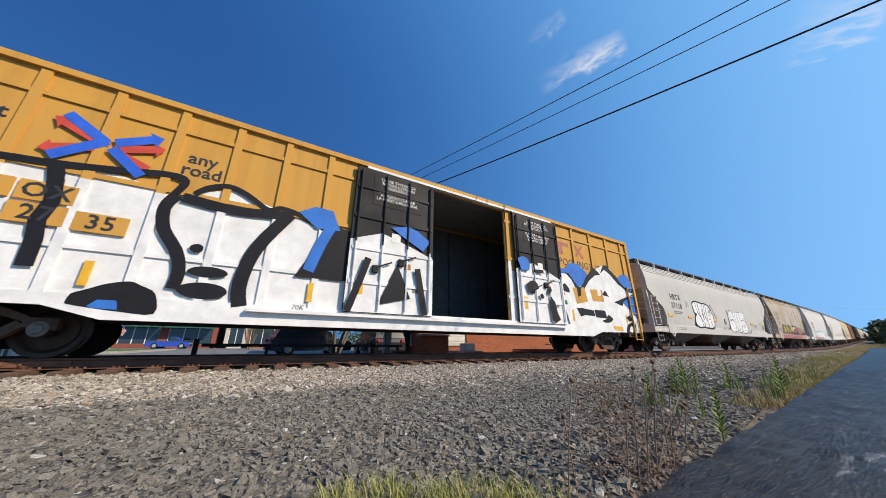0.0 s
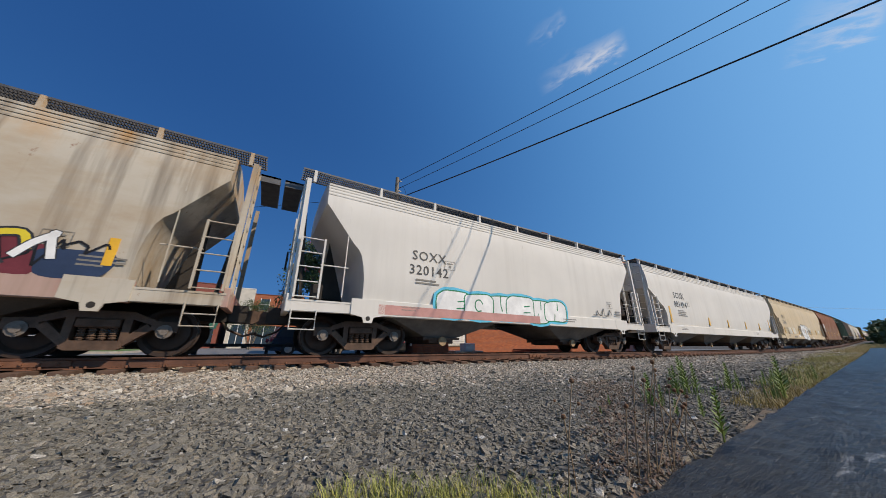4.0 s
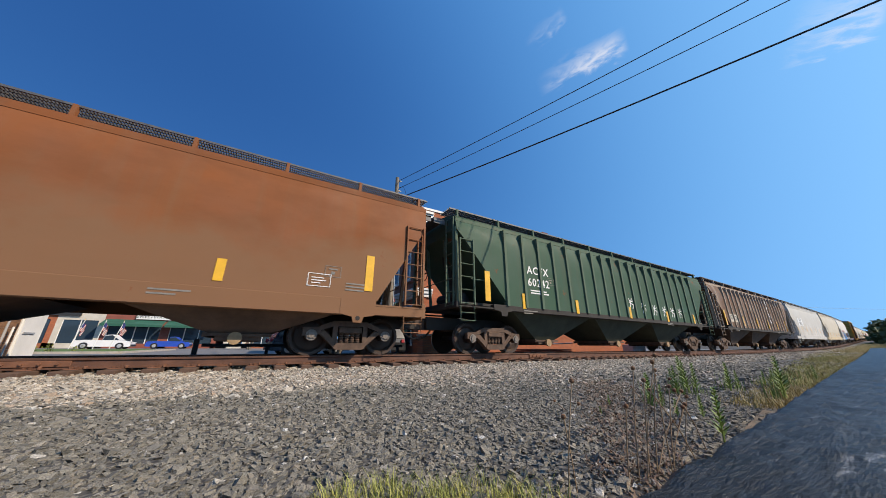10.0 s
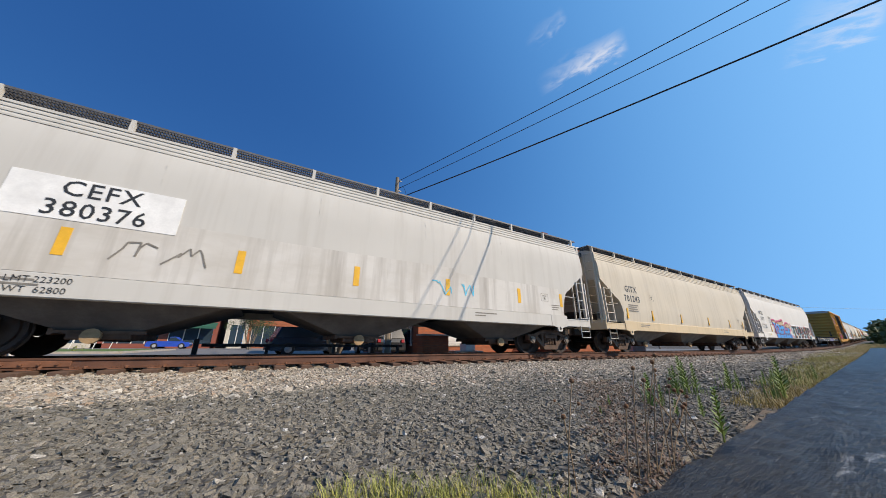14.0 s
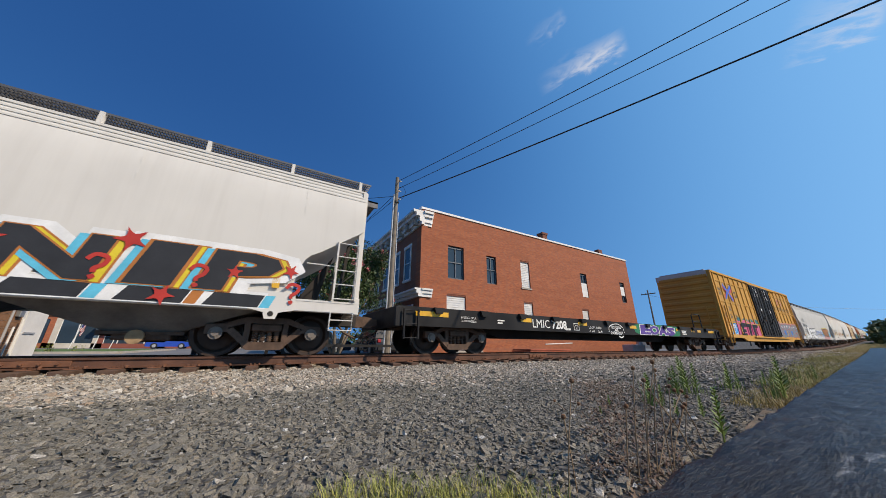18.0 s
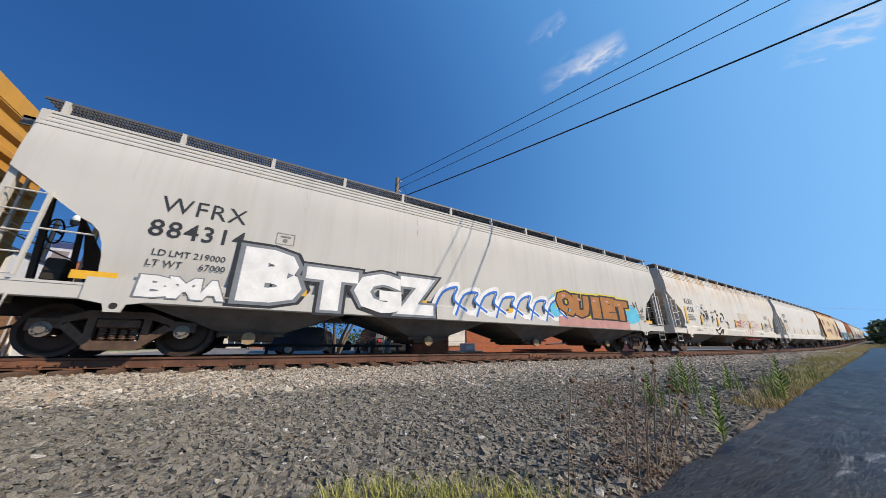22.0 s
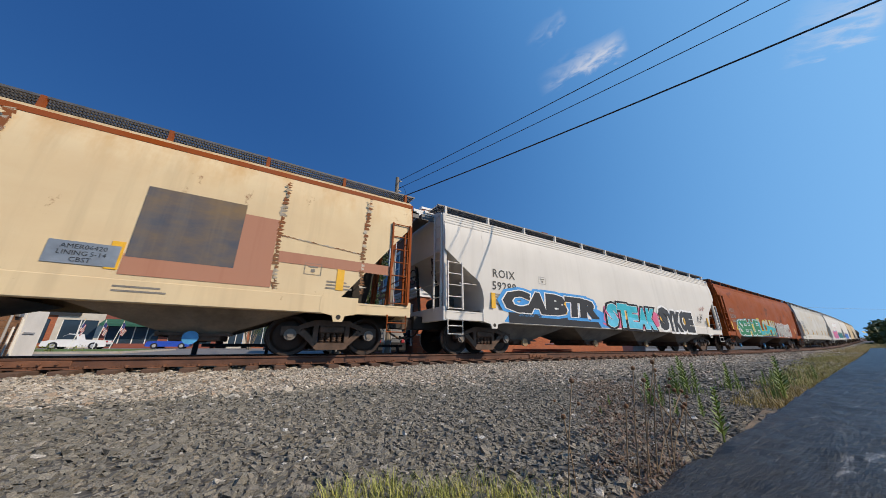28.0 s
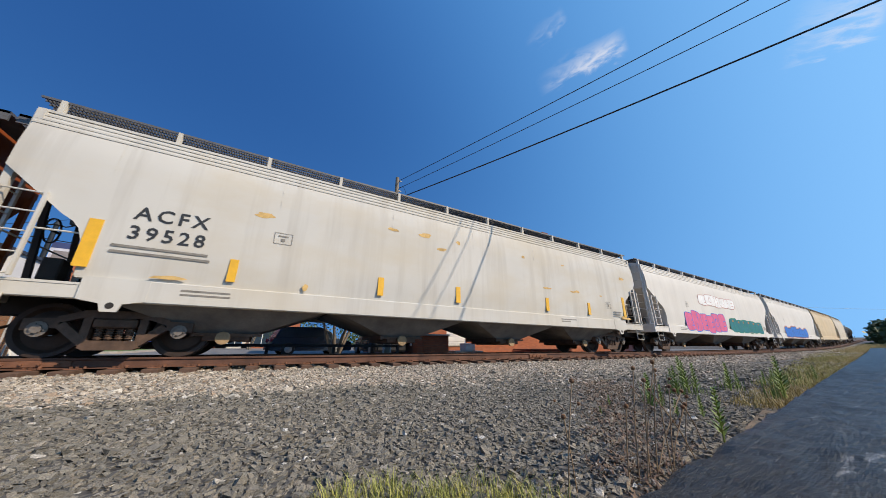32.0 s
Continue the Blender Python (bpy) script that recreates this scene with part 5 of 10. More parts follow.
    stroke(piece, "F", "g_black", 0, [(3.11, 2.24), (3.34, 2.38), (3.57, 2.36), (3.69, 2.15), (3.47, 2.05), (3.24, 1.95)], -1.7446)
    stroke(piece, "P", "g_black", 0, [(4.23, 1.1), (4.17, 1.69), (4.25, 1.92), (4.45, 1.73), (4.53, 1.36), (4.65, 1.12), (4.37, 1.01)], -1.7452)
    stroke(piece, "F", "g_black", 0, [(3.70, 1.91), (3.82, 1.98), (3.90, 1.86), (3.79, 1.78)], -1.7458)
    stroke(piece, "P", "g_black", 0, [(3.54, 2.81), (3.99, 2.83), (4.01, 2.71), (3.59, 2.7)], -1.7464)
    stroke(piece, "P", "g_black", 0, [(4.13, 2.06), (4.25, 2.27), (4.35, 2.14), (4.19, 1.97)], -1.7470)
    flat(car, "sprayed_shape", [[(-1.56, 2.26), (-1.16, 1.39), (-2.02, 1.18)]], M["g_black"], -1.705)
    flat(car, "sprayed_shape", [[(-1.79, 3.25), (-1.3, 3.38), (-1.0, 3.3), (-0.6, 3.05), (-0.82, 2.73), (-1.36, 3.0)]], M["g_blue"], -1.705)
    for text, x, z in (("OX", -7.78, 2.63), ("27", -7.8, 2.24), ("35", -7.05, 2.22), ("TB", -8.5, 2.63)):
        part("number_patch", Shape().box(x - 0.33, x + 0.33, -1.5925, -1.53, z - 0.17, z + 0.17), M["yellow"], car)
        write(car, text, x, z, 0.36, M["ink"], -1.597, bold=0.006, spacing=1.1)
    reflectors(car, [-7.0, -3.55, 5.6, 9.2], 0.42, 0.11, 1.14, -1.59)
    write(car, "70K", -3.75, 1.0, 0.15, M["ink"], -1.60)


open_box_car()


def smooth_car(i, label, mat, seed=0, **more):
    car, hop = hopper("covered_hopper", label, JOINTS[i], JOINTS[i + 1], M[mat], **more)
    TRAIN.append(car)
    placards(car, hop, i)
    return car, hop


def tape(car, spots, length=0.5, z=1.78):
    """Lying strips of yellow tape."""
    for x in spots:
        part("reflector", Shape().box(x - length / 2, x + length / 2, -1.604, -1.58, z - 0.07, z + 0.07), M["reflector"], car)


c, h = smooth_car(1, "pale grey covered hopper car with sprayed white tags", "light_grey", bays=3)
name_block(c, "HRTX", "57118", -6.5, 2.5, 0.42, fine=2)
piece = stroke(c, "F", "g_black", 0, [(-4.58, 2.25), (-4.54, 2.59), (-4.27, 2.74), (-3.86, 2.75), (-3.5, 2.73), (-3.16, 2.7), (-2.74, 2.71), (-2.25, 2.59), (-1.96, 2.21), (-1.83, 1.76), (-2, 1.35), (-2.36, 1.21), (-3.11, 1.22), (-3.58, 1.27), (-4.1, 1.22), (-4.45, 1.3), (-4.59, 1.45), (-4.6, 1.71), (-4.46, 1.92), (-4.53, 2.08)], -1.6030)
stroke(piece, "F", "g_white", 0, [(-4.52, 2.29), (-4.48, 2.54), (-4.26, 2.66), (-3.85, 2.68), (-3.49, 2.65), (-3.17, 2.61), (-2.76, 2.63), (-2.33, 2.51), (-2.04, 2.19), (-1.93, 1.78), (-2.06, 1.43), (-2.37, 1.31), (-3.12, 1.31), (-3.59, 1.35), (-4.05, 1.29), (-4.4, 1.37), (-4.53, 1.47), (-4.54, 1.67), (-4.4, 1.88), (-4.23, 2.01), (-4.43, 2.09)], -1.6036)
stroke(piece, "L", "g_black", 0.045, [(-4.14, 2.65), (-4.07, 2.26), (-4, 2.03), (-3.8, 1.89), (-3.67, 1.62), (-3.74, 1.34)], -1.6042)
stroke(piece, "L", "g_black", 0.045, [(-3.8, 2.68), (-3.83, 2.28), (-3.76, 1.9), (-3.57, 1.64), (-3.41, 1.49), (-3.47, 1.31)], -1.6048)
stroke(piece, "F", "g_black", 0, [(-3.32, 2.54), (-3.41, 2.22), (-3.42, 1.84), (-3.31, 1.72), (-3.38, 2.06)], -1.6054)
stroke(piece, "L", "g_black", 0.04, [(-3.16, 2.62), (-3.29, 2.21), (-3.32, 1.86), (-3.34, 1.69)], -1.6060)
stroke(piece, "L", "g_black", 0.045, [(-2.92, 2.58), (-3.07, 2.19), (-3.1, 1.88), (-2.9, 1.64), (-2.81, 1.43), (-2.98, 1.29)], -1.6066)
stroke(piece, "S", "g_black", 0.045, [(-2.74, 2.65), (-2.85, 2.08), (-2.88, 1.7), (-2.45, 1.82), (-2.34, 1.3)], -1.6072)
stroke(piece, "F", "g_black", 0, [(-4.08, 2.11), (-3.98, 2.12), (-3.96, 2.02), (-4.05, 2.01)], -1.6078)
stroke(piece, "S", "g_black", 0.03, [(-4.37, 1.96), (-4.19, 1.95), (-4.36, 1.88), (-4.21, 2.05), (-4.23, 1.88)], -1.6084)
stroke(piece, "L", "g_black", 0.03, [(-2.58, 2.35), (-2.46, 2.43), (-2.42, 2.29), (-2.54, 2.16), (-2.38, 2.18)], -1.6090)
stroke(piece, "L", "g_black", 0.03, [(-2.35, 2.3), (-2.24, 2.32), (-2.31, 2.21), (-2.21, 2.15), (-2.33, 2.05)], -1.6096)
stroke(piece, "S", "g_black", 0.02, [(-2.55, 2.01), (-2.39, 1.99)], -1.6102)
stroke(piece, "S", "g_black", 0.02, [(-2.49, 1.94), (-2.34, 1.93)], -1.6108)
piece = stroke(c, "F", "g_white", 0, [(0.6, 2.01), (0.79, 2.37), (1.19, 2.53), (1.54, 2.45), (2.23, 2.47), (3.62, 2.5), (3.66, 1.95), (3.83, 1.52), (3.67, 1.17), (3.1, 1.11), (2.14, 1.16), (1.49, 1.19), (0.87, 1.16), (0.58, 1.22)], -1.6030)
stroke(piece, "S", "g_black", 0.045, [(0.59, 2.55), (0.62, 1.84), (0.56, 1.15)], -1.6036)
stroke(piece, "S", "g_black", 0.03, [(0.61, 2.52), (0.73, 2.36), (0.63, 2.25)], -1.6042)
stroke(piece, "L", "g_black", 0.035, [(1.19, 2.53), (1.52, 2.43), (1.52, 2.07), (1.26, 1.85), (0.92, 1.9), (0.79, 2.16), (0.89, 2.4), (1.19, 2.53)], -1.6048)
stroke(piece, "S", "g_black", 0.035, [(1.49, 2.43), (2.23, 2.47), (3.65, 2.48), (3.55, 1.94)], -1.6054)
stroke(piece, "S", "g_black", 0.035, [(1.88, 2.39), (1.84, 1.26)], -1.6060)
stroke(piece, "S", "g_black", 0.035, [(2.33, 2.42), (2.24, 1.2)], -1.6066)
stroke(piece, "S", "g_black", 0.035, [(2.79, 2.42), (2.77, 1.89), (3.32, 2)], -1.6072)
stroke(piece, "L", "g_black", 0.04, [(2.8, 1.87), (3.32, 2), (3.73, 1.8), (3.81, 1.42), (3.56, 1.15), (2.9, 1.11), (2.68, 1.35), (2.85, 1.65)], -1.6078)
stroke(piece, "L", "g_black", 0.04, [(0.84, 1.83), (1.34, 1.95), (1.59, 1.62), (1.44, 1.21), (0.95, 1.14), (0.6, 1.25)], -1.6084)
stroke(piece, "L", "g_black", 0.05, [(1.53, 1.16), (1.84, 1.26), (2.23, 1.12), (2.67, 1.24)], -1.6090)
stroke(piece, "S", "g_black", 0.025, [(3, 1.63), (3.08, 1.47), (3.26, 1.65), (3.34, 1.49), (3.47, 1.7)], -1.6096)
stroke(piece, "S", "g_black", 0.025, [(3.02, 1.3), (3.27, 1.32), (3.14, 1.31), (3.15, 1.13), (3.36, 1.17), (3.48, 1.37)], -1.6102)
piece = stroke(c, "L", "g_black", 0.05, [(-0.11, 1.88), (-0.22, 1.79), (-0.2, 1.66), (-0.06, 1.64), (0.03, 1.76), (-0.04, 1.88), (-0.19, 1.85)], -1.6030)
stroke(piece, "S", "g_black", 0.05, [(-0.08, 1.66), (0.03, 1.6)], -1.6036)
write(c, "MATCHA", -1.72, 2.26, 0.24, M["ink"], -1.606, spin=52)
write(c, "READY 2 DIE", -0.16, 1.32, 0.19, M["ink"], -1.606, spin=2)
write(c, "BREF", 4.4, 1.28, 0.2, M["ink"], -1.606)
tape(c, [-7.4, -5.15, -1.75, 5.0, 7.6])
bars(c, 5.5, 1.7, [0.45, 0.4, 0.45], M["faint_ink"])

c, h = smooth_car(2, "dirty grey-brown covered hopper car with a sprayed band", "grey_brown", bays=2, sill=shared("mottled_sill", lambda: paint("paint_pink_sill", (0.44, 0.30, 0.25), grime=0.5, seed=16, stain=(0.50, 0.16, 0.14))), inset=0.4, deep=1.05, cut=3.6, pad=M["grey_brown"])
name_block(c, "SOO", "3072", -3.95, 2.75, 0.40, "faint_ink", 3)
scrawl(c, -4.6, -3.9, 1.55, 1.8, M["ink"], 23, width=0.025)
write(c, "18", -4.3, 1.15, 0.16, M["ink"], -1.608)
for k_ in range(6):
    flat(c, "sprayed_shape", [blob(random.Random(200 + k_), -3.7 + k_ * 0.6, -2.7 + k_ * 0.6, 1.3, 2.05 - 0.04 * (k_ % 3), 22, 0.35, 0.6)], M["g_maroon"] if k_ % 3 else M["g_teal"], -1.6005 - 0.0002 * k_)
    flat(c, "sprayed_shape", [blob(random.Random(230 + k_), -0.2 + k_ * 0.85, 0.95 + k_ * 0.8, 1.25, 2.1 - 0.07 * k_, 22, 0.3, 0.6)], M["g_navy"] if k_ % 2 else M["g_maroon"], -1.6005 - 0.0002 * k_)
wild_rng = random.Random(21)
for k_ in range(26):
    left_ = k_ < 14
    bx = (-3.6 + k_ * 0.24) if left_ else (-0.1 + (k_ - 14) * 0.36)
    bz = wild_rng.uniform(1.35, 1.6)
    sw = [(bx, bz), (bx + wild_rng.uniform(0.0, 0.25), bz + 0.25), (bx + wild_rng.uniform(0.1, 0.5), bz + wild_rng.uniform(0.3, 0.5)), (bx + wild_rng.uniform(0.3, 0.6), bz + wild_rng.uniform(0.0, 0.4)), (bx + wild_rng.uniform(0.3, 0.8), bz + wild_rng.uniform(-0.1, 0.2))]
    key = wild_rng.choice(("g_yellow", "g_yellow", "g_green", "g_orange") if left_ else ("g_rose", "g_pink", "g_white", "g_yellow", "g_rose"))
    ribbon(c, curve(sw), wild_rng.uniform(0.13, 0.22), M["g_dark"], -1.6025 - 0.0003 * k_)
    ribbon(c, curve(sw), wild_rng.uniform(0.07, 0.13), M[key], -1.6027 - 0.0003 * k_)
flat(c, "sprayed_band", [[(-4.1, 0.95), (2.8, 0.95), (2.5, 1.15), (-4.0, 1.2)]], shared("faded_red", lambda: plain("faded_red_spray", (0.42, 0.13, 0.12), 0.6, vary=0.5, scale=2.5)), -1.606)
scrawl(c, 3.5, 4.9, 1.3, 1.9, M["g_black"], 3)
reflectors(c, [-4.9, -2.2, -0.1, 2.6, 4.9], 0.5, 0.13, 1.5)

c, h = smooth_car(3, "white covered hopper car with a sprayed green and white tag", "white", bays=2, inset=0.5, deep=1.1, cut=3.6)
name_block(c, "SOXX", "320142", -3.8, 2.4, 0.38, fine=2)
sprayed_piece(c, -3.4, 1.8, 1.02, 1.8, 6, "g_white", "g_green", "g_cyan", 31)
flat(c, "sprayed_shape", [rect(-5.2, 0.5, 0.96, 1.2)], M["g_rose"], -1.606)
scrawl(c, 3.6, 4.8, 1.4, 1.9, M["ink"], 7)

c, h = smooth_car(4, "clean white covered hopper car with yellow strips", "white", bays=4)
name_block(c, "SCUX", "881494", -6.9, 2.6, 0.44)
reflectors(c, [-8.3, 8.4], 0.8, 0.15)
reflectors(c, [-3.5, -0.5, 2.8, 5.8], 0.45, 0.15)

c, h = smooth_car(5, "tan covered hopper car with a white sprayed tag", "tan", bays=4)
name_block(c, "MBLX", "53965", -8.0, 2.5, 0.46, "faint_ink", 0)
write(c, "LD LMT 218400 LB", -8.05, 1.78, 0.17, M["faint_ink"])
write(c, "LT WT      67800 LB", -8.05, 1.58, 0.17, M["faint_ink"])
flat(c, "paint_patch", [rect(-7.45, -4.65, 1.33, 1.88), rect(1.9, 3.0, 1.6, 2.1)], shared("cream", lambda: plain("cream_patch", (0.62, 0.56, 0.43), 0.5)), -1.601)
bars(c, -6.0, 1.02, [1.2], M["ink"], -1.607, 0.09)
piece = stroke(c, "F", "g_white", 0, [(0.05, 1.97), (0.29, 2.26), (0.6, 2.29), (0.72, 2.09), (0.61, 1.87), (0.78, 1.72), (0.66, 1.43), (0.88, 1.25), (1.01, 1.11), (0.9, 0.87), (0.55, 0.77), (0.12, 0.87), (-0.04, 1.13), (0.03, 1.54)], -1.6030)
stroke(piece, "L", "g_black", 0.05, [(0.05, 1.97), (0.29, 2.26), (0.6, 2.29), (0.72, 2.09), (0.61, 1.87), (0.78, 1.72), (0.66, 1.43), (0.88, 1.25), (1.01, 1.11), (0.9, 0.87), (0.55, 0.77), (0.12, 0.87), (-0.04, 1.13), (0.03, 1.54), (0.05, 1.97)], -1.6036)
stroke(piece, "F", "g_white", 0, [(-0.65, 1.88), (-0.52, 2.18), (-0.26, 2.28), (0, 2.2), (0.07, 1.95), (-0.07, 1.59), (0.06, 1.27), (0.01, 0.92), (-0.34, 0.8), (-0.6, 0.96)], -1.6042)
stroke(piece, "L", "g_black", 0.05, [(-0.65, 1.88), (-0.52, 2.18), (-0.26, 2.28), (0, 2.2), (0.07, 1.95), (-0.07, 1.59), (0.06, 1.27), (0.01, 0.92), (-0.34, 0.8), (-0.6, 0.96), (-0.65, 1.88)], -1.6048)
stroke(piece, "F", "g_white", 0, [(-1.11, 1.72), (-1.11, 2.09), (-0.93, 2.26), (-0.69, 2.27), (-0.59, 2.03), (-0.63, 1.75), (-0.5, 1.28), (-0.54, 0.91), (-0.87, 0.84), (-1.15, 0.98)], -1.6054)
stroke(piece, "L", "g_black", 0.05, [(-1.11, 1.72), (-1.11, 2.09), (-0.93, 2.26), (-0.69, 2.27), (-0.59, 2.03), (-0.63, 1.75), (-0.5, 1.28), (-0.54, 0.91), (-0.87, 0.84), (-1.15, 0.98), (-1.11, 1.72)], -1.6060)
stroke(piece, "F", "g_white", 0, [(-1.98, 1.25), (-1.97, 1.64), (-1.86, 1.98), (-1.65, 2.25), (-1.37, 2.31), (-1.15, 2.21), (-1.08, 1.99), (-1.14, 1.75), (-0.97, 1.44), (-1.08, 1.01), (-1.3, 0.87), (-1.62, 0.98), (-1.84, 1.12)], -1.6066)
stroke(piece, "L", "g_black", 0.05, [(-1.98, 1.25), (-1.97, 1.64), (-1.86, 1.98), (-1.65, 2.25), (-1.37, 2.31), (-1.15, 2.21), (-1.08, 1.99), (-1.14, 1.75), (-0.97, 1.44), (-1.08, 1.01), (-1.3, 0.87), (-1.62, 0.98), (-1.84, 1.12), (-1.98, 1.25)], -1.6072)
stroke(piece, "L", "g_black", 0.04, [(-1.03, 1.53), (-1.23, 1.72), (-1.46, 1.73), (-1.62, 1.6), (-1.65, 1.38), (-1.52, 1.19), (-1.3, 1.26)], -1.6078)
stroke(piece, "L", "g_black", 0.04, [(-0.85, 1.86), (-0.9, 1.61), (-0.87, 1.3)], -1.6084)
stroke(piece, "L", "g_black", 0.04, [(-0.85, 1.86), (-0.74, 1.79), (-0.74, 1.56)], -1.6090)
stroke(piece, "L", "g_black", 0.04, [(-0.29, 1.87), (-0.18, 1.77), (-0.28, 1.62), (-0.24, 1.41), (-0.06, 1.34)], -1.6096)
stroke(piece, "L", "g_black", 0.04, [(0.71, 1.72), (0.38, 1.55), (0.25, 1.37), (0.66, 1.4)], -1.6102)
stroke(piece, "L", "g_black", 0.035, [(-1.18, 0.88), (-1.05, 1.13), (-0.7, 1.24), (-0.53, 1.05)], -1.6108)
stroke(piece, "L", "g_black", 0.035, [(-0.51, 0.86), (-0.28, 1.14), (-0.03, 1.05)], -1.6114)
stroke(piece, "L", "g_black", 0.035, [(0.05, 0.87), (0.35, 1.11), (0.67, 1.21)], -1.6120)
piece = stroke(c, "F", "g_white", 0, [(0.85, 1.63), (0.95, 1.97), (1.21, 2.19), (1.45, 2.17), (1.52, 1.88), (1.4, 1.6), (1.19, 1.51), (1.03, 1.66)], -1.6030)
stroke(piece, "L", "g_black", 0.05, [(0.85, 1.63), (0.95, 1.97), (1.21, 2.19), (1.45, 2.17), (1.52, 1.88), (1.4, 1.6), (1.19, 1.51), (1.03, 1.66), (0.85, 1.63)], -1.6036)
stroke(piece, "S", "g_black", 0.04, [(1.07, 1.94), (1.15, 2.01), (1.14, 1.72)], -1.6042)
stroke(piece, "L", "g_black", 0.035, [(1.4, 2.02), (1.25, 1.99), (1.24, 1.88), (1.37, 1.86), (1.34, 1.72), (1.21, 1.72)], -1.6048)
for word, x, z, size in (("GOOSE", -2.54, 2.0, 0.34), ("CROT", -2.48, 1.68, 0.36), ("NORCS", -2.55, 1.32, 0.36), ("VOYER", 1.95, 1.68, 0.28), ("RUTHS", 1.95, 1.40, 0.28), ("NEHT", 1.9, 1.02, 0.30)):
    write(c, word, x, z, size, M["g_black"], -1.607, bold=0.004)
reflectors(c, [-8.9, -6.1, -3.24, -0.29, 2.98, 5.7, 9.0], 0.48, 0.15, 1.36, -1.616)
flat(c, "placard", [rect(-3.95, -3.3, 1.08, 1.24), rect(2.95, 3.4, 0.97, 1.1), rect(7.0, 7.6, 1.55, 1.85)], M["white_ink"], -1.607)

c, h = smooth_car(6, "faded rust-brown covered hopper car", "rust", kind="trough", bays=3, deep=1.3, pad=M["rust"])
flat(c, "paint_patch", [rect(-7.85, -6.65, 1.85, 2.36)], shared("drab", lambda: plain("drab_patch", (0.33, 0.27, 0.20), 0.6)), -1.601)
part("sign_plate", Shape().box(-7.85, -6.65, -1.606, -1.59, 2.36, 2.78), M["white_ink"], c)
write(c, "PMRX", -7.25, 2.56, 0.38, M["ink"], -1.611, bold=0.001, spacing=1.1)
write(c, "96104", -7.25, 2.1, 0.34, M["ink"], -1.606, bold=0.004, spacing=1.15)
reflectors(c, [-5.15, -1.93, 1.4, 4.6], 0.45, 0.16, 1.42)
reflectors(c, [-8.0, 7.6], 0.9, 0.2, 1.5)
flat(c, "placard", [rect(6.2, 6.7, 1.5, 1.515), rect(6.2, 6.7, 1.785, 1.8), rect(6.2, 6.215, 1.515, 1.785), rect(6.685, 6.7, 1.515, 1.785), rect(6.28, 6.55, 1.69, 1.71), rect(6.28, 6.6, 1.63, 1.65), rect(6.28, 6.48, 1.57, 1.59)], M["white_ink"], -1.603)

c, h = smooth_car(7, "dark green ribbed covered hopper car", "green", kind="ribbed", bays=3, deep=1.98, cut=3.75, low=1.46, trim=M["green_rib_lit"])
name_block(c, "ACFX", "60242", -5.5, 2.55, 0.40, "white_ink", 2, "white_ink")
reflectors(c, [-7.85], 0.95, 0.2, 1.55, -1.616)
reflectors(c, [-6.3, -3.5, 0.2, 3.6, 6.6], 0.5, 0.16, 1.42, -1.616)
for x, z in ((0.42, 2.1), (1.46, 1.97), (2.47, 1.93), (3.42, 1.93), (4.25, 1.92), (5.1, 1.93)):
    ribbon(c, curve([(x - 0.14, z - 0.26), (x - 0.05, z), (x + 0.1, z + 0.24)]), 0.05, M["white_ink"], -1.602)
    ribbon(c, curve([(x - 0.16, z + 0.2), (x, z - 0.02), (x + 0.16, z - 0.06), (x + 0.06, z - 0.26)]), 0.045, M["white_ink"], -1.603)
    ribbon(c, [(x - 0.2, z + 0.02), (x + 0.2, z + 0.12)], 0.035, M["white_ink"], -1.604)

c, h = smooth_car(8, "weathered brown ribbed covered hopper car", "brown", kind="ribbed", bays=3, deep=2.1, cut=3.85, low=1.46, trim=M["brown_rib"])
flat(c, "paint_patch", [rect(-6.92, -6.3, 1.8, 2.3), rect(-6.05, -5.5, 1.8, 2.3)], M["tan_pale"], -1.6)
write(c, "AT", -6.62, 2.05, 0.40, M["ink"], -1.606, bold=0.006)
write(c, "GX", -5.72, 2.05, 0.40, M["ink"], -1.606, bold=0.006)
write(c, "66   55", -5.9, 1.62, 0.26, M["faint_ink"], -1.602)
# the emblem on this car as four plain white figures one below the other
for z, figure in ((3.62, ([(-0.2, 0.17), (-0.1, 0.17), (0.2, -0.17), (0.1, -0.17)], [(0.1, 0.17), (0.2, 0.17), (-0.1, -0.17), (-0.2, -0.17)])),
                  (3.14, ([(-0.19, 0.17), (0.19, 0.17), (0.19, 0.08), (-0.19, 0.08)], [(-0.05, 0.08), (0.05, 0.08), (0.05, -0.17), (-0.05, -0.17)])),
                  (2.64, ([(-0.18, 0.17), (-0.08, 0.17), (-0.08, -0.17), (-0.18, -0.17)], [(-0.08, 0.17), (0.18, 0.17), (0.18, -0.03), (0.1, -0.03), (0.1, 0.08), (-0.08, 0.08)], [(-0.08, 0.03), (0.16, -0.03), (0.19, -0.17), (0.09, -0.17), (0.04, -0.06), (-0.08, -0.06)])),
                  (2.14, ([(-0.2, -0.17), (-0.1, -0.17), (0.0, 0.08), (0.1, -0.17), (0.2, -0.17), (0.05, 0.18), (-0.05, 0.18)], [(-0.09, -0.1), (0.09, -0.1), (0.07, -0.03), (-0.07, -0.03)]))):
    for q, outline in enumerate(figure):
        part("emblem_block", Shape().add([(2.5 + a, -1.5975 - 0.0006 * q, z + b) for a, b in outline], [tuple(range(len(outline)))]), M["white_ink"], c)
reflectors(c, [-7.75], 0.95, 0.2, 1.55, -1.616)
reflectors(c, [-4.5, -1.45, 1.36, 3.85], 0.62, 0.16, 1.6, -1.652)
reflectors(c, [7.0], 0.85, 0.2, 1.5, -1.616)
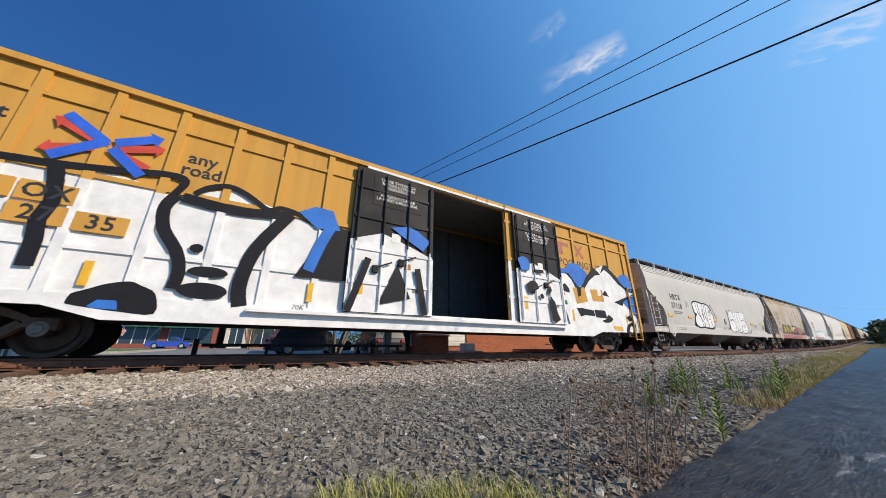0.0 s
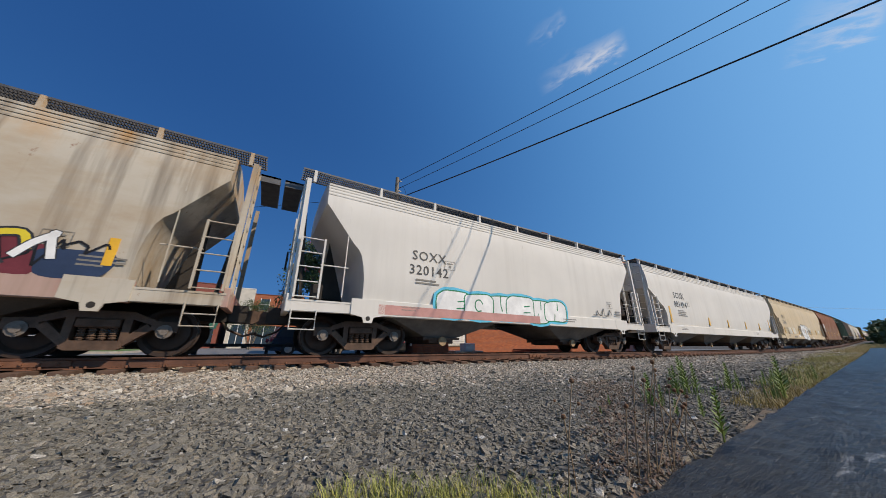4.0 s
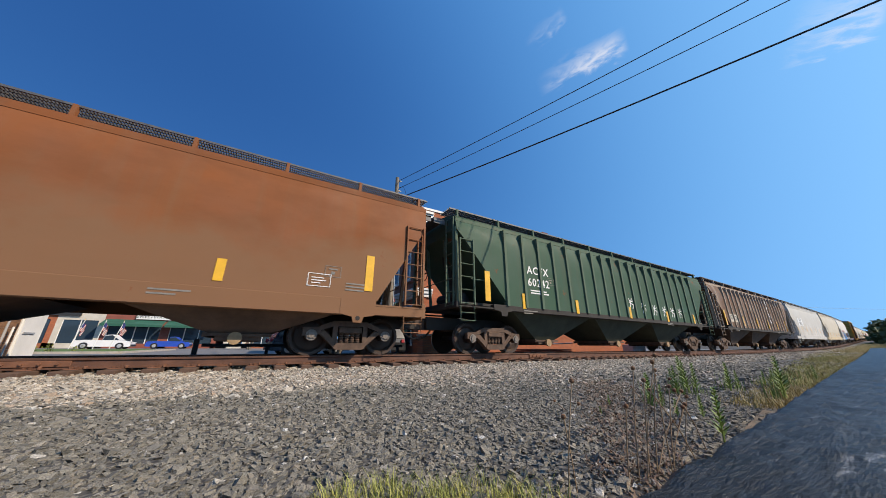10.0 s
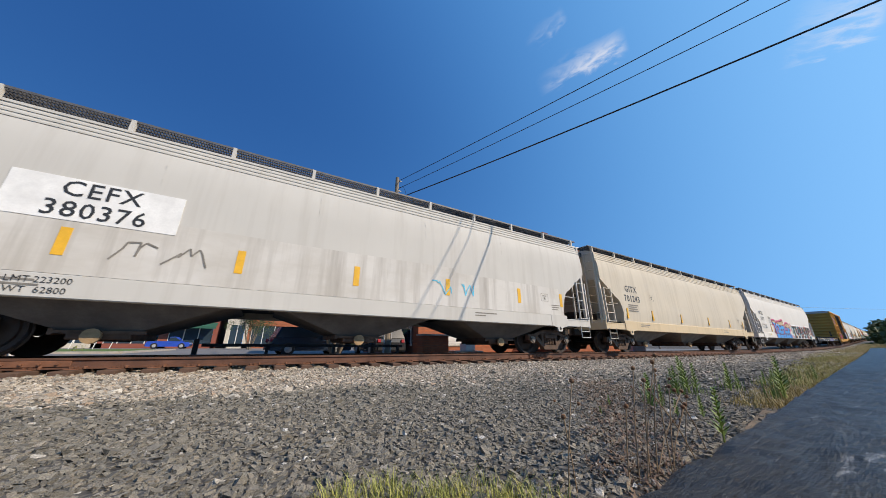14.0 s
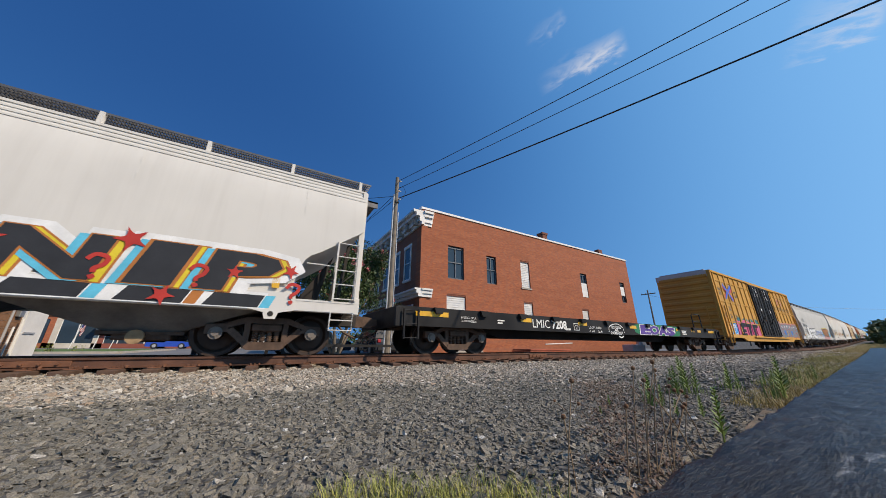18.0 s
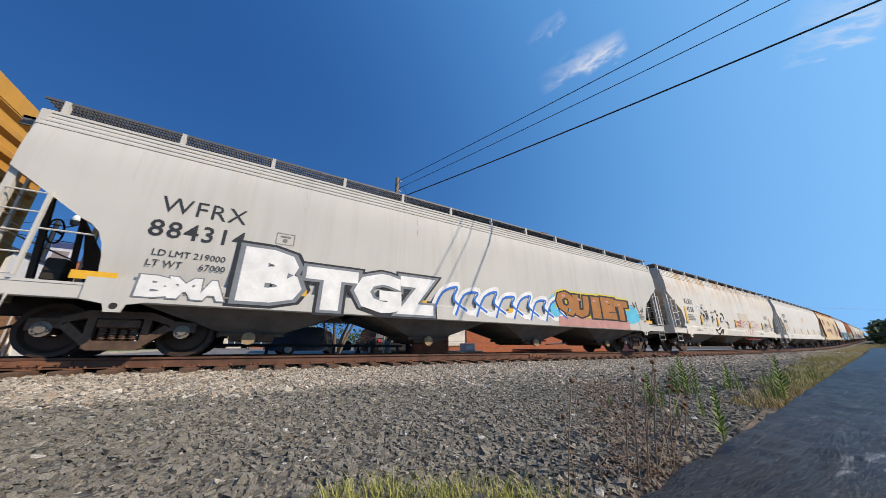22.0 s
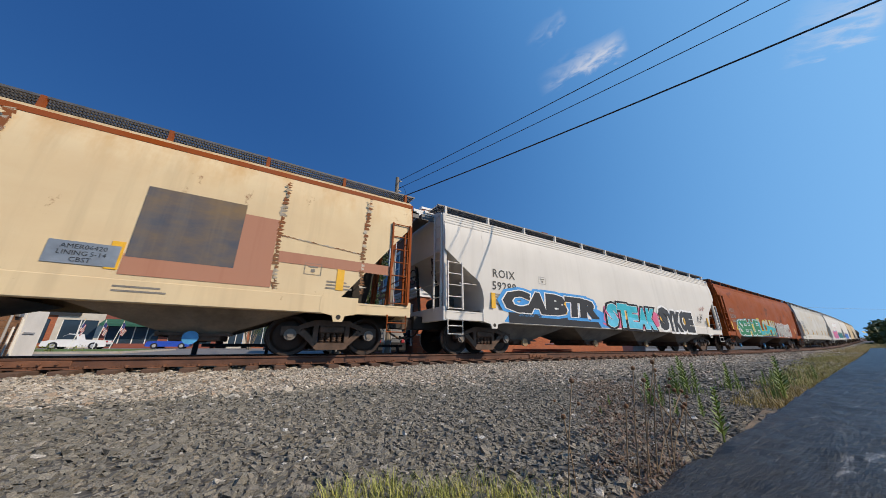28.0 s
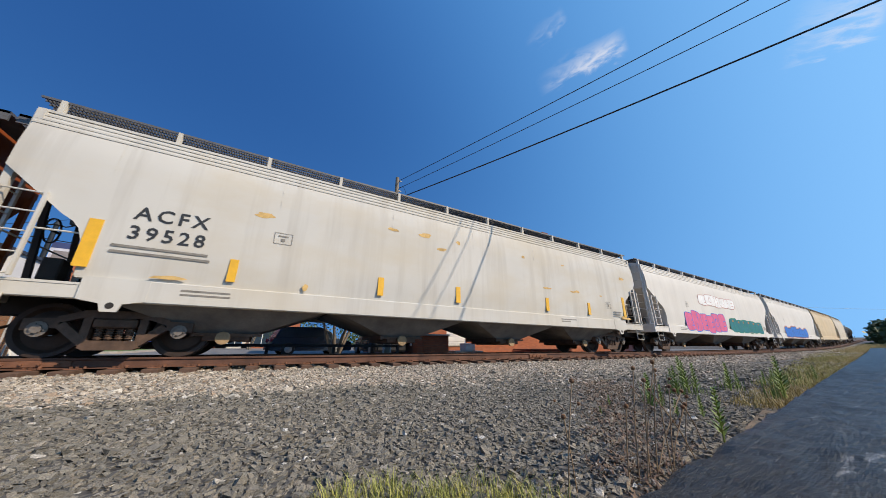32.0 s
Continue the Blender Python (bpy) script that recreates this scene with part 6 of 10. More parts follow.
bars(c, -2.6, 2.0, [0.5, 0.4, 0.55, 0.45], M["faint_ink"])
bars(c, 3.2, 2.4, [0.5, 0.4, 0.55], M["faint_ink"])

c, h = smooth_car(9, "pale grey covered hopper car with a whitewashed lower side", "light_grey", bays=3)
flat(c, "paint_patch", [[(-7.0, 1.3), (7.2, 1.3), (7.0, 2.25), (2.5, 2.3), (2.4, 2.42), (-2.0, 2.4), (-7.0, 2.45)]], M["whitewash"], -1.597)
part("sign_plate", Shape().box(-6.1, -3.9, -1.606, -1.59, 2.2, 2.96), M["g_white"], c)
write(c, "CEFX", -5.0, 2.76, 0.40, M["ink"], -1.611, bold=0.003, spacing=1.1)
write(c, "380376", -5.0, 2.38, 0.40, M["ink"], -1.611, bold=0.003, spacing=1.1)
write(c, "LD LMT 223200", -5.4, 1.18, 0.14, M["ink"], -1.607)
write(c, "LT WT  62800", -5.4, 1.02, 0.14, M["ink"], -1.607)
reflectors(c, [-7.1, -5.25, -2.8, -0.42, 2.2, 5.0, 7.1], 0.48, 0.14, 1.6)
for k, x in enumerate((-4.6, -3.9, 1.7, 2.6)):
    scrawl(c, x, x + 0.6, 1.6, 2.0, M["g_cyan"] if x > 0 else M["faint_ink"], 90 + k, width=0.03)

c, h = smooth_car(10, "tan-white covered hopper car", "tan_pale", bays=3, sill=M["tan"])
name_block(c, "GITX", "701243", -6.6, 2.5, 0.40)
reflectors(c, [-7.2, -5.0, -2.0, 1.5, 4.8, 7.2])

c, h = smooth_car(11, "white covered hopper car with big sprayed words", "white", bays=4)
name_block(c, "NCIX", "1477", -8.0, 2.5, 0.42, fine=0)
flat(c, "sprayed_band", [rect(-5.3, -0.1, 0.93, 1.27)], M["g_azure"], -1.6062)
flat(c, "sprayed_band", [rect(x, x + 0.13, 0.93, 1.28) for x in (-5.35, -4.25, -3.2, -2.35, -1.5, -0.65)], M["g_maroon"], -1.6068)
burner(c, "TOEFLOP", -5.4, -0.1, 1.28, 2.25, "g_tan", "g_maroon", "g_pink", "g_azure", seed=3, wide=0.13, edge=0.06, fat=0.05, wave=0.12, lean=-0.06, overlap=1.1, glint="g_white")
scrawl(c, -5.5, -5.1, 1.0, 1.3, M["g_pink"], 113, width=0.05)
scrawl(c, 0.0, 0.55, 0.98, 1.22, M["g_pink"], 114, width=0.04)
flat(c, "sprayed_band", [rect(0.75, 8.4, 0.93, 1.26)], M["g_white"], -1.6062)
for k_, x in enumerate((1.0, 2.4, 3.7, 5.0, 6.3, 7.5)):
    flat(c, "sprayed_shape", [[(x - 0.15, 0.95), (x + 0.75, 0.95), (x + 0.85, 1.2), (x, 1.2)]], M["g_dark"], -1.6075)
    flat(c, "sprayed_shape", [[(x + 0.77, 0.95), (x + 0.95, 0.95), (x + 1.05, 1.2), (x + 0.87, 1.2)]], M["g_cyan"] if k_ % 2 else M["g_orange"], -1.6075)
burner(c, "TURNIP", 0.80, 8.70, 1.22, 2.04, "g_yellow", "g_orange", "g_white", "", seed=4, wide=0.12, edge=0.02, fat=0.04, overlap=0.94, lean=0.28, wave=0.03)
burner(c, "TURNIP", 0.68, 8.58, 1.24, 2.04, "g_dark", "g_orange", "", "", seed=4, y=-1.612, shade="g_cyan", drop=(-0.13, -0.02), edge=0.018, fat=0.045, overlap=0.92, lean=0.28, wave=0.03)
write(c, "SAYS", -6.1, 2.42, 0.27, M["g_black"], -1.606, bold=0.0, spacing=1.1)
write(c, "TOEFLOP", -5.98, 2.12, 0.27, M["g_black"], -1.606, bold=0.0, spacing=1.05)
ribbon(c, curve([(-6.3, 1.93), (-6.0, 1.97), (-5.75, 1.92)]), 0.03, M["g_black"], -1.606)
flat(c, "sprayed_star", [blob(random.Random(115), -7.05, -6.85, 1.1, 1.22, 12, 0.1)], M["g_yellow"], -1.6065)
write(c, "LD LMT 200200 LB", -7.95, 1.86, 0.16, M["ink"])
write(c, "LT WT     62800 LB", -7.95, 1.68, 0.16, M["ink"])
reflectors(c, [-6.2, 8.5], 0.5, 0.14, 1.38)
for k_, (x, z, size) in enumerate(((0.25, 1.62, 0.17), (1.95, 1.42, 0.13), (2.95, 1.36, 0.19), (4.0, 1.98, 0.2), (4.65, 1.78, 0.16), (6.15, 2.02, 0.24), (6.75, 1.08, 0.2), (7.75, 1.62, 0.15), (0.55, 1.05, 0.16), (8.75, 1.75, 0.17))):
    points = [(x + size * (1 if q % 2 == 0 else 0.42) * math.cos(q * 0.6283 + 0.4 * k_), z + size * (1 if q % 2 == 0 else 0.42) * math.sin(q * 0.6283 + 0.4 * k_)) for q in range(10)]
    stroke(c, "F", "g_red", 0, points, -1.632)
for x, z in ((0.35, 2.02), (2.35, 1.58), (4.2, 1.36), (5.85, 1.5), (7.2, 1.5), (8.85, 1.3)):
    mark = stroke(c, "L", "g_red", 0.07, [(x - 0.14, z + 0.08), (x - 0.05, z + 0.18), (x + 0.1, z + 0.14), (x + 0.08, z + 0.02), (x - 0.02, z - 0.06), (x - 0.02, z - 0.13)], -1.634)
    stroke(mark, "F", "g_red", 0, [(x - 0.07, z - 0.19), (x - 0.01, z - 0.16), (x + 0.03, z - 0.21), (x - 0.03, z - 0.25)], -1.634)

c, hf = flatcar("flat_car", "black steel flat car with white lettering and sprayed shapes", JOINTS[12], JOINTS[13])
TRAIN.append(c)
write(c, "LMIC 7208", -4.47, 0.96, 0.40, M["white_ink"], -1.474, bold=0.014)
for text, x, z, size in (("LD LMT 219400", -1.85, 0.94, 0.125), ("LT WT     66600", -1.85, 0.80, 0.125), ("PLATE", -3.02, 0.98, 0.07), ("C", -3.02, 0.89, 0.11), ("EFSTICE CPLR", -8.0, 1.02, 0.09), ("36 IN WHEELS", -8.0, 0.92, 0.09)):
    write(c, text, x, z, size, M["white_ink"], -1.474)
flat(c, "data_panel", [rect(-3.18, -2.86, 0.81, 0.83), rect(-3.18, -2.86, 1.05, 1.07), rect(-3.18, -3.16, 0.81, 1.07), rect(-2.88, -2.86, 0.81, 1.07)], M["white_ink"], -1.474)
for word, x, z in (("BOXCARS", -0.4, 1.0), ("ARE", -0.4, 0.89), ("OVERRATED!", -0.4, 0.77)):
    write(c, word, x, z, 0.15, M["g_white"], -1.476, bold=0.004)
ribbon(c, curve([(-0.95, 0.8), (-0.9, 1.0), (-0.6, 1.12), (-0.2, 1.14), (0.1, 1.0), (0.16, 0.8)]), 0.03, M["g_white"], -1.476)
ribbon(c, curve([(-0.3, 0.66), (-0.1, 0.6), (0.05, 0.66)]), 0.05, M["g_white"], -1.476)
flat(c, "sprayed_cloud", [blob(random.Random(121), 1.05, 5.3, 0.735, 1.23, 26, 0.12, 0.4)], M["g_green"], -1.4712)
burner(c, "EOAS", 1.6, 4.75, 0.77, 1.18, "g_purple", "g_white", "", "", seed=21, y=-1.4735, fat=0.06, edge=0.04, overlap=1.15, lean=0.15, wave=0.05)
for x, w in ((-9.23, 0.52), (-5.65, 0.25), (-2.63, 0.26), (0.94, 0.26), (5.2, 0.2), (6.9, 0.2), (7.7, 0.2), (9.3, 0.4)):
    part("reflector", Shape().box(x - w, x + w, -1.478, -1.46, 1.0, 1.13), M["reflector"], c)
for x in (-3.45, -3.62):
    part("small_lettering", Shape().box(x - 0.07, x + 0.07, -1.474, -1.46, 0.80, 0.87), M["white_ink"], c)
bars(c, -6.9, 0.98, [0.28, 0.2], M["white_ink"], -1.474, 0.04)
bars(c, 5.6, 1.0, [0.5, 0.45, 0.5], M["white_ink"], -1.474, 0.05)

c, half, low, top = boxcar("box_car", "yellow ribbed box car with black doors and pink spray paint", JOINTS[13], JOINTS[14], M["yellow"], (-2.36, 0.03), 1.85, lambda x: M["g_pink"] if -7.7 < x < -2.5 else (M["g_grey"] if x > 2.4 and round(x * 3) % 2 else M["yellow"]))
TRAIN.append(c)
box_logo(c, -7.5, 3.78, 1.15)
box_words(c, half)
for text, x, z in (("TB", -8.9, 2.66), ("OX", -8.0, 2.66), ("64", -8.9, 2.16), ("36", -8.0, 2.16), ("00", -7.0, 2.14)):
    write(c, text, x, z, 0.42, M["ink"], -1.548, bold=0.006)
flat(c, "sprayed_panel", [[(-7.7, 0.98), (-2.45, 0.98), (-2.45, 1.75), (-3.4, 1.95), (-4.6, 1.9), (-5.6, 2.05), (-6.6, 1.9), (-7.6, 1.95)]], M["g_pink"], -1.546)
sprayed_piece(c, -8.75, -7.62, 1.0, 1.72, 3, "g_azure", "g_white", "g_teal", 131, "g_pink", y=-1.544)
write(c, "2SNC", -8.15, 1.5, 0.26, M["g_white"], -1.594, bold=0.004)
flat(c, "sprayed_shape", [blob(random.Random(7), x, x + 1.1, 1.75, 2.15, 10, 0.3) for x in (-7.2, -6.0, -4.8, -3.6)], M["g_teal"], -1.5445)
flat(c, "sprayed_shape", [[(-7.05, 0.98), (-6.55, 0.98), (-6.3, 1.82), (-6.75, 1.82)], [(-6.4, 1.55), (-5.75, 1.55), (-5.7, 1.8), (-6.34, 1.8)], [(-6.6, 1.2), (-6.05, 1.2), (-6.0, 1.38), (-6.55, 1.38)], [(-7.05, 0.98), (-6.0, 0.98), (-6.0, 1.12), (-7.0, 1.12)], [(-5.6, 1.56), (-4.7, 1.56), (-4.65, 1.78), (-5.55, 1.78)], [(-5.4, 0.98), (-4.98, 0.98), (-4.85, 1.6), (-5.25, 1.6)], [(-4.4, 0.98), (-3.95, 0.98), (-3.8, 1.76), (-4.25, 1.76)], [(-3.95, 1.56), (-3.2, 1.56), (-3.15, 1.76), (-3.9, 1.76)]], M["g_black"], -1.593)
sprayed_piece(c, 2.6, 9.6, 0.98, 2.12, 8, "g_grey", "g_red", "g_rose", 132, "g_white", y=-1.585)
flat(c, "sprayed_shape", [blob(random.Random(9), x, x + 0.5, 1.2, 1.6, 9, 0.3) for x in (2.4, 4.2, 6.5, 9.3)], M["g_blue"], -1.597)
part("sticker", Shape().box(-9.35, -8.6, -1.56, -1.54, 1.12, 1.52), M["reflector"], c)
reflectors(c, [-6.9, 5.2, 9.0], 0.42, 0.12, 1.1, -1.594)

c, h = smooth_car(14, "pale grey covered hopper car with white, blue and orange sprayed shapes", "light_grey", bays=4)
name_block(c, "WFRX", "884314", -7.7, 2.52, 0.46, fine=0)
write(c, "LD LMT 219000", -7.75, 1.84, 0.17, M["ink"])
write(c, "LT WT     67000", -7.75, 1.64, 0.17, M["ink"])
burner(c, "BMA", -8.3, -7.1, 1.02, 1.40, "g_white", "g_grey", "", seed=5, y=-1.606, fat=0.06, edge=0.04)
burner(c, "B", -6.95, -5.75, 1.05, 2.15, "g_white", "g_grey", "g_dark", seed=6, y=-1.603, fat=0.07, edge=0.05, wide=0.09, overlap=1.0)
burner(c, "TGZ", -5.65, -2.35, 1.0, 2.0, "g_white", "g_grey", "g_dark", seed=7, y=-1.603, fat=0.07, edge=0.05, wide=0.09, overlap=1.12, wave=0.1)
for k in range(7):
    x = -2.5 + k * 0.75
    ribbon(c, curve([(x, 1.05), (x + 0.3, 1.7), (x + 0.9, 1.95 - 0.1 * (k % 2)), (x + 0.8, 1.5), (x + 1.3, 1.15), (x + 1.7, 1.3)]), 0.15, M["g_white"], -1.606)
    ribbon(c, curve([(x + 0.05, 1.05), (x + 0.36, 1.66), (x + 0.86, 1.86 - 0.1 * (k % 2)), (x + 0.74, 1.5), (x + 1.2, 1.2)]), 0.07, M["g_blue"], -1.609)
flat(c, "sprayed_cloud", [blob(random.Random(142), 2.3, 8.2, 1.15, 2.15, 22, 0.12, 0.5)], M["g_cyan"], -1.6015)
flat(c, "sprayed_band", [rect(2.7, 7.3, 0.94, 1.28)], M["g_rose"], -1.6062)
burner(c, "QUIET", 2.75, 7.3, 1.3, 2.15, "g_sienna", "g_dark", "g_yellow", "", seed=8, y=-1.6035, fat=0.09, edge=0.06, wide=0.12, overlap=1.12, glint="g_rose", shade="g_dark", drop=(0.1, 0.02))
scrawl(c, 7.9, 8.7, 1.7, 2.2, M["ink"], 144)
tape(c, [-8.9, -5.9, -2.9, 0.6, 3.4, 6.4, 9.0], 0.55, 1.32)

c, h = smooth_car(15, "white covered hopper car with rust streaks and sprayed outlines", "white_rusty", bays=3)
name_block(c, "KLRX", "4558", -7.2, 2.4, 0.40)
piece = stroke(c, "F", "light_grey", 0, [(-5.93, 2.31), (-5.5, 2.42), (-5.28, 2.23), (-4.88, 2.24), (-4.8, 1.83), (-4.99, 1.71), (-5.22, 1.62), (-5.5, 1.68), (-5.52, 1.58), (-5.58, 1.71), (-5.82, 1.86)], -1.6030)
stroke(piece, "P", "g_black", 0, [(-5.9, 2.08), (-5.79, 2.19), (-5.73, 2.06), (-5.81, 2.02), (-5.8, 1.9), (-5.85, 1.89)], -1.6036)
stroke(piece, "P", "g_black", 0, [(-5.7, 2.37), (-5.68, 2.44), (-5.5, 2.42), (-5.43, 2.33), (-5.47, 2.28), (-5.57, 2.36), (-5.67, 2.32)], -1.6042)
stroke(piece, "F", "g_black", 0, [(-5.67, 2.05), (-5.58, 2.09), (-5.51, 1.92), (-5.57, 1.85), (-5.54, 1.74), (-5.58, 1.71), (-5.64, 1.86)], -1.6048)
stroke(piece, "F", "g_black", 0, [(-5.58, 2.07), (-5.45, 2.04), (-5.38, 1.91), (-5.4, 1.78), (-5.49, 1.75), (-5.51, 1.92)], -1.6054)
stroke(piece, "F", "g_black", 0, [(-5.42, 2.29), (-5.23, 2.21), (-5.11, 2), (-5.13, 1.79), (-5.21, 1.68), (-5.32, 1.76), (-5.25, 1.87), (-5.26, 2.06)], -1.6060)
stroke(piece, "P", "g_black", 0, [(-5.28, 2.24), (-4.89, 2.29), (-4.89, 2.23), (-5.24, 2.19)], -1.6066)
stroke(piece, "P", "g_black", 0, [(-5.11, 2.11), (-5.04, 2.12), (-5.04, 1.87), (-5.09, 1.72), (-5.1, 1.82)], -1.6072)
stroke(piece, "P", "g_black", 0, [(-4.99, 2.22), (-4.93, 2.21), (-4.89, 1.75), (-4.96, 1.82)], -1.6078)
stroke(piece, "P", "g_black", 0, [(-5.15, 1.99), (-4.95, 1.99), (-4.93, 1.93), (-5.13, 1.93)], -1.6084)
piece = stroke(c, "P", "g_black", 0, [(-4.51, 1.99), (-4.41, 1.94), (-4.42, 1.85), (-4.32, 1.69), (-4.39, 1.59), (-4.45, 1.67), (-4.4, 1.76)], -1.6030)
stroke(piece, "P", "g_black", 0, [(-4.38, 2.21), (-4.19, 2.28), (-4.16, 2.21), (-4.3, 2.16), (-4.31, 2.07)], -1.6036)
stroke(piece, "P", "g_black", 0, [(-4.06, 2.23), (-3.85, 2.3), (-3.85, 2.23), (-4, 2.17)], -1.6042)
stroke(piece, "P", "g_black", 0, [(-3.73, 2.35), (-3.52, 2.39), (-3.44, 2.28), (-3.51, 2.22), (-3.68, 2.28)], -1.6048)
stroke(piece, "P", "g_black", 0, [(-3.55, 2.24), (-3.46, 2.18), (-3.5, 2), (-3.55, 2.09)], -1.6054)
stroke(piece, "P", "g_black", 0, [(-4.17, 1.87), (-4.05, 1.84), (-4.06, 1.75), (-4.13, 1.79)], -1.6060)
stroke(piece, "P", "g_black", 0, [(-3.46, 2.08), (-3.27, 2.17), (-3.27, 2.09), (-3.4, 2)], -1.6066)
stroke(piece, "P", "g_black", 0, [(-4.31, 1.93), (-4.24, 2.04), (-4.2, 2), (-4.26, 1.83), (-4.24, 1.7), (-4.29, 1.72)], -1.6072)
stroke(piece, "P", "g_black", 0, [(-3.13, 1.77), (-3.03, 1.96), (-2.83, 1.99), (-2.86, 1.94), (-2.99, 1.87), (-3.07, 1.74), (-2.79, 1.75), (-2.8, 1.7), (-3.1, 1.68)], -1.6078)
stroke(piece, "P", "g_black", 0, [(-2.86, 2.24), (-2.67, 2.3), (-2.44, 2.18), (-2.38, 1.96), (-2.49, 1.84), (-2.48, 2.02), (-2.61, 2.15), (-2.8, 2.15)], -1.6084)
stroke(piece, "P", "g_black", 0, [(-2.21, 1.75), (-2.04, 1.77), (-1.83, 1.59), (-1.82, 1.41), (-1.94, 1.25), (-1.94, 1.4), (-1.88, 1.51), (-2.05, 1.67)], -1.6090)
stroke(piece, "P", "g_black", 0, [(-2.37, 1.76), (-2.3, 1.84), (-2.32, 1.69)], -1.6096)
stroke(piece, "F", "g_black", 0, [(-4.27, 1.29), (-4.12, 1.23), (-3.88, 1.23), (-3.65, 1.32), (-3.38, 1.39), (-3.35, 1.34), (-3.71, 1.21), (-4.01, 1.16), (-4.14, 1.1), (-3.91, 1.02), (-3.68, 1.06), (-3.51, 1.16), (-3.28, 1.25), (-2.99, 1.3), (-3.07, 1.13), (-3.31, 0.96), (-3.47, 0.88), (-3.33, 1.15), (-3.58, 1), (-3.81, 0.92), (-4.1, 1.02), (-4.26, 1.15)], -1.6102)
stroke(piece, "P", "g_black", 0, [(-4.83, 1.15), (-4.81, 1.22), (-4.8, 1.12), (-4.84, 1.08)], -1.6108)
stroke(piece, "P", "g_black", 0, [(-5.91, 1.29), (-5.83, 1.26), (-5.76, 1.29), (-5.75, 1.24), (-5.86, 1.21)], -1.6114)
stroke(piece, "P", "g_black", 0, [(-5.61, 1.48), (-5.5, 1.47), (-5.51, 1.43), (-5.57, 1.43)], -1.6120)
stroke(piece, "P", "g_black", 0, [(-5.24, 1.43), (-5.06, 1.4), (-5.07, 1.36), (-5.22, 1.4)], -1.6126)
piece = stroke(c, "L", "g_black", 0.03, [(5.33, 1.58), (5.47, 1.78), (5.75, 1.73), (5.83, 1.93), (6.12, 1.88), (6.34, 1.77), (6.41, 1.49), (6.15, 1.32), (5.69, 1.33), (5.36, 1.35), (5.33, 1.58)], -1.6030)
stroke(piece, "L", "g_black", 0.028, [(5.64, 1.76), (5.53, 1.36)], -1.6036)
stroke(piece, "L", "g_black", 0.028, [(5.93, 1.82), (5.98, 1.35)], -1.6042)
stroke(piece, "L", "g_black", 0.028, [(6.14, 1.64), (5.77, 1.53)], -1.6048)
flat(c, "paint_patch", [rect(0.4, 2.28, 1.72, 2.44)], M["tan_pale"], -1.601)
flat(c, "grey_patch", [rect(-2.4, 0.1, 0.95, 1.2)], M["light_grey"], -1.6045)
piece = stroke(c, "L", "g_red", 0.03, [(0.5, 1.8), (0.45, 1.52), (0.36, 1.31), (0.54, 1), (0.77, 0.79), (1.27, 0.72), (1.98, 0.75), (3.18, 0.72), (3.85, 0.78), (3.78, 1.12), (3.52, 1.31), (3.63, 1.67), (3.47, 1.98), (2.93, 1.99), (2.63, 1.79), (2.39, 1.93), (1.99, 1.96), (1.72, 1.8), (1.42, 1.93), (1.1, 1.83), (0.86, 1.96), (0.62, 1.96), (0.5, 1.77)], -1.6030)
stroke(piece, "L", "g_red", 0.028, [(0.57, 1.59), (0.84, 1.5), (0.93, 1.72), (0.76, 1.76), (0.87, 1.56)], -1.6036)
stroke(piece, "L", "g_red", 0.028, [(1.1, 1.83), (1.22, 1.44), (1.06, 1.09)], -1.6042)
stroke(piece, "L", "g_red", 0.028, [(1.72, 1.8), (1.91, 1.33), (1.69, 0.98)], -1.6048)
stroke(piece, "L", "g_red", 0.028, [(2.63, 1.79), (2.49, 1.31), (2.69, 0.96)], -1.6054)
stroke(piece, "L", "g_red", 0.028, [(1.26, 0.99), (1.61, 1.31), (1.98, 1.21), (2.02, 0.87)], -1.6060)
stroke(piece, "L", "g_red", 0.028, [(2.21, 1.04), (2.41, 1.34), (2.74, 1.26), (2.81, 0.9)], -1.6066)
stroke(piece, "L", "g_red", 0.028, [(2.75, 1.6), (2.91, 1.51), (3.14, 1.66), (3.26, 1.53)], -1.6072)
stroke(piece, "L", "g_red", 0.028, [(2.88, 1.81), (2.87, 1.4)], -1.6078)
stroke(piece, "L", "g_red", 0.028, [(3.33, 1.93), (3.31, 1.57)], -1.6084)
stroke(piece, "S", "g_red", 0.028, [(3.79, 1.9), (3.72, 1.64), (3.98, 1.88)], -1.6090)
stroke(piece, "S", "g_red", 0.028, [(4.07, 1.85), (4.01, 1.63), (4.27, 1.83), (4.2, 1.61), (4.49, 1.52)], -1.6096)
write(c, "ANARCHY", 0.05, 1.80, 0.22, M["g_red"], -1.606, bold=0.004, spin=4)
write(c, "FOREVER", 0.02, 1.58, 0.22, M["g_red"], -1.606, bold=0.004, spin=4)
part("number_plate_panel", Shape().box(-6.25, -5.85, -1.602, -1.58, 2.24, 2.55), M["white_ink"], c)
write(c, "PLATE", -6.05, 2.47, 0.1, M["ink"], -1.604)
write(c, "C", -6.05, 2.34, 0.17, M["ink"], -1.604)
write(c, "LINING: HEMPEL 37300", 6.95, 1.82, 0.12, M["ink"], -1.6035)
write(c, "REDT: 11-2014", 6.85, 1.69, 0.12, M["ink"], -1.6035)
part("data_plate", Shape().box(6.05, 6.45, -1.606, -1.58, 1.68, 1.94), M["ink"], c)
for k in range(4):
    part("small_lettering", Shape().box(6.08 + 0.19 * (k % 2), 6.24 + 0.19 * (k % 2), -1.608, -1.60, 1.72 + 0.11 * (k // 2), 1.75 + 0.11 * (k // 2)), M["white_ink"], c)
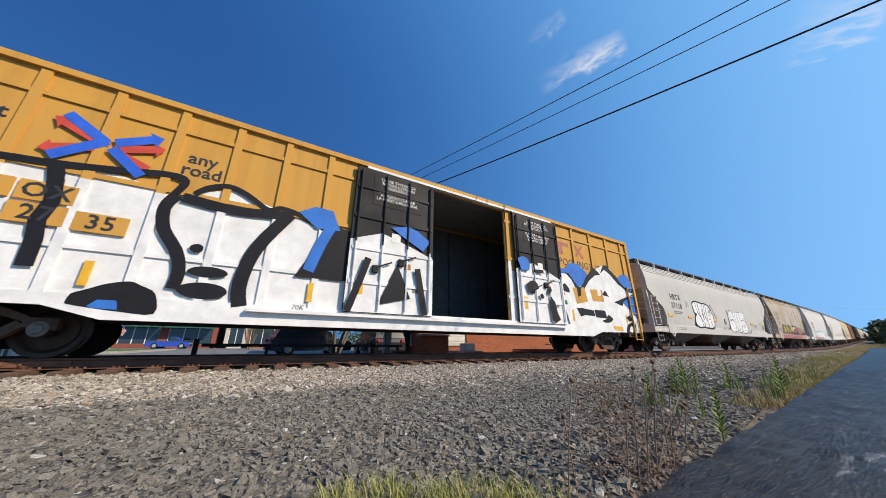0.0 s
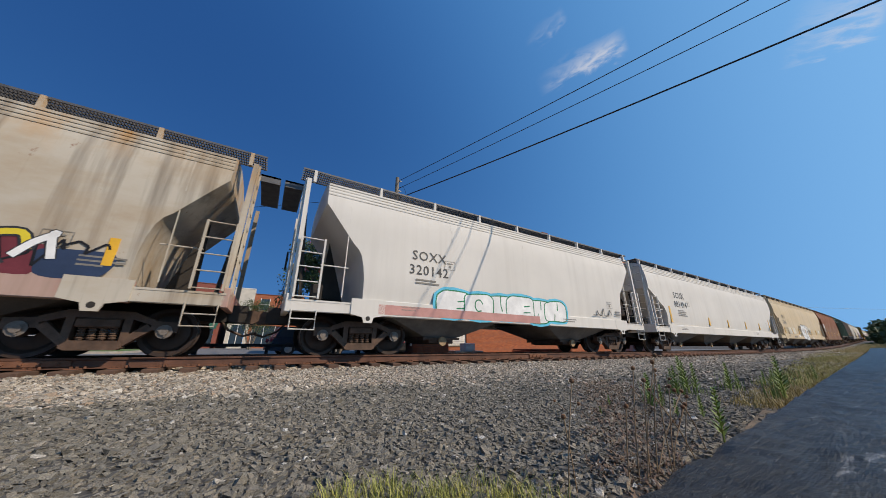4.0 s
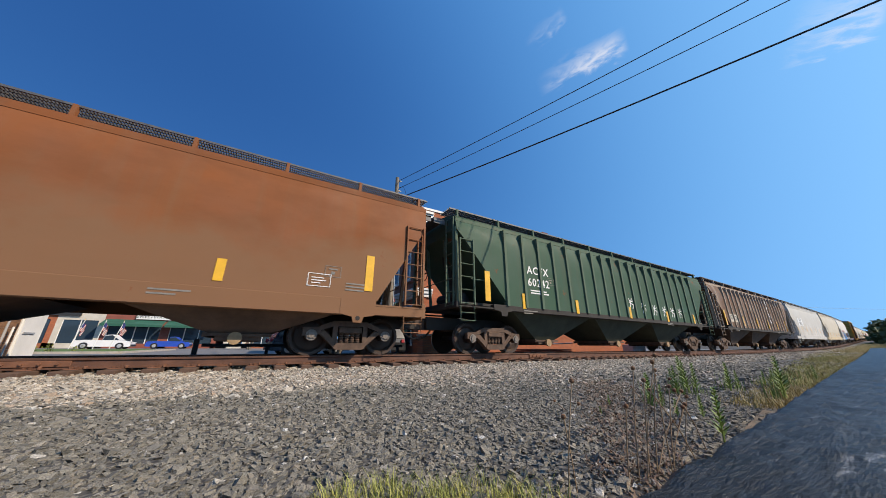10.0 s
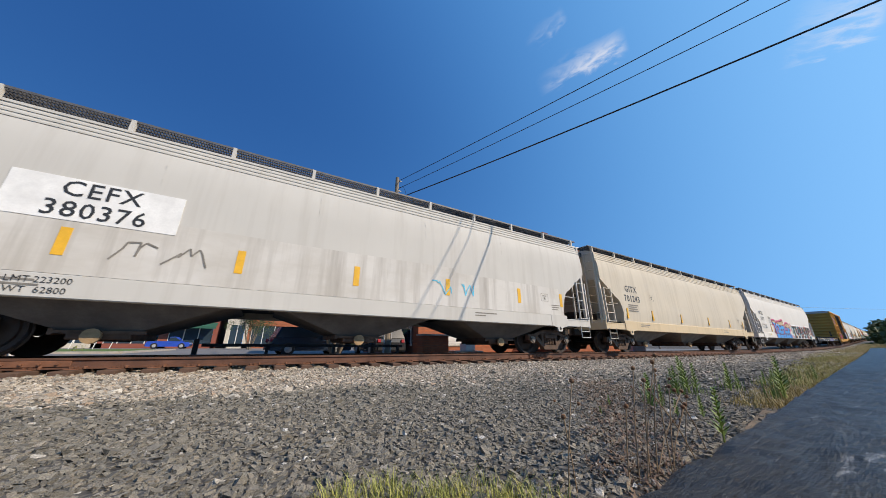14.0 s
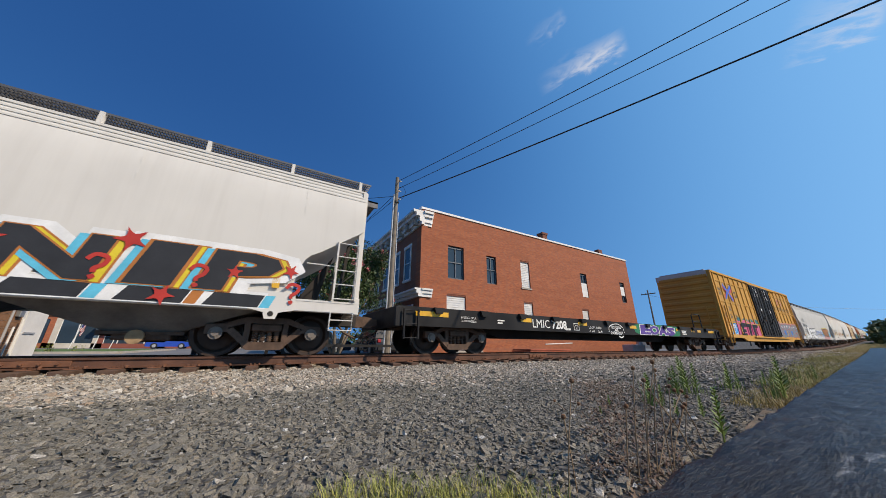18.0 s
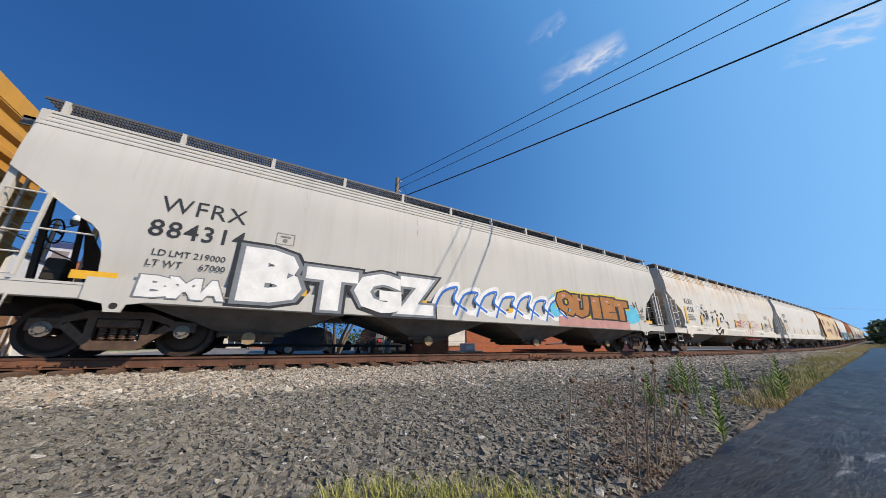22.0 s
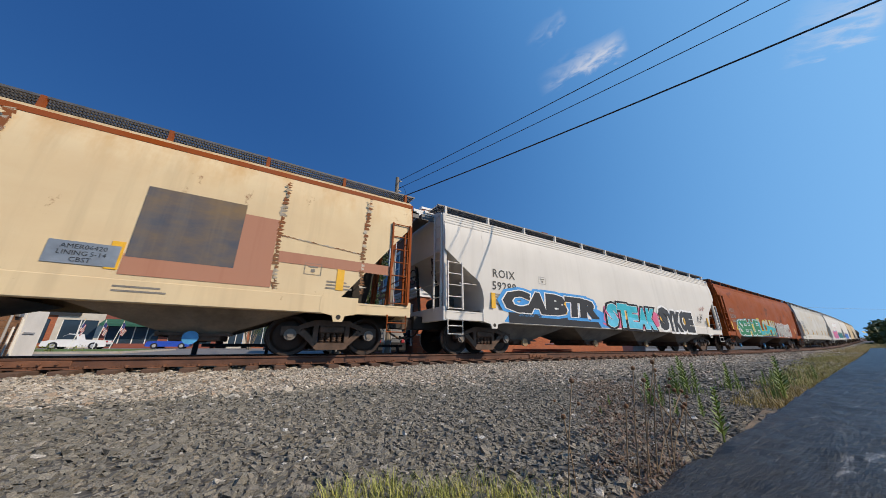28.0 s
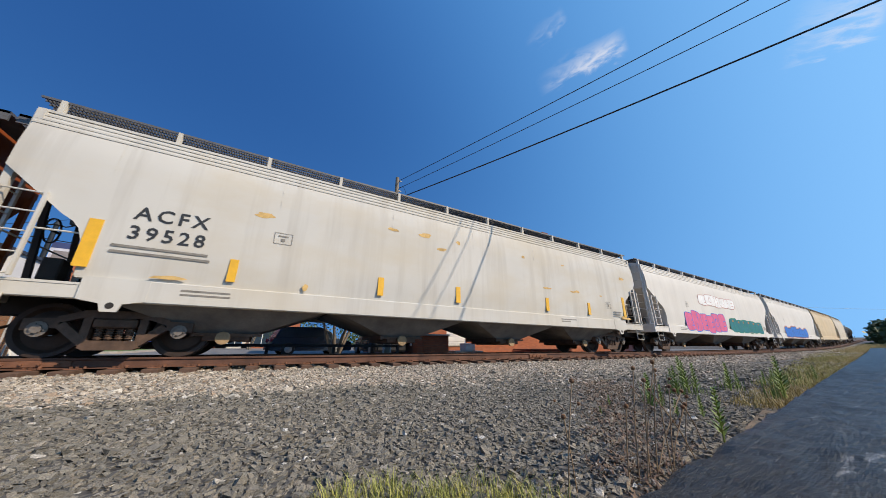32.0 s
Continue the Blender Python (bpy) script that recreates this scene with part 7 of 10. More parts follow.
for q, line in enumerate((0.75, 0.85, 0.8, 0.9)):
    part("small_lettering", Shape().box(6.2, 6.2 + line, -1.6035, -1.59, 2.52 - q * 0.09, 2.555 - q * 0.09), M["faint_ink"], c)
reflectors(c, [-7.85, 7.45], 0.85, 0.2, 1.48, -1.606)
reflectors(c, [-5.95, -3.57, -0.49, 2.34, 5.21], 0.46, 0.22, 1.48, -1.62)

c, h = smooth_car(16, "white covered hopper car with a yellow spot", "white", bays=4)
name_block(c, "ROIX", "59950", -7.9, 2.58, 0.44, fine=0)
for q, line in enumerate(("LD LMT 220700", "LT WT     65300", "CU FT       5851")):
    write(c, line, -7.95, 2.02 - q * 0.2, 0.17, M["ink"])
flat(c, "sprayed_spot", [[(0.1 + 0.26 * math.cos(a * 0.524), 2.8 + 0.25 * math.sin(a * 0.524)) for a in range(12)]], M["reflector"], -1.602)
reflectors(c, [-8.85], 0.9, 0.17, 1.45)
reflectors(c, [-5.4, -2.2, 1.0, 4.4, 7.8])

c, h = smooth_car(17, "cream covered hopper car with rust and grey patches", "patchy", kind="trough", bays=3, cap="cap_blue", trim=M["orange_rust"])
flat(c, "primer_patch", [rect(-1.9, 0.1, 2.75, 3.1), rect(-1.95, 0.1, 1.6, 2.0), rect(3.6, 5.9, 1.38, 1.75), rect(5.2, 5.85, 1.75, 2.9), rect(-5.0, -2.0, 1.9, 2.25), rect(5.95, 8.6, 1.95, 2.2), rect(-6.8, -5.2, 2.7, 3.2)], shared("primer", lambda: paint("salmon_primer", (0.42, 0.20, 0.13), dirt=(0.30, 0.12, 0.08), grime=0.6, seed=32)), -1.601)
flat(c, "grey_patch", [rect(-1.9, -0.3, 3.05, 3.3), rect(-1.9, -0.3, 2.0, 2.3), rect(3.62, 5.2, 1.7, 3.1), rect(-6.8, -5.6, 3.1, 3.4)], shared("slate", lambda: paint("slate_patch", (0.075, 0.085, 0.11), dirt=(0.22, 0.19, 0.16), grime=0.6, seed=31, stain=(0.27, 0.17, 0.07))), -1.603)
seam_rng = random.Random(171)
for pts in ([(1.67, 4.0), (1.66, 3.38), (1.72, 2.5), (1.63, 1.82), (1.17, 1.5), (0.6, 1.42)], [(1.63, 1.82), (1.7, 1.3), (1.8, 1.0)], [(-4.2, 1.3), (-4.0, 2.2), (-4.3, 3.0), (-3.9, 3.9)], [(-2.95, 2.95), (-2.7, 2.47), (-2.4, 2.35)], [(6.0, 1.36), (5.9, 2.56), (5.93, 3.9)], [(7.85, 1.4), (7.8, 2.6), (7.9, 4.0)], [(5.9, 2.56), (7.8, 2.4)], [(-1.9, 1.6), (-1.78, 2.35), (-2.0, 2.4)]):
    seam = None
    for (ax, az), (bx, bz) in zip(curve(pts, 16), curve(pts, 16)[1:]):
        q = seam_rng.uniform(0.03, 0.09)
        blot = [(ax - q + seam_rng.uniform(-0.03, 0.03), az), (bx - q * seam_rng.uniform(0.4, 1.2), bz), (bx + q * seam_rng.uniform(0.3, 1.1), bz - 0.03), (ax + q * seam_rng.uniform(0.2, 1.0), az + 0.02)]
        seam = (lambda ob, first: first or ob)(flat(seam or c, "rusty_seam" if seam is None else "rust_blot", [blot], M["rust"] if seam_rng.random() < 0.7 else M["grey_brown"], -1.6022), seam)
part("sign_plate", Shape().box(2.7, 3.55, -1.606, -1.59, 1.48, 1.86), M["galvanised"], c)
for q, word in enumerate(("AMER06420", "LINING 5-14", "CBST")):
    write(c, word, 3.12, 1.77 - q * 0.11, 0.11, M["ink"], -1.611)
reflectors(c, [-7.4, -4.6, -0.1, 3.5, 7.3], 0.5, 0.17, 1.45)

c, h = smooth_car(18, "white covered hopper car with black and turquoise sprayed words", "white", bays=4)
name_block(c, "ROIX", "59288", -7.5, 2.25, 0.38)
flat(c, "sprayed_cloud", [[(-7.6, 0.96), (-1.6, 0.96), (-2.1, 1.5), (-3.2, 1.85), (-4.5, 1.85), (-5.6, 1.95), (-6.6, 1.8), (-7.2, 1.4)]], M["g_azure"], -1.6055)
flat(c, "sprayed_band", [[(-7.4, 0.94), (-2.5, 0.94), (-2.75, 1.27), (-7.4, 1.27)]], M["g_dark"], -1.6066)
burner(c, "CABTR", -7.5, -2.6, 1.28, 2.02, "g_dark", "g_white", "g_azure", "", seed=9, y=-1.6062, fat=0.07, edge=0.035, wide=0.13, overlap=1.2, lean=0.12)
flat(c, "sprayed_cloud", [blob(random.Random(182), -2.4, 2.3, 1.0, 1.95, 20, 0.16, 0.5)], M["g_pink"], -1.6062)
burner(c, "STEAK", -2.0, 1.95, 1.0, 1.98, "g_turquoise", "g_white", "g_black", "g_cyan", seed=10, y=-1.6085, fat=0.075, edge=0.015, wide=0.09, overlap=1.05, lean=0.06)
burner(c, "SYKOE", 2.45, 5.95, 1.0, 2.05, "g_charcoal", "g_black", "g_white", seed=13, y=-1.6062, fat=0.07, edge=0.012, wide=0.09, overlap=1.2, wave=0.12)
scrawl(c, 6.7, 7.4, 1.5, 1.9, M["ink"], 184)
scrawl(c, 7.2, 7.9, 2.2, 2.5, M["g_rose"], 185, width=0.03)
reflectors(c, [-8.0, -4.6, -0.6, 2.5, 5.0, 8.0], 0.48, 0.16, 1.35, -1.612)

c, h = smooth_car(19, "orange-brown covered hopper car with green, blue and white sprayed shapes", "orange_rust", kind="trough", bays=3, cap="cap_blue", deep=1.05)
name_block(c, "ROIX", "58080", -8.05, 2.35, 0.36, "faint_ink", 2)
flat(c, "sprayed_cloud", [blob(random.Random(194), -7.9, -3.0, 0.98, 1.85, 24, 0.2, 0.6)], M["g_yellow"], -1.604)
burner(c, "SEHUE", -7.6, -3.1, 0.98, 1.95, "g_green", "g_white", "g_teal", "", seed=11, y=-1.606, fat=0.04, edge=0.03, wide=0.07, overlap=1.2, lean=-0.15, wave=0.16, glint="g_cyan")
flat(c, "sprayed_band", [rect(-3.3, 1.55, 0.94, 1.28)], M["g_navy"], -1.6065)
burner(c, "LOHW", -3.1, 1.4, 1.08, 2.2, "g_pale", "g_yellow", "", "g_aqua", seed=12, y=-1.6062, fat=0.05, edge=0.035, overlap=1.1, wave=0.03, split=0.6)
burner(c, "MARIC", 1.95, 6.1, 1.08, 2.0, "g_pale", "g_dark", "g_white", "g_aqua", seed=14, y=-1.606, fat=0.05, edge=0.03, wide=0.075, overlap=1.12, wave=0.1, split=0.3, glint="g_white")
write(c, "HA! HA!", 1.75, 1.3, 0.16, M["g_white"], -1.612)
reflectors(c, [-8.72, -4.2, -0.9, 4.3, 7.9], 0.45, 0.16, 1.35, -1.6)

M["dull_white"] = paint("paint_dull_white", (0.56, 0.545, 0.50), grime=0.3, seed=21, stain=(0.52, 0.47, 0.38))
c, h = smooth_car(20, "white covered hopper car with rust marks", "dull_white", bays=4, deep=1.2)
mark_rng = random.Random(202)
for k in range(16):
    x, z = mark_rng.uniform(-8.0, 8.5), mark_rng.choice((3.1, 2.9, 1.35, 2.2, 3.2))
    flat(c, "rust_mark", [blob(mark_rng, x, x + mark_rng.uniform(0.1, 0.5), z, z + mark_rng.uniform(0.04, 0.16), 22, 0.6, 0.9)], M["rust_mark"], -1.5955)
write(c, "ACFX", -7.15, 2.52, 0.36, M["ink"], bold=0.006, spacing=1.3)
write(c, "39528", -7.15, 2.14, 0.36, M["ink"], bold=0.006, spacing=1.3)
bars(c, -7.85, 1.86, [1.35, 1.4], M["faint_ink"], height=0.045, pitch=0.11)
reflectors(c, [-6.05, -2.95, -0.6, 3.2, 5.6], 0.46, 0.15)
reflectors(c, [-8.12, 8.1], 0.85, 0.18, 1.45)

c, h = smooth_car(21, "white covered hopper car with pink and teal sprayed shapes", "white", bays=3)
sprayed_piece(c, -5.9, -0.4, 1.05, 2.1, 6, "g_pink", "g_blue", "", 211)
sprayed_piece(c, 0.6, 6.8, 1.1, 2.0, 6, "g_teal", "g_green", "", 212, "g_orange")
sprayed_piece(c, -3.5, 2.0, 2.6, 3.3, 5, "g_white", "g_rose", "", 213)
c, h = smooth_car(22, "white covered hopper car with blue sprayed shapes", "white", bays=3)
sprayed_piece(c, -6.0, 3.0, 1.05, 1.9, 8, "g_blue", "g_navy", "g_rose", 221)
c, h = smooth_car(23, "tan covered hopper car", "tan", bays=3)
c, h = smooth_car(24, "pale tan covered hopper car", "tan_pale", bays=3)
for i in (25, 26):
    TRAIN.append(tankcar("tank_car", "dark weathered tank car", JOINTS[i], JOINTS[i + 1], M["black"]))


# ---- the ledge beside the camera ----
def ledge_material():
    m, n, l, b = material("dark_weathered_slab", 0.5)
    v = coords(n, l)
    big, fine = grain(n, l, coords(n, l, (1.0, 2.6, 1.0), 3), 9.0, 8.0, 0.72), grain(n, l, coords(n, l, (1, 2.2, 1), 1), 26.0, 6.0, 0.75)
    tone = blend(n, l, ramp(n, l, big, 0.35, 0.7), (0.005, 0.006, 0.008), (0.020, 0.024, 0.031))
    scuffs = grain(n, l, coords(n, l, (2.5, 9.0, 1.0), 5), 2.2, 7.0, 0.75)
    tone = blend(n, l, ramp(n, l, scuffs, 0.58, 0.66, 0.0, 0.8), tone, (0.30, 0.30, 0.30))
    pits = grain(n, l, coords(n, l, (1.0, 4.5, 1.0), 8), 9.0, 8.0, 0.7)
    tone = blend(n, l, ramp(n, l, pits, 0.42, 0.48, 0.9, 0.0), tone, (0.004, 0.004, 0.005))
    l.new(tone, b.inputs["Base Color"])
    l.new(ramp(n, l, big, 0.3, 0.7, 0.3, 0.5), b.inputs["Roughness"])
    b.inputs["Specular IOR Level"].default_value = 0.17
    ripple = grain(n, l, coords(n, l, (22.0, 60.0, 10.0), 6), 1.0, 6.0, 0.66)
    both = n.new("ShaderNodeMath")
    both.operation = "MULTIPLY_ADD"
    l.new(fine, both.inputs[0])
    both.inputs[1].default_value = 0.35
    l.new(ripple, both.inputs[2])
    bump(n, l, b, both.outputs[0], 1.0, 0.013)
    return m


M["ledge"] = ledge_material()
ledge = Shape()
xs = [-1.5, -0.9, -0.5] + [-0.2 + 0.025 * k for k in range(150)] + [3.6 + 0.1 * k for k in range(24)] + [6.1 + 0.5 * k for k in range(38)] + [25.5 + 4 * k for k in range(6)]
inward = [0.004, 0.012, 0.03] + [0.05 + 0.02 * k for k in range(46)] + [1.1, 1.6, 2.4, 4.2]
width = len(inward) + 1
cross = []
for x in xs:
    wob = 0.004 * noise.noise((x * 9, 0, 5)) + 0.002 * noise.noise((x * 40, 0, 8))
    e, base = 0.19 + 0.085 * x + wob, 0.09 + rise(x)
    cross.append((x, e + 0.004, LOW - 0.05 + rise(x)))
    for d in inward:
        rough = 0.006 * noise.noise((x * 11, d * 24, 1)) + 0.006 * abs(noise.noise((x * 26, d * 60, 2))) + 0.003 * noise.noise((x * 60, d * 110, 3))
        cross.append((x, e - d, base + (rough if d < 1.0 and x < 6 else 0.0) - (0.005 if d < 0.01 else 0.0)))
ledge.add(cross, [(i * width + j, (i + 1) * width + j, (i + 1) * width + j + 1, i * width + j + 1) for i in range(len(xs) - 1) for j in range(width - 1)])
solo("ledge", ledge, M["ledge"], kind="structure", smooth=True)

# ---- windows ----
M["glass"] = plain("dark_window_glass", (0.03, 0.05, 0.07), 0.08, 0.0, 0.2, 0.6, 0.0)
M["sash"] = plain("slate_sash_paint", (0.09, 0.11, 0.13), 0.5)
M["trim_white"] = plain("white_trim", (0.72, 0.71, 0.68), 0.6, 0.0, 0.12, 2.0)
M["stone"] = plain("pale_stone", (0.42, 0.38, 0.33), 0.85, 0.0, 0.25, 3.0, 0.3)


def arch(x0, x1, z0, z1, lift, steps=6):
    top = [(x0 + (x1 - x0) * k / steps, z1 - lift + lift * math.sin(math.pi * k / steps)) for k in range(steps + 1)]
    return [(x0, z0), (x1, z0)] + top[::-1]


def sash_window(parent, x0, x1, z0, z1, y, frame_mat, lift=0.14):
    """An arched two-light window set into a wall that faces -y."""
    w = part("window", Shape().slab(arch(x0, x1, z0, z1, lift), y + 0.06, y + 0.09), M["glass"], parent, "tall arched sash window")
    outer = Shape()
    for a, b, c, d in ((x0, x0 + 0.07, z0, z1 - lift * 0.6), (x1 - 0.07, x1, z0, z1 - lift * 0.6), (x0, x1, z0, z0 + 0.08), (x0, x1, z1 - lift - 0.02, z1 - lift + 0.06), (x0, x1, (z0 + z1) / 2 - 0.03, (z0 + z1) / 2 + 0.03), ((x0 + x1) / 2 - 0.025, (x0 + x1) / 2 + 0.025, z0, z1 - lift)):
        outer.box(a, b, y + 0.0, y + 0.07, c, d)
    part("frame", outer, frame_mat, w)
    part("sill", Shape().box(x0 - 0.08, x1 + 0.08, y - 0.08, y + 0.08, z0 - 0.12, z0, 0.01), M["stone"], w)
    top = arch(x0 - 0.06, x1 + 0.06, z1 - lift - 0.05, z1 + 0.2, lift)
    inner = arch(x0, x1, z1 - lift - 0.05, z1 + 0.02, lift)
    hood = Shape()
    a, b = top[2:], inner[2:]
    n = len(a)
    hood.add([(x, y - 0.03, z) for x, z in a] + [(x, y - 0.03, z) for x, z in b] + [(x, y + 0.05, z) for x, z in a] + [(x, y + 0.05, z) for x, z in b],
             [(i, i + 1, n + i + 1, n + i) for i in range(n - 1)] + [(i, 2 * n + i, 2 * n + i + 1, i + 1) for i in range(n - 1)] + [(n + i, n + i + 1, 3 * n + i + 1, 3 * n + i) for i in range(n - 1)])
    part("arch", hood, M["brick_dark"], w)
    return w


def brick_material(name, a, b_, mortar, axis="x", scale=1.0, courses=0.075):
    m, n, l, b = material(name, 0.9)
    c = n.new("ShaderNodeTexCoord")
    sep, com = n.new("ShaderNodeSeparateXYZ"), n.new("ShaderNodeCombineXYZ")
    l.new(c.outputs["Object"], sep.inputs["Vector"])
    l.new(sep.outputs["X" if axis == "x" else "Y"], com.inputs["X"])
    l.new(sep.outputs["Z"], com.inputs["Y"])
    t = n.new("ShaderNodeTexBrick")
    t.inputs["Scale"].default_value, t.inputs["Brick Width"].default_value, t.inputs["Row Height"].default_value = 1.0, 0.215, courses
    t.inputs["Mortar Size"].default_value, t.inputs["Mortar Smooth"].default_value = 0.008, 0.3
    t.inputs["Color1"].default_value, t.inputs["Color2"].default_value, t.inputs["Mortar"].default_value = (*a, 1), (*b_, 1), (*mortar, 1)
    l.new(com.outputs["Vector"], t.inputs["Vector"])
    v = coords(n, l)
    stains = grain(n, l, coords(n, l, (0.35, 0.35, 2.4), 2), 1.0, 6.0, 0.6)
    tone = blend(n, l, ramp(n, l, stains, 0.45, 0.75, 0.0, 0.65), t.outputs["Color"], tuple(q * 0.5 for q in a))
    tone = blend(n, l, ramp(n, l, grain(n, l, v, 9.0), 0.4, 0.8, 0.0, 0.4), tone, tuple(min(1, q * 1.35) for q in b_))
    l.new(tone, b.inputs["Base Color"])
    bump(n, l, b, t.outputs["Fac"], -0.5, 0.006)
    return m


M["brick"] = brick_material("red_brick", (0.44, 0.13, 0.05), (0.30, 0.08, 0.036), (0.20, 0.11, 0.075))
M["brick_y"] = brick_material("red_brick_front", (0.30, 0.10, 0.055), (0.24, 0.08, 0.045), (0.20, 0.13, 0.10), "y")
M["brick_dark"] = plain("arch_brick", (0.20, 0.07, 0.042), 0.9, 0.0, 0.35, 6.0, 0.4)


# ---- corner building ----
def corner_building():
    x0, x1, y0, y1, top = 7.85, 32.3, 16.0, 27.0, 8.95
    b = thing("corner_building", "two-storey red brick corner building with white cornice and arched windows", "building")
    holes = [(9.85, 11.15, 4.45, 6.75, "sash"), (13.15, 14.05, 4.45, 6.55, "sash"), (16.55, 17.5, 4.5, 6.7, "shut"), (9.75, 11.25, 0.3, 3.42, "shut"), (16.6, 17.55, 1.5, 3.45, "shut"), (24.0, 24.9, 4.4, 6.6, "sash"), (23.6, 24.5, 1.9, 3.35, "shut"), (30.3, 31.1, 4.4, 6.45, "sash"), (29.6, 30.5, 0.9, 2.35, "shut")]
    # side wall in strips round its openings
    cuts = sorted({x0, x1} | {h[0] for h in holes} | {h[1] for h in holes})
    for a, c in zip(cuts, cuts[1:]):
        z = LOW
        for h in sorted((h for h in holes if h[0] < (a + c) / 2 < h[1]), key=lambda q: q[2]):
            part("side_wall", Shape().box(a, c, y0, y0 + 0.35, z, h[2]), M["brick"], b)
            z = h[3]
        part("side_wall", Shape().box(a, c, y0, y0 + 0.35, z, top), M["brick"], b)
    for hx0, hx1, hz0, hz1, sort in holes:
        if sort == "sash":
            sash_window(b, hx0, hx1, hz0, hz1, y0 + 0.1, M["sash"])
        else:
            w = part("boarded_window", Shape().slab(arch(hx0, hx1, hz0, hz1, 0.16), y0 + 0.10, y0 + 0.14), M["trim_white"], b, "white louvred panel in an arched opening")
            q = hz0 + 0.06
            while q < hz1 - 0.2:
                part("slat", Shape().slab([(hx0 + 0.05, q), (hx1 - 0.05, q), (hx1 - 0.05, q + 0.10), (hx0 + 0.05, q + 0.10)], y0 + 0.075, y0 + 0.10), M["trim_white"], w)
                q += 0.14
            part("sill", Shape().box(hx0 - 0.08, hx1 + 0.08, y0 - 0.06, y0 + 0.1, hz0 - 0.1, hz0), M["stone"], w)
            part("arch", Shape().slab([(hx0 - 0.08, hz1 - 0.12), (hx1 + 0.08, hz1 - 0.12), (hx1 - 0.1, hz1 + 0.22), (hx0 + 0.1, hz1 + 0.22)][:2] + arch(hx0 - 0.08, hx1 + 0.08, hz1 - 0.16, hz1 + 0.24, 0.2)[2:], y0 + 0.02, y0 + 0.09), M["brick_dark"], w)
    part("boarded_half", Shape().box(24.04, 24.86, y0 + 0.05, y0 + 0.09, 4.44, 5.7), M["trim_white"], b, "white board over the lower half of a window")
    part("boarded_half", Shape().box(30.34, 31.06, y0 + 0.05, y0 + 0.09, 5.1, 6.0), M["trim_white"], b, "white board over the middle of a window")
    # front to the street, with shop window and upper windows
    part("front_wall", Shape().box(x0, x0 + 0.35, y0 + 0.35, y1, LOW, top), M["brick_y"], b)
    part("corner_pilaster", Shape().box(x0 - 0.06, x0 + 0.4, y0 - 0.06, y0 + 0.6, LOW, top - 0.9), M["brick"], b)
    for yy in (17.6, 19.6, 21.8, 24.0):
        w = part("upper_window", Shape().box(x0 - 0.02, x0 + 0.1, yy, yy + 0.9, 4.5, 6.7), M["glass"], b)
        part("frame", Shape().box(x0 - 0.06, x0 + 0.06, yy - 0.1, yy, 4.4, 6.9).box(x0 - 0.06, x0 + 0.06, yy + 0.9, yy + 1.0, 4.4, 6.9).box(x0 - 0.08, x0 + 0.06, yy - 0.14, yy + 1.04, 6.7, 6.92).box(x0 - 0.12, x0 + 0.06, yy - 0.14, yy + 1.04, 4.3, 4.45).box(x0 - 0.05, x0 + 0.05, yy, yy + 0.9, 5.57, 5.63), M["trim_white"], w)
    shop = part("shop_window", Shape().box(x0 - 0.05, x0 + 0.1, y0 + 0.9, y1 - 0.5, 0.3, 2.6), M["glass"], b, "wide shop window with blue boards")
    for q in range(7):
        part("mullion", Shape().box(x0 - 0.09, x0 + 0.05, y0 + 0.9 + q * 1.55, y0 + 1.0 + q * 1.55, 0.2, 2.7), M["trim_white"], shop)
    part("sign_board", Shape().box(x0 - 0.10, x0, y0 + 1.0, y0 + 4.6, 1.6, 2.7), plain("dull_blue_board", (0.10, 0.19, 0.28), 0.6), b)
    for z0, z1, d in ((3.05, 3.25, 0.22), (3.25, 3.45, 0.34), (3.45, 3.56, 0.46)):
        part("belt_cornice", Shape().box(x0 - d, x0 + 0.05, y0 - 0.2, y1, z0, z1).box(x0, x0 + 0.75, y0 - d * 0.6, y0 - 0.02, z0, z1), M["trim_white"], b)
    for z0, z1, d in ((7.75, 7.95, 0.15), (7.95, 8.3, 0.3), (8.3, 8.55, 0.55), (8.55, 8.7, 0.75)):
        part("cornice", Shape().box(x0 - d, x0 + 0.05, y0 - 0.25, y1, z0, z1).box(x0, x0 + 0.7, y0 - d * 0.5, y0 - 0.02, z0, z1), M["trim_white"], b)
    for q in range(9):
        part("bracket", Shape().box(x0 - 0.5, x0 - 0.1, y0 + 0.2 + q * 1.25, y0 + 0.42 + q * 1.25, 7.8, 8.3), M["stone"], b)
    part("coping", Shape().box(x0 - 0.1, x1 + 0.05, y0 - 0.07, y0 + 0.42, top, top + 0.14), M["trim_white"], b)
    part("roof", Shape().box(x0 + 0.35, x1, y0 + 0.35, y1, top - 0.9, top - 0.7), M["asphalt"], b)
    part("rear_wall", Shape().box(x1 - 0.35, x1, y0 + 0.35, y1, LOW, top - 0.2), M["brick_y"], b)
    part("chimney", Shape().box(27.7, 28.3, y0 + 0.05, y0 + 0.5, top, top + 0.6), M["brick_dark"], b)
    part("chimney", Shape().box(19.6, 20.15, y0 + 0.05, y0 + 0.6, top, top + 0.75).box(19.54, 20.21, y0, y0 + 0.66, top + 0.6, top + 0.78), M["brick_dark"], b)


corner_building()

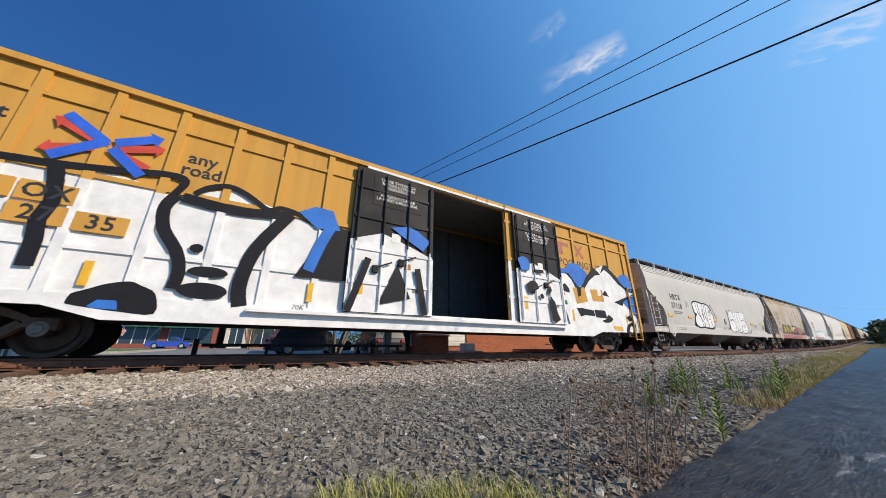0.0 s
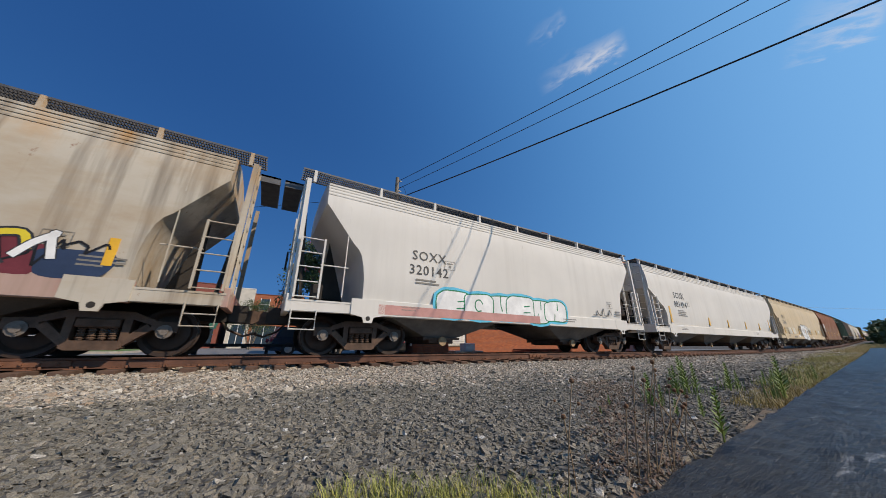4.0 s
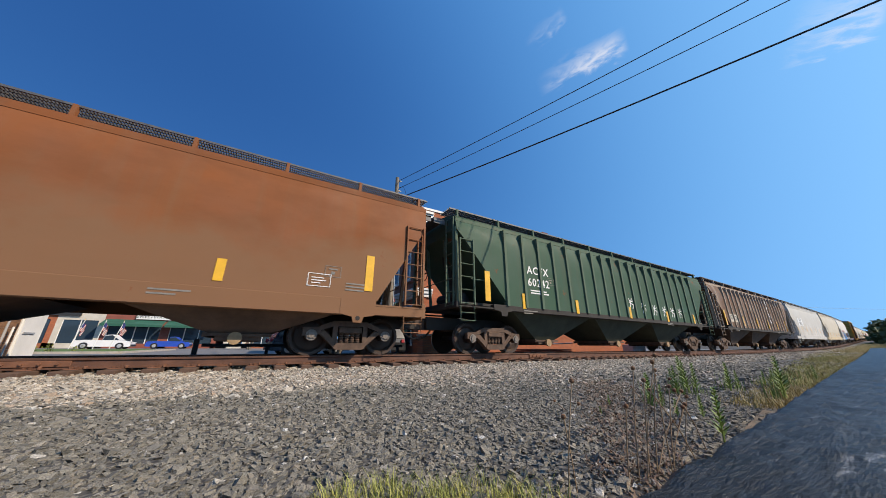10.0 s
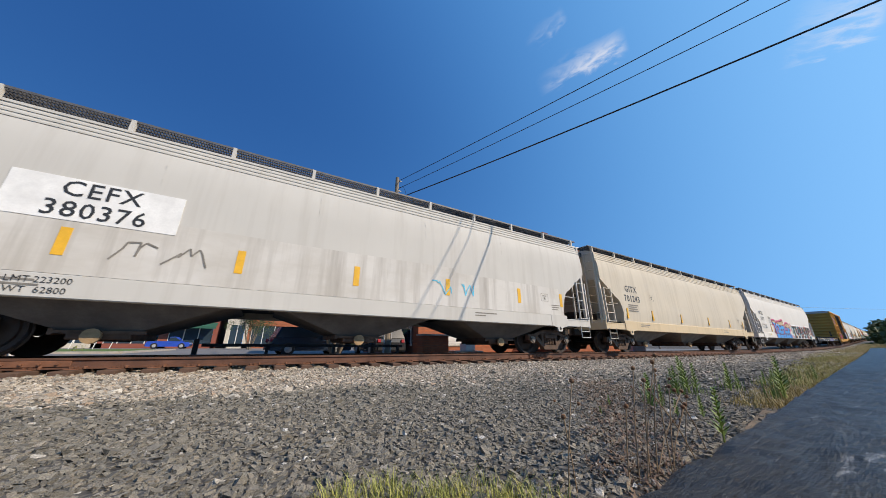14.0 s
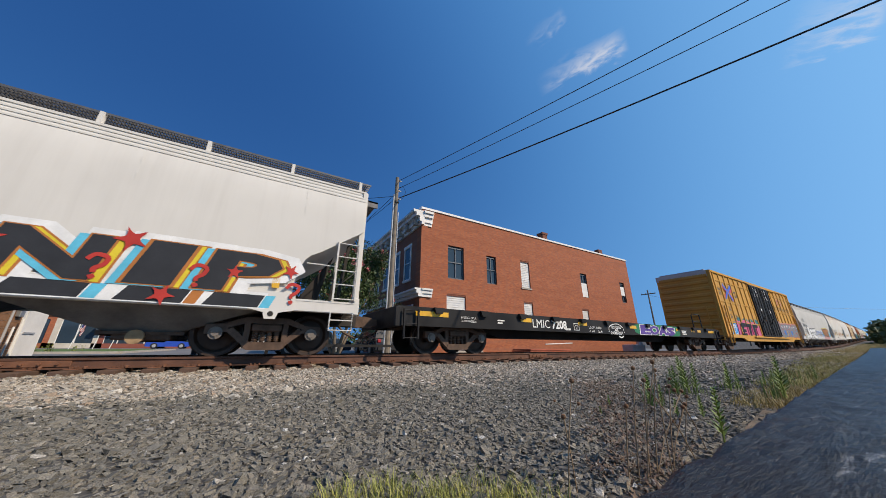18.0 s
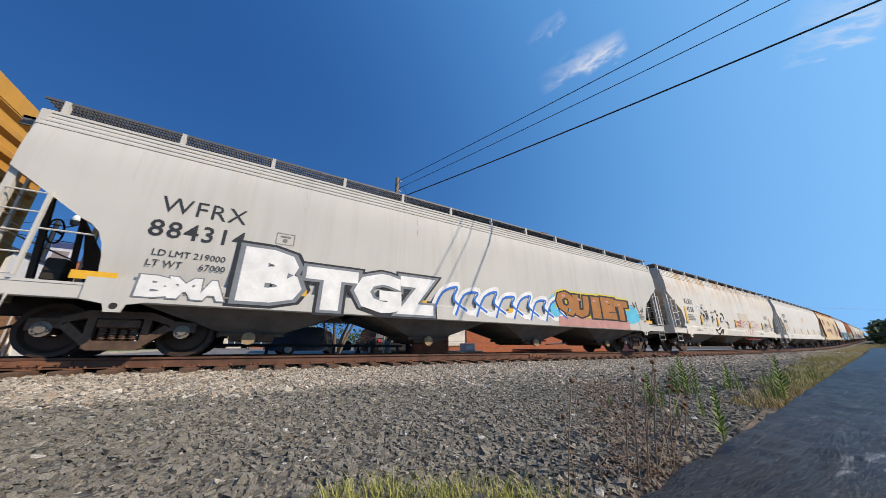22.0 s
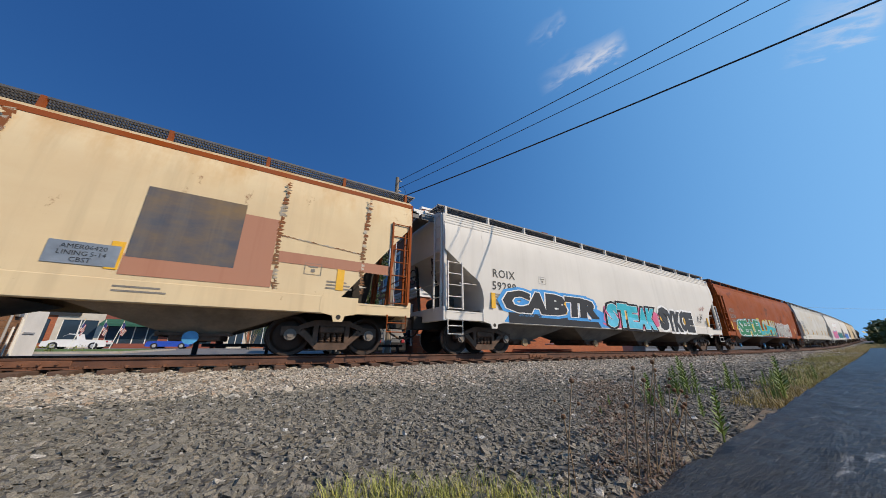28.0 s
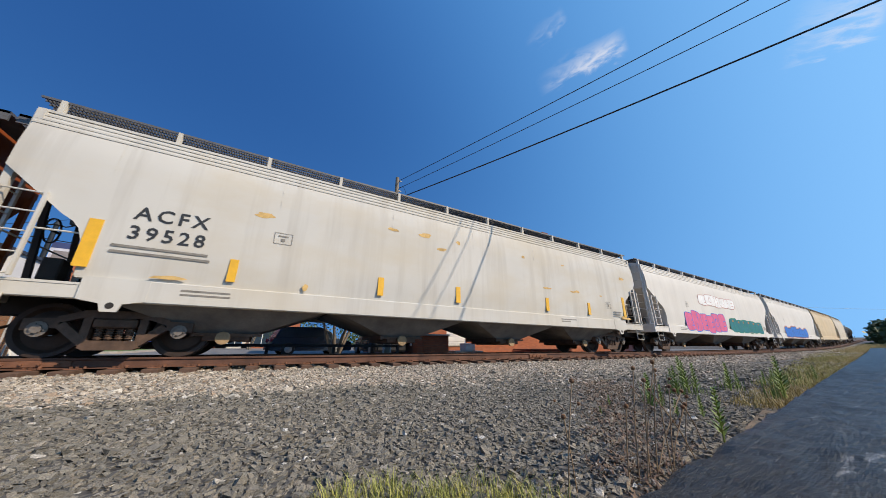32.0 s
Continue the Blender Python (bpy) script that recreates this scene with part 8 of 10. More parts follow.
# ---- utility pole with its hardware, and the wires ----
M["pole"] = plain("weathered_pole_wood", (0.24, 0.20, 0.155), 0.9, 0.0, 0.4, 5.0, 0.4)
M["cable"] = plain("black_cable", (0.012, 0.012, 0.014), 0.5, 0.0, 0.2, 5.0, 0.0)
M["pipe"] = plain("grey_conduit", (0.45, 0.46, 0.47), 0.45, 0.3, 0.15, 4.0, 0.0)
POLE = Vector((5.2, 14.0, LOW))
pole = thing("utility_pole", "weathered wooden utility pole with conduit and insulators", "utility pole", at=POLE)
part("shaft", Shape().rod((0, 0, 0), (0, 0, 9.78), 0.15, 14, 0.10), M["pole"], pole)
part("conduit", Shape().rod((-0.19, -0.06, 0), (-0.17, -0.06, 8.6), 0.045, 8).rod((0.14, -0.1, 0), (0.13, -0.08, 7.6), 0.03, 8), M["pipe"], pole)
part("wire_loop", Shape().pipe([(0.12, 0, 9.2), (0.4, 0, 9.3), (0.55, 0, 9.0), (0.42, 0, 8.6), (0.1, 0, 8.3)], 0.012), M["cable"], pole)
for z in (9.6, 8.95, 8.45):
    part("insulator", Shape().rod((0.1, 0, z), (0.2, 0, z), 0.05, 10).rod((0.2, 0, z), (0.27, 0, z), 0.035, 10), M["pipe"], pole)
part("clamp", Shape().turned([(0.13, -0.04), (0.16, -0.04), (0.16, 0.04), (0.13, 0.04)], (0, 0, 8.2), "z", 14), M["cable"], pole)


def wire(a, b, sag, r, label, steps=26):
    a, b = Vector(a), Vector(b)
    pts = [a.lerp(b, k / steps) - Vector((0, 0, 4 * sag * (k / steps) * (1 - k / steps))) for k in range(steps + 1)]
    return solo("overhead_wire", Shape().pipe(pts, r, 5), M["cable"], label, "wire", "overhead wires")


wire((5.3, 14.0, 9.25), (17.5, -21.0, 10.4), 0.35, 0.016, "thin black overhead wire strung from the utility pole")
wire((5.3, 14.0, 8.75), (18.2, -21.0, 10.1), 0.35, 0.014, "thin black overhead wire strung from the utility pole")
wire((5.35, 14.0, 8.15), (19.5, -21.0, 9.6), 0.55, 0.028, "thick black overhead cable strung from the utility pole")
wire((5.1, 14.0, 8.3), (2.0, 30.0, 6.4), 0.3, 0.014, "thin black service wire running to the shops")
wire((5.1, 14.0, 8.0), (1.0, 30.0, 6.0), 0.3, 0.014, "thin black service wire running to the shops")
wire((5.0, 14.1, 8.2), (-37.0, 46.0, 7.6), 0.25, 0.014, "thin black wire running along the street")


# ---- crepe myrtle beside the building ----
def leaf_cloud(name, centres, count, size, mat, parent, rng, flat_leaf=0.5):
    s_v, s_f = [], []
    for k in range(count):
        c, r = centres[rng.randrange(len(centres))]
        d = Vector((rng.gauss(0, 1), rng.gauss(0, 1), rng.gauss(0, 1))).normalized() * r * rng.uniform(0.45, 1.05)
        p = Vector(c) + d
        u = Vector((rng.gauss(0, 1), rng.gauss(0, 1), rng.gauss(0, 1))).normalized() * size * rng.uniform(0.6, 1.3)
        w = u.cross(Vector((rng.gauss(0, 1), rng.gauss(0, 1), rng.gauss(0, 1)))).normalized() * size * flat_leaf * rng.uniform(0.6, 1.2)
        n = len(s_v)
        s_v += [tuple(p - u), tuple(p + w), tuple(p + u), tuple(p - w)]
        s_f.append((n, n + 1, n + 2, n + 3))
    me = bpy.data.meshes.new(name)
    me.from_pydata(s_v, [], s_f)
    me.materials.append(mat)
    ob = new(name, me)
    ob.parent = parent
    return ob


def leaf_material(name, dark, light):
    m, n, l, b = material(name, 0.55)
    g = n.new("ShaderNodeNewGeometry")
    v = coords(n, l)
    tone = blend(n, l, g.outputs["Random Per Island"], dark, light)
    tone = blend(n, l, ramp(n, l, grain(n, l, v, 1.4), 0.35, 0.7, 0.0, 0.6), tone, dark)
    l.new(tone, b.inputs["Base Color"])
    b.inputs["Subsurface Weight"].default_value = 0.0
    return m


M["leaf"] = leaf_material("myrtle_leaves", (0.022, 0.045, 0.012), (0.085, 0.13, 0.03))
M["leaf_far"] = leaf_material("wood_leaves", (0.03, 0.055, 0.016), (0.09, 0.13, 0.04))
M["flower"] = leaf_material("pink_blossom", (0.45, 0.10, 0.11), (0.62, 0.22, 0.20))
M["bark"] = plain("grey_bark", (0.20, 0.16, 0.12), 0.9, 0.0, 0.4, 5.0, 0.4)


def small_tree(name, label, at, height, spread, seed, leaves=5200, blossoms=260, leaf="leaf"):
    rng = random.Random(seed)
    t = thing(name, label, "tree", at=at)
    trunk = Shape()
    tips = []
    for k in range(6):
        a = k * 1.05 + rng.uniform(-0.3, 0.3)
        p = Vector((0.12 * math.cos(a), 0.12 * math.sin(a), 0))
        r = 0.085
        for step in range(5):
            q = p + Vector((math.cos(a) * spread * rng.uniform(0.06, 0.17), math.sin(a) * spread * rng.uniform(0.06, 0.17), height * 0.16))
            trunk.rod(p, q, r, 7, r * 0.8)
            if step > 1:
                side = q + Vector((rng.uniform(-0.7, 0.7), rng.uniform(-0.7, 0.7), rng.uniform(0.2, 0.6)))
                trunk.rod(q, side, r * 0.5, 5, r * 0.2)
                tips.append(side)
            p, r = q, r * 0.8
            a += rng.uniform(-0.3, 0.3)
        tips.append(p)
    part("trunk", trunk, M["bark"], t)
    clumps = [(tuple(q + Vector((rng.uniform(-0.3, 0.3), rng.uniform(-0.3, 0.3), rng.uniform(-0.1, 0.35)))), rng.uniform(0.35, 0.75)) for q in tips]
    for _ in range(44):
        a, u = rng.uniform(0, 6.283), math.sqrt(rng.random())
        z = rng.uniform(0.34, 0.98)
        w = spread * (1.0 - 0.75 * max(0.0, z - 0.5) * 1.6) * u
        clumps.append(((w * math.cos(a), w * math.sin(a), height * z), rng.uniform(0.6, 1.1)))
    leaf_cloud("crown", clumps, leaves, 0.075, M[leaf], t, rng)
    if blossoms:
        top = [(tuple(Vector(c) + Vector((rng.uniform(-r, r) * 0.7, rng.uniform(-r, r) * 0.7, r * 0.6))), 0.13) for c, r in clumps for _ in range(2)]
        leaf_cloud("blossom", top, blossoms * 4, 0.05, M["flower"], t, rng, 0.9)
    return t


small_tree("crepe_myrtle", "crepe myrtle with dark leaves and pink blossom on several grey trunks", (3.3, 16.3, LOW), 6.0, 3.0, 3, 34000, 700)


small_tree("street_tree", "leafy green street tree in front of the shops", (-1.2, 44.0, LOW), 5.6, 2.6, 9, 9000, 0)


# ---- shops across the street ----
def shop_row(k=1.5, y=57.0):
    M["awning"] = plain("dark_green_awning", (0.015, 0.10, 0.065), 0.7, 0.0, 0.2, 2.0)
    M["red_wall"] = brick_material("painted_brick", (0.27, 0.075, 0.05), (0.24, 0.065, 0.045), (0.2, 0.09, 0.07))
    M["pale_wall"] = plain("pale_render", (0.55, 0.50, 0.42), 0.8, 0.0, 0.2, 1.0)
    shops = ((-36.0, -26.0, 6.6, "brick", "shop_building", "brick shop with a dark sign board"), (-26.0, -15.0, 7.0, "brick", "shop_building", "red brick shop with a black sign board"),
             (-15.0, -12.2, 6.75, "pale_wall", "shop_building", "narrow pale rendered shop"), (-12.2, -8.0, 6.6, "red_wall", "shop_building", "red brick shop with a green awning"),
             (-8.0, -4.0, 6.1, "red_wall", "shop_building", "low red brick shop with a green awning"), (-3.3, -1.4, 5.9, "pale_wall", "shop_building", "narrow pale grey two-storey shop"), (-1.4, 3.5, 5.4, "brick", "shop_building", "brick shop with white window frames"))
    for x0, x1, h, mat, name, label in shops:
        x0, x1, h = x0 * k, x1 * k, h * k
        b = thing(name, label, "building", "shops across the street")
        part("front_wall", Shape().box(x0, x1, y, y + 0.4, 3.1, h).box(x0, x0 + 0.5, y, y + 0.4, LOW, 3.1).box(x1 - 0.5, x1, y, y + 0.4, LOW, 3.1).box(x0, x1, y, y + 0.4, LOW, 0.25), M[mat], b)
        part("side_wall", Shape().box(x0, x0 + 0.3, y + 0.4, y + 14, LOW, h - 0.2).box(x1 - 0.3, x1, y + 0.4, y + 14, LOW, h - 0.2), M[mat], b)
        part("roof", Shape().box(x0, x1, y + 0.4, y + 14, h - 0.8, h - 0.6), M["asphalt"], b)
        part("coping", Shape().box(x0, x1, y - 0.06, y + 0.5, h, h + 0.12), M["brick_dark"] if mat != "pale_wall" else M["trim_white"], b)
        n = max(2, round((x1 - x0 - 1) / 1.5))
        for q in range(n):
            a = x0 + 0.5 + (x1 - x0 - 1) * q / n
            w = part("shop_window", Shape().box(a + 0.05, a + (x1 - x0 - 1) / n - 0.05, y + 0.1, y + 0.14, 0.25, 3.1), M["glass"], b)
            part("frame", Shape().box(a - 0.04, a + 0.06, y + 0.05, y + 0.2, 0.25, 3.1), M["trim_white"], w)
        if mat != "pale_wall":
            for q in range(max(2, round((x1 - x0) / 3.2))):
                a = x0 + 1.0 + q * 3.1
                w = part("upper_window", Shape().box(a, a + 1.2, y - 0.01, y + 0.05, 5.6, 7.4), M["glass"], b)
                part("frame", Shape().box(a - 0.1, a, y - 0.06, y + 0.05, 5.5, 7.5).box(a + 1.2, a + 1.3, y - 0.06, y + 0.05, 5.5, 7.5).box(a - 0.1, a + 1.3, y - 0.06, y + 0.05, 6.45, 6.55).box(a - 0.15, a + 1.35, y - 0.1, y + 0.05, 5.38, 5.5), M["trim_white"], w)
        if -19 < x0 < -7:
            part("awning", Shape().add([(x0 + 0.1, y, 3.35), (x1 - 0.1, y, 3.35), (x1 - 0.1, y - 1.5, 2.7), (x0 + 0.1, y - 1.5, 2.7), (x1 - 0.1, y - 1.5, 2.4), (x0 + 0.1, y - 1.5, 2.4)], [(0, 1, 2, 3), (3, 2, 4, 5)]), M["awning"], b, "dark green canvas awning")
    board = solo("sign_board", Shape().box(-15.3, -8.8, y - 0.25, y - 0.12, 3.45, 4.15), M["trim_white"], "long cream shop sign with dark letters", "sign")
    write(board, "SWEETWATER ANTIQUES", -12.05, 3.8, 0.56, M["ink"], y - 0.27, bold=0.012)
    dark = solo("sign_board", Shape().box(-29.5, -20.5, y - 0.25, y - 0.12, 3.6, 5.2), M["ink"], "black shop sign with pale bars of writing", "sign")
    for q in range(2):
        bars(dark, -28.5, 4.6 - q * 0.6, [7.0 - 2 * q], M["white_ink"], y - 0.27, 0.3)


shop_row()


# ---- little white building with floodlights, at the crossing ----
def kiosk():
    x0, x1, y0, y1 = -10.1, -6.55, 13.2, 16.0
    k = thing("kiosk", "small white panelled building with dark roof and brown side boards", "kiosk")
    white = plain("white_metal_panel", (0.68, 0.69, 0.70), 0.45, 0.0, 0.1, 2.0)
    wood = plain("brown_board", (0.26, 0.13, 0.065), 0.8, 0.0, 0.35, 4.0, 0.3)
    part("wall", Shape().box(x0, x1, y0, y1, LOW, 2.75), white, k)
    part("door", Shape().box(x1 - 0.85, x1 - 0.05, y0 - 0.03, y0, LOW + 0.05, 1.9), white, k)
    part("door_bar", Shape().box(x1 - 0.7, x1 - 0.2, y0 - 0.07, y0 - 0.03, 0.55, 0.62), M["pipe"], k)
    for x in (x0 + 0.5, x0 + 1.4):
        part("panel_joint", Shape().box(x, x + 0.02, y0 - 0.012, y0, 1.0, 2.7), M["pipe"], k)
    part("roof", Shape().slab([(x0 - 0.2, 2.75), (x1 + 0.08, 2.75), (x1 + 0.05, 2.84), (x1 - 0.5, 2.98), (x0 - 0.1, 3.05)], y0 - 0.3, y1 + 0.2), plain("dark_roof_edge", (0.03, 0.035, 0.045), 0.5), k)
    # brown lap siding, conduit, meter and a white door on the wall towards the street
    for q in range(9):
        part("board", Shape().box(x1, x1 + 0.022 + 0.004 * (q % 2), y0, y0 + 1.5, LOW + 0.02 + q * 0.2, LOW + 0.212 + q * 0.2), wood, k)
    part("corner_trim", Shape().box(x1, x1 + 0.035, y0 + 1.5, y0 + 1.6, LOW, 1.95), M["trim_white"], k)
    side_door = part("side_door", Shape().box(x1, x1 + 0.04, y0 + 1.66, y1 - 0.08, LOW + 0.04, 1.95), M["trim_white"], k, "white metal side door")
    part("door_bar", Shape().box(x1 + 0.04, x1 + 0.075, y0 + 1.75, y1 - 0.5, 0.52, 0.57), M["pipe"], side_door)
    part("conduit", Shape().rod((x1 + 0.05, y0 + 0.95, LOW), (x1 + 0.05, y0 + 0.95, 1.9), 0.03, 8), M["pipe"], k)
    part("meter_box", Shape().box(x1 + 0.02, x1 + 0.12, y0 + 1.12, y0 + 1.32, 1.0, 1.28, 0.01), M["galvanised"], k)
    for q, top in ((0, 0.7), (1, 0.95)):
        part("post", Shape().rod((x1 + 0.16, y0 + 0.98 + q * 0.27, LOW), (x1 + 0.16, y0 + 1.0 + q * 0.27, top), 0.025, 8), M["trim_white"], k)
    for x in (x0 + 0.55, x1 - 0.75):
        f = part("floodlight", Shape().rod((x, y0 - 0.28, 2.5), (x, y0 - 0.05, 2.58), 0.12, 12, 0.08).box(x - 0.03, x + 0.03, y0 - 0.1, y0, 2.5, 2.66), M["cable"], k, "black floodlight")
    part("cable", Shape().pipe([(x0 + 0.6, y0 - 0.03, 2.55), (x0 + 1.0, y0 - 0.03, 2.62), (x1 - 0.8, y0 - 0.03, 2.55)], 0.012), M["cable"], k)


kiosk()


# ---- twin street lamp with a banner ----
def street_lamp(x, y):
    t = thing("street_lamp", "dark twin-globe street lamp with a hanging banner", "street lamp", at=(x, y, LOW))
    post = plain("dark_green_black_post", (0.02, 0.024, 0.027), 0.4, 0.3, 0.2, 4.0)
    globe = plain("frosted_globe", (0.75, 0.76, 0.74), 0.25, 0.0, 0.1, 6.0, 0.0)
    part("post", Shape().turned([(0.2, 0), (0.2, 0.3), (0.12, 0.5), (0.08, 0.9), (0.07, 4.9), (0.1, 4.95), (0.05, 5.1)], (0, 0, 0), "z", 12), post, t)
    part("arm", Shape().pipe([(-0.42, 0, 4.98), (-0.25, 0, 4.9), (0, 0, 4.98), (0.25, 0, 4.9), (0.42, 0, 4.98)], 0.025), post, t)
    for dx in (-0.42, 0.42):
        lamp = part("lantern", Shape().turned([(0.03, 0.0), (0.11, 0.05), (0.14, 0.2), (0.12, 0.24)], (dx, 0, 4.98), "z", 12), post, t)
        part("globe", Shape().turned([(0.10, 0.22), (0.12, 0.30), (0.11, 0.38), (0.07, 0.45), (0.03, 0.48)], (dx, 0, 4.98), "z", 14), globe, lamp)
        part("finial", Shape().turned([(0.05, 0.46), (0.02, 0.52), (0.025, 0.56), (0.0, 0.60)], (dx, 0, 4.98), "z", 8), post, lamp)
    part("banner_arm", Shape().rod((-1.0, 0, 4.42), (0.75, 0, 4.3), 0.018, 6).rod((0, 0, 3.2), (0.7, 0, 3.2), 0.015, 6), post, t)
    b = part("banner", Shape().box(0.1, 0.72, -0.008, 0.008, 3.22, 4.28), plain("pale_banner", (0.60, 0.60, 0.66), 0.8, 0.0, 0.2, 2.0), t, "cloth banner with plain blocks of colour")
    part("banner_block", Shape().box(0.1, 0.72, -0.012, 0.012, 4.05, 4.28), plain("navy_cloth", (0.04, 0.06, 0.16), 0.8), b)
    part("banner_block", Shape().box(0.2, 0.62, -0.012, 0.012, 3.55, 3.95), plain("grey_cloth", (0.25, 0.22, 0.22), 0.8), b)
    part("banner_block", Shape().box(0.16, 0.66, -0.012, 0.012, 3.28, 3.4), plain("red_cloth", (0.4, 0.06, 0.06), 0.8), b)


street_lamp(-7.55, 16.6)

# ---- lawn with flags and shrubs ----
solo("lawn", sheet([-24, -18, -12, -9, -7.6], [27.0, 29, 37, 41.0], lambda x, y: LOW + 0.16 if 28 < y < 40 and -20 < x < -8 else LOW + 0.03), M["lawn"], kind="structure")
solo("kerb", Shape().box(-24, -7.5, 26.8, 27.0, LOW - 0.05, LOW + 0.14).box(-7.6, -7.4, 27.0, 41, LOW - 0.05, LOW + 0.14), M["stone"], kind="structure")
M["flag_red"], M["flag_white"], M["flag_blue"] = plain("flag_red", (0.42, 0.03, 0.04), 0.8), plain("flag_white", (0.70, 0.70, 0.68), 0.8), plain("flag_blue", (0.03, 0.04, 0.16), 0.8)


def flag(x, y, lean, seed):
    f = thing("flag", "striped red and white flag with blue canton on a white pole", "flag", "flags on the lawn", at=(x, y, LOW + 0.14))
    part("pole", Shape().rod((0, 0, 0), (lean, 0, 2.3), 0.03, 8), M["trim_white"], f)
    part("finial", Shape().turned([(0.0, -0.04), (0.045, 0.0), (0.0, 0.04)], (lean, 0, 2.33), "z", 8), M["reflector"], f)
    cols, rows = 9, 13
    wind = 0.26 + 0.05 * math.sin(seed * 2.1)

    def cloth(u, v, off=0.0):
        # the fly end hangs down in soft folds beside the pole
        top = 2.22 - v * 0.72 * (1.0 - 0.35 * u)
        return (lean * (2.22 - v * 0.72) / 2.3 + u * wind * (1.0 - 0.25 * v) + 0.035 * math.sin(u * 11 + seed), (0.10 * math.sin(u * 9 + v * 1.5 + seed)) * min(1.0, 2 * u) + off, top - 0.72 * u ** 1.15 - 0.03 * math.sin(u * 6 + seed))

    for r in range(rows):
        s = Shape()
        pts = [cloth(k / cols, q / rows) for k in range(cols + 1) for q in (r, r + 1)]
        s.add(pts, [(2 * k, 2 * k + 2, 2 * k + 3, 2 * k + 1) for k in range(cols)])
        part("stripe", s, M["flag_red"] if r % 2 == 0 else M["flag_white"], f)
    s = Shape()
    s.add([cloth(k / cols, v / 13, -0.012) for k in range(5) for v in (0, 3.5, 7)], [(3 * k + j, 3 * k + 3 + j, 3 * k + 4 + j, 3 * k + 1 + j) for k in range(4) for j in (0, 1)])
    part("canton", s, M["flag_blue"], f)


for x, y, lean, seed in ((-13.2, 36.5, 0.35, 2), (-11.7, 36.0, 0.25, 3), (-10.9, 36.5, 0.4, 4), (-16.5, 39.0, 0.2, 5)):
    flag(x, y, lean, seed)

grass_rng = random.Random(8)
shrub = leaf_cloud("shrub", [((-11.5 + grass_rng.uniform(-1.8, 1.8), 28.2 + grass_rng.uniform(-0.3, 0.3), LOW + 0.3), 0.28) for _ in range(12)], 900, 0.06, leaf_material("shrub_leaves", (0.10, 0.13, 0.02), (0.26, 0.27, 0.05)), None, grass_rng)
tagged(shrub, "low yellow-green shrubs in a row on the lawn", "shrub", kind="stuff")


# ---- parked vehicles ----
def vehicle(name, label, at, turn, colour, length=4.6, height=1.62, sort="suv"):
    t = thing(name, label, "car", "vehicles in the street", at=at, turn=turn)
    body_mat = shared(("car", colour), lambda: plain("car_paint_%d" % len(SHARED), colour, 0.25, 0.0, 0.1, 1.0, 0.0))
    h, L, w = height, length / 2, 0.9
    lower = [(-L, 0.35), (-L + 0.05, 0.75), (-L + 0.15, h * 0.58), (-L * 0.62, h * 0.62), (L * 0.45, h * 0.62), (L * 0.78, h * 0.56), (L - 0.05, h * 0.48), (L, 0.36), (L - 0.1, 0.26), (-L + 0.1, 0.26)]
    s = Shape()
    n = len(lower)
    s.add([(x, y * (0.97 if z > 0.7 else 1.0), z) for y in (-w, w) for x, z in lower], [tuple(range(n)), tuple(range(n, 2 * n))] + [(k, (k + 1) % n, n + (k + 1) % n, n + k) for k in range(n)])
    part("body", s, body_mat, t)
    if sort == "pickup":
        cab = [(-L * 0.05, h * 0.6), (0.05, h * 0.97), (L * 0.28, h), (L * 0.58, h * 0.6)]
    elif sort == "suv":
        cab = [(-L + 0.18, h * 0.6), (-L + 0.45, h * 0.96), (L * 0.1, h), (L * 0.3, h * 0.95), (L * 0.62, h * 0.6)]
    else:
        cab = [(-L * 0.72, h * 0.6), (-L * 0.42, h * 0.95), (L * 0.08, h), (L * 0.5, h * 0.6)]
    s = Shape()
    n = len(cab)
    s.add([(x, sgn * (w - 0.02 - 0.16 * (z - h * 0.6) / (h * 0.4)), z) for sgn in (-1, 1) for x, z in cab], [tuple(range(n)), tuple(range(n, 2 * n))] + [(k, (k + 1) % n, n + (k + 1) % n, n + k) for k in range(n)])
    part("cabin", s, body_mat, t)
    inner = [(x * 0.94 + (cab[0][0] + cab[-1][0]) * 0.03, z - 0.07 if z > h * 0.7 else z + 0.04) for x, z in cab]
    part("window", Shape().slab(inner, -w + 0.10 - 0.02, -w + 0.12), M["glass"], t).location = (0, -0.06, 0)
    part("window", Shape().slab(inner, w - 0.12, w - 0.08), M["glass"], t).location = (0, 0.06, 0)
    for x in (-L * 0.6, L * 0.62):
        for y in (-w + 0.06, w - 0.06):
            wl_ = part("wheel", Shape().turned([(0.2, -0.11), (0.33, -0.11), (0.35, -0.08), (0.35, 0.08), (0.33, 0.11), (0.2, 0.11)], (x, y, 0.35), "y", 18), M["cable"], t)
            part("rim", Shape().turned([(0.0, -0.118), (0.19, -0.112), (0.22, -0.09), (0.22, 0.09), (0.19, 0.112), (0.0, 0.118)], (x, y, 0.35), "y", 12), M["pipe"], wl_)
    part("bumper", Shape().box(L - 0.06, L + 0.06, -w + 0.1, w - 0.1, 0.3, 0.52, 0.03).box(-L - 0.06, -L + 0.06, -w + 0.1, w - 0.1, 0.3, 0.52, 0.03), M["cable"], t)
    for y in (-w + 0.2, w - 0.2):
        part("headlight", Shape().box(L - 0.12, L + 0.02, y - 0.12, y + 0.12, h * 0.42, h * 0.5, 0.02), M["pipe"], t)
        part("tail_light", Shape().box(-L - 0.01, -L + 0.1, y - 0.1, y + 0.1, h * 0.45, h * 0.56, 0.02), M["flag_red"], t)
    return t


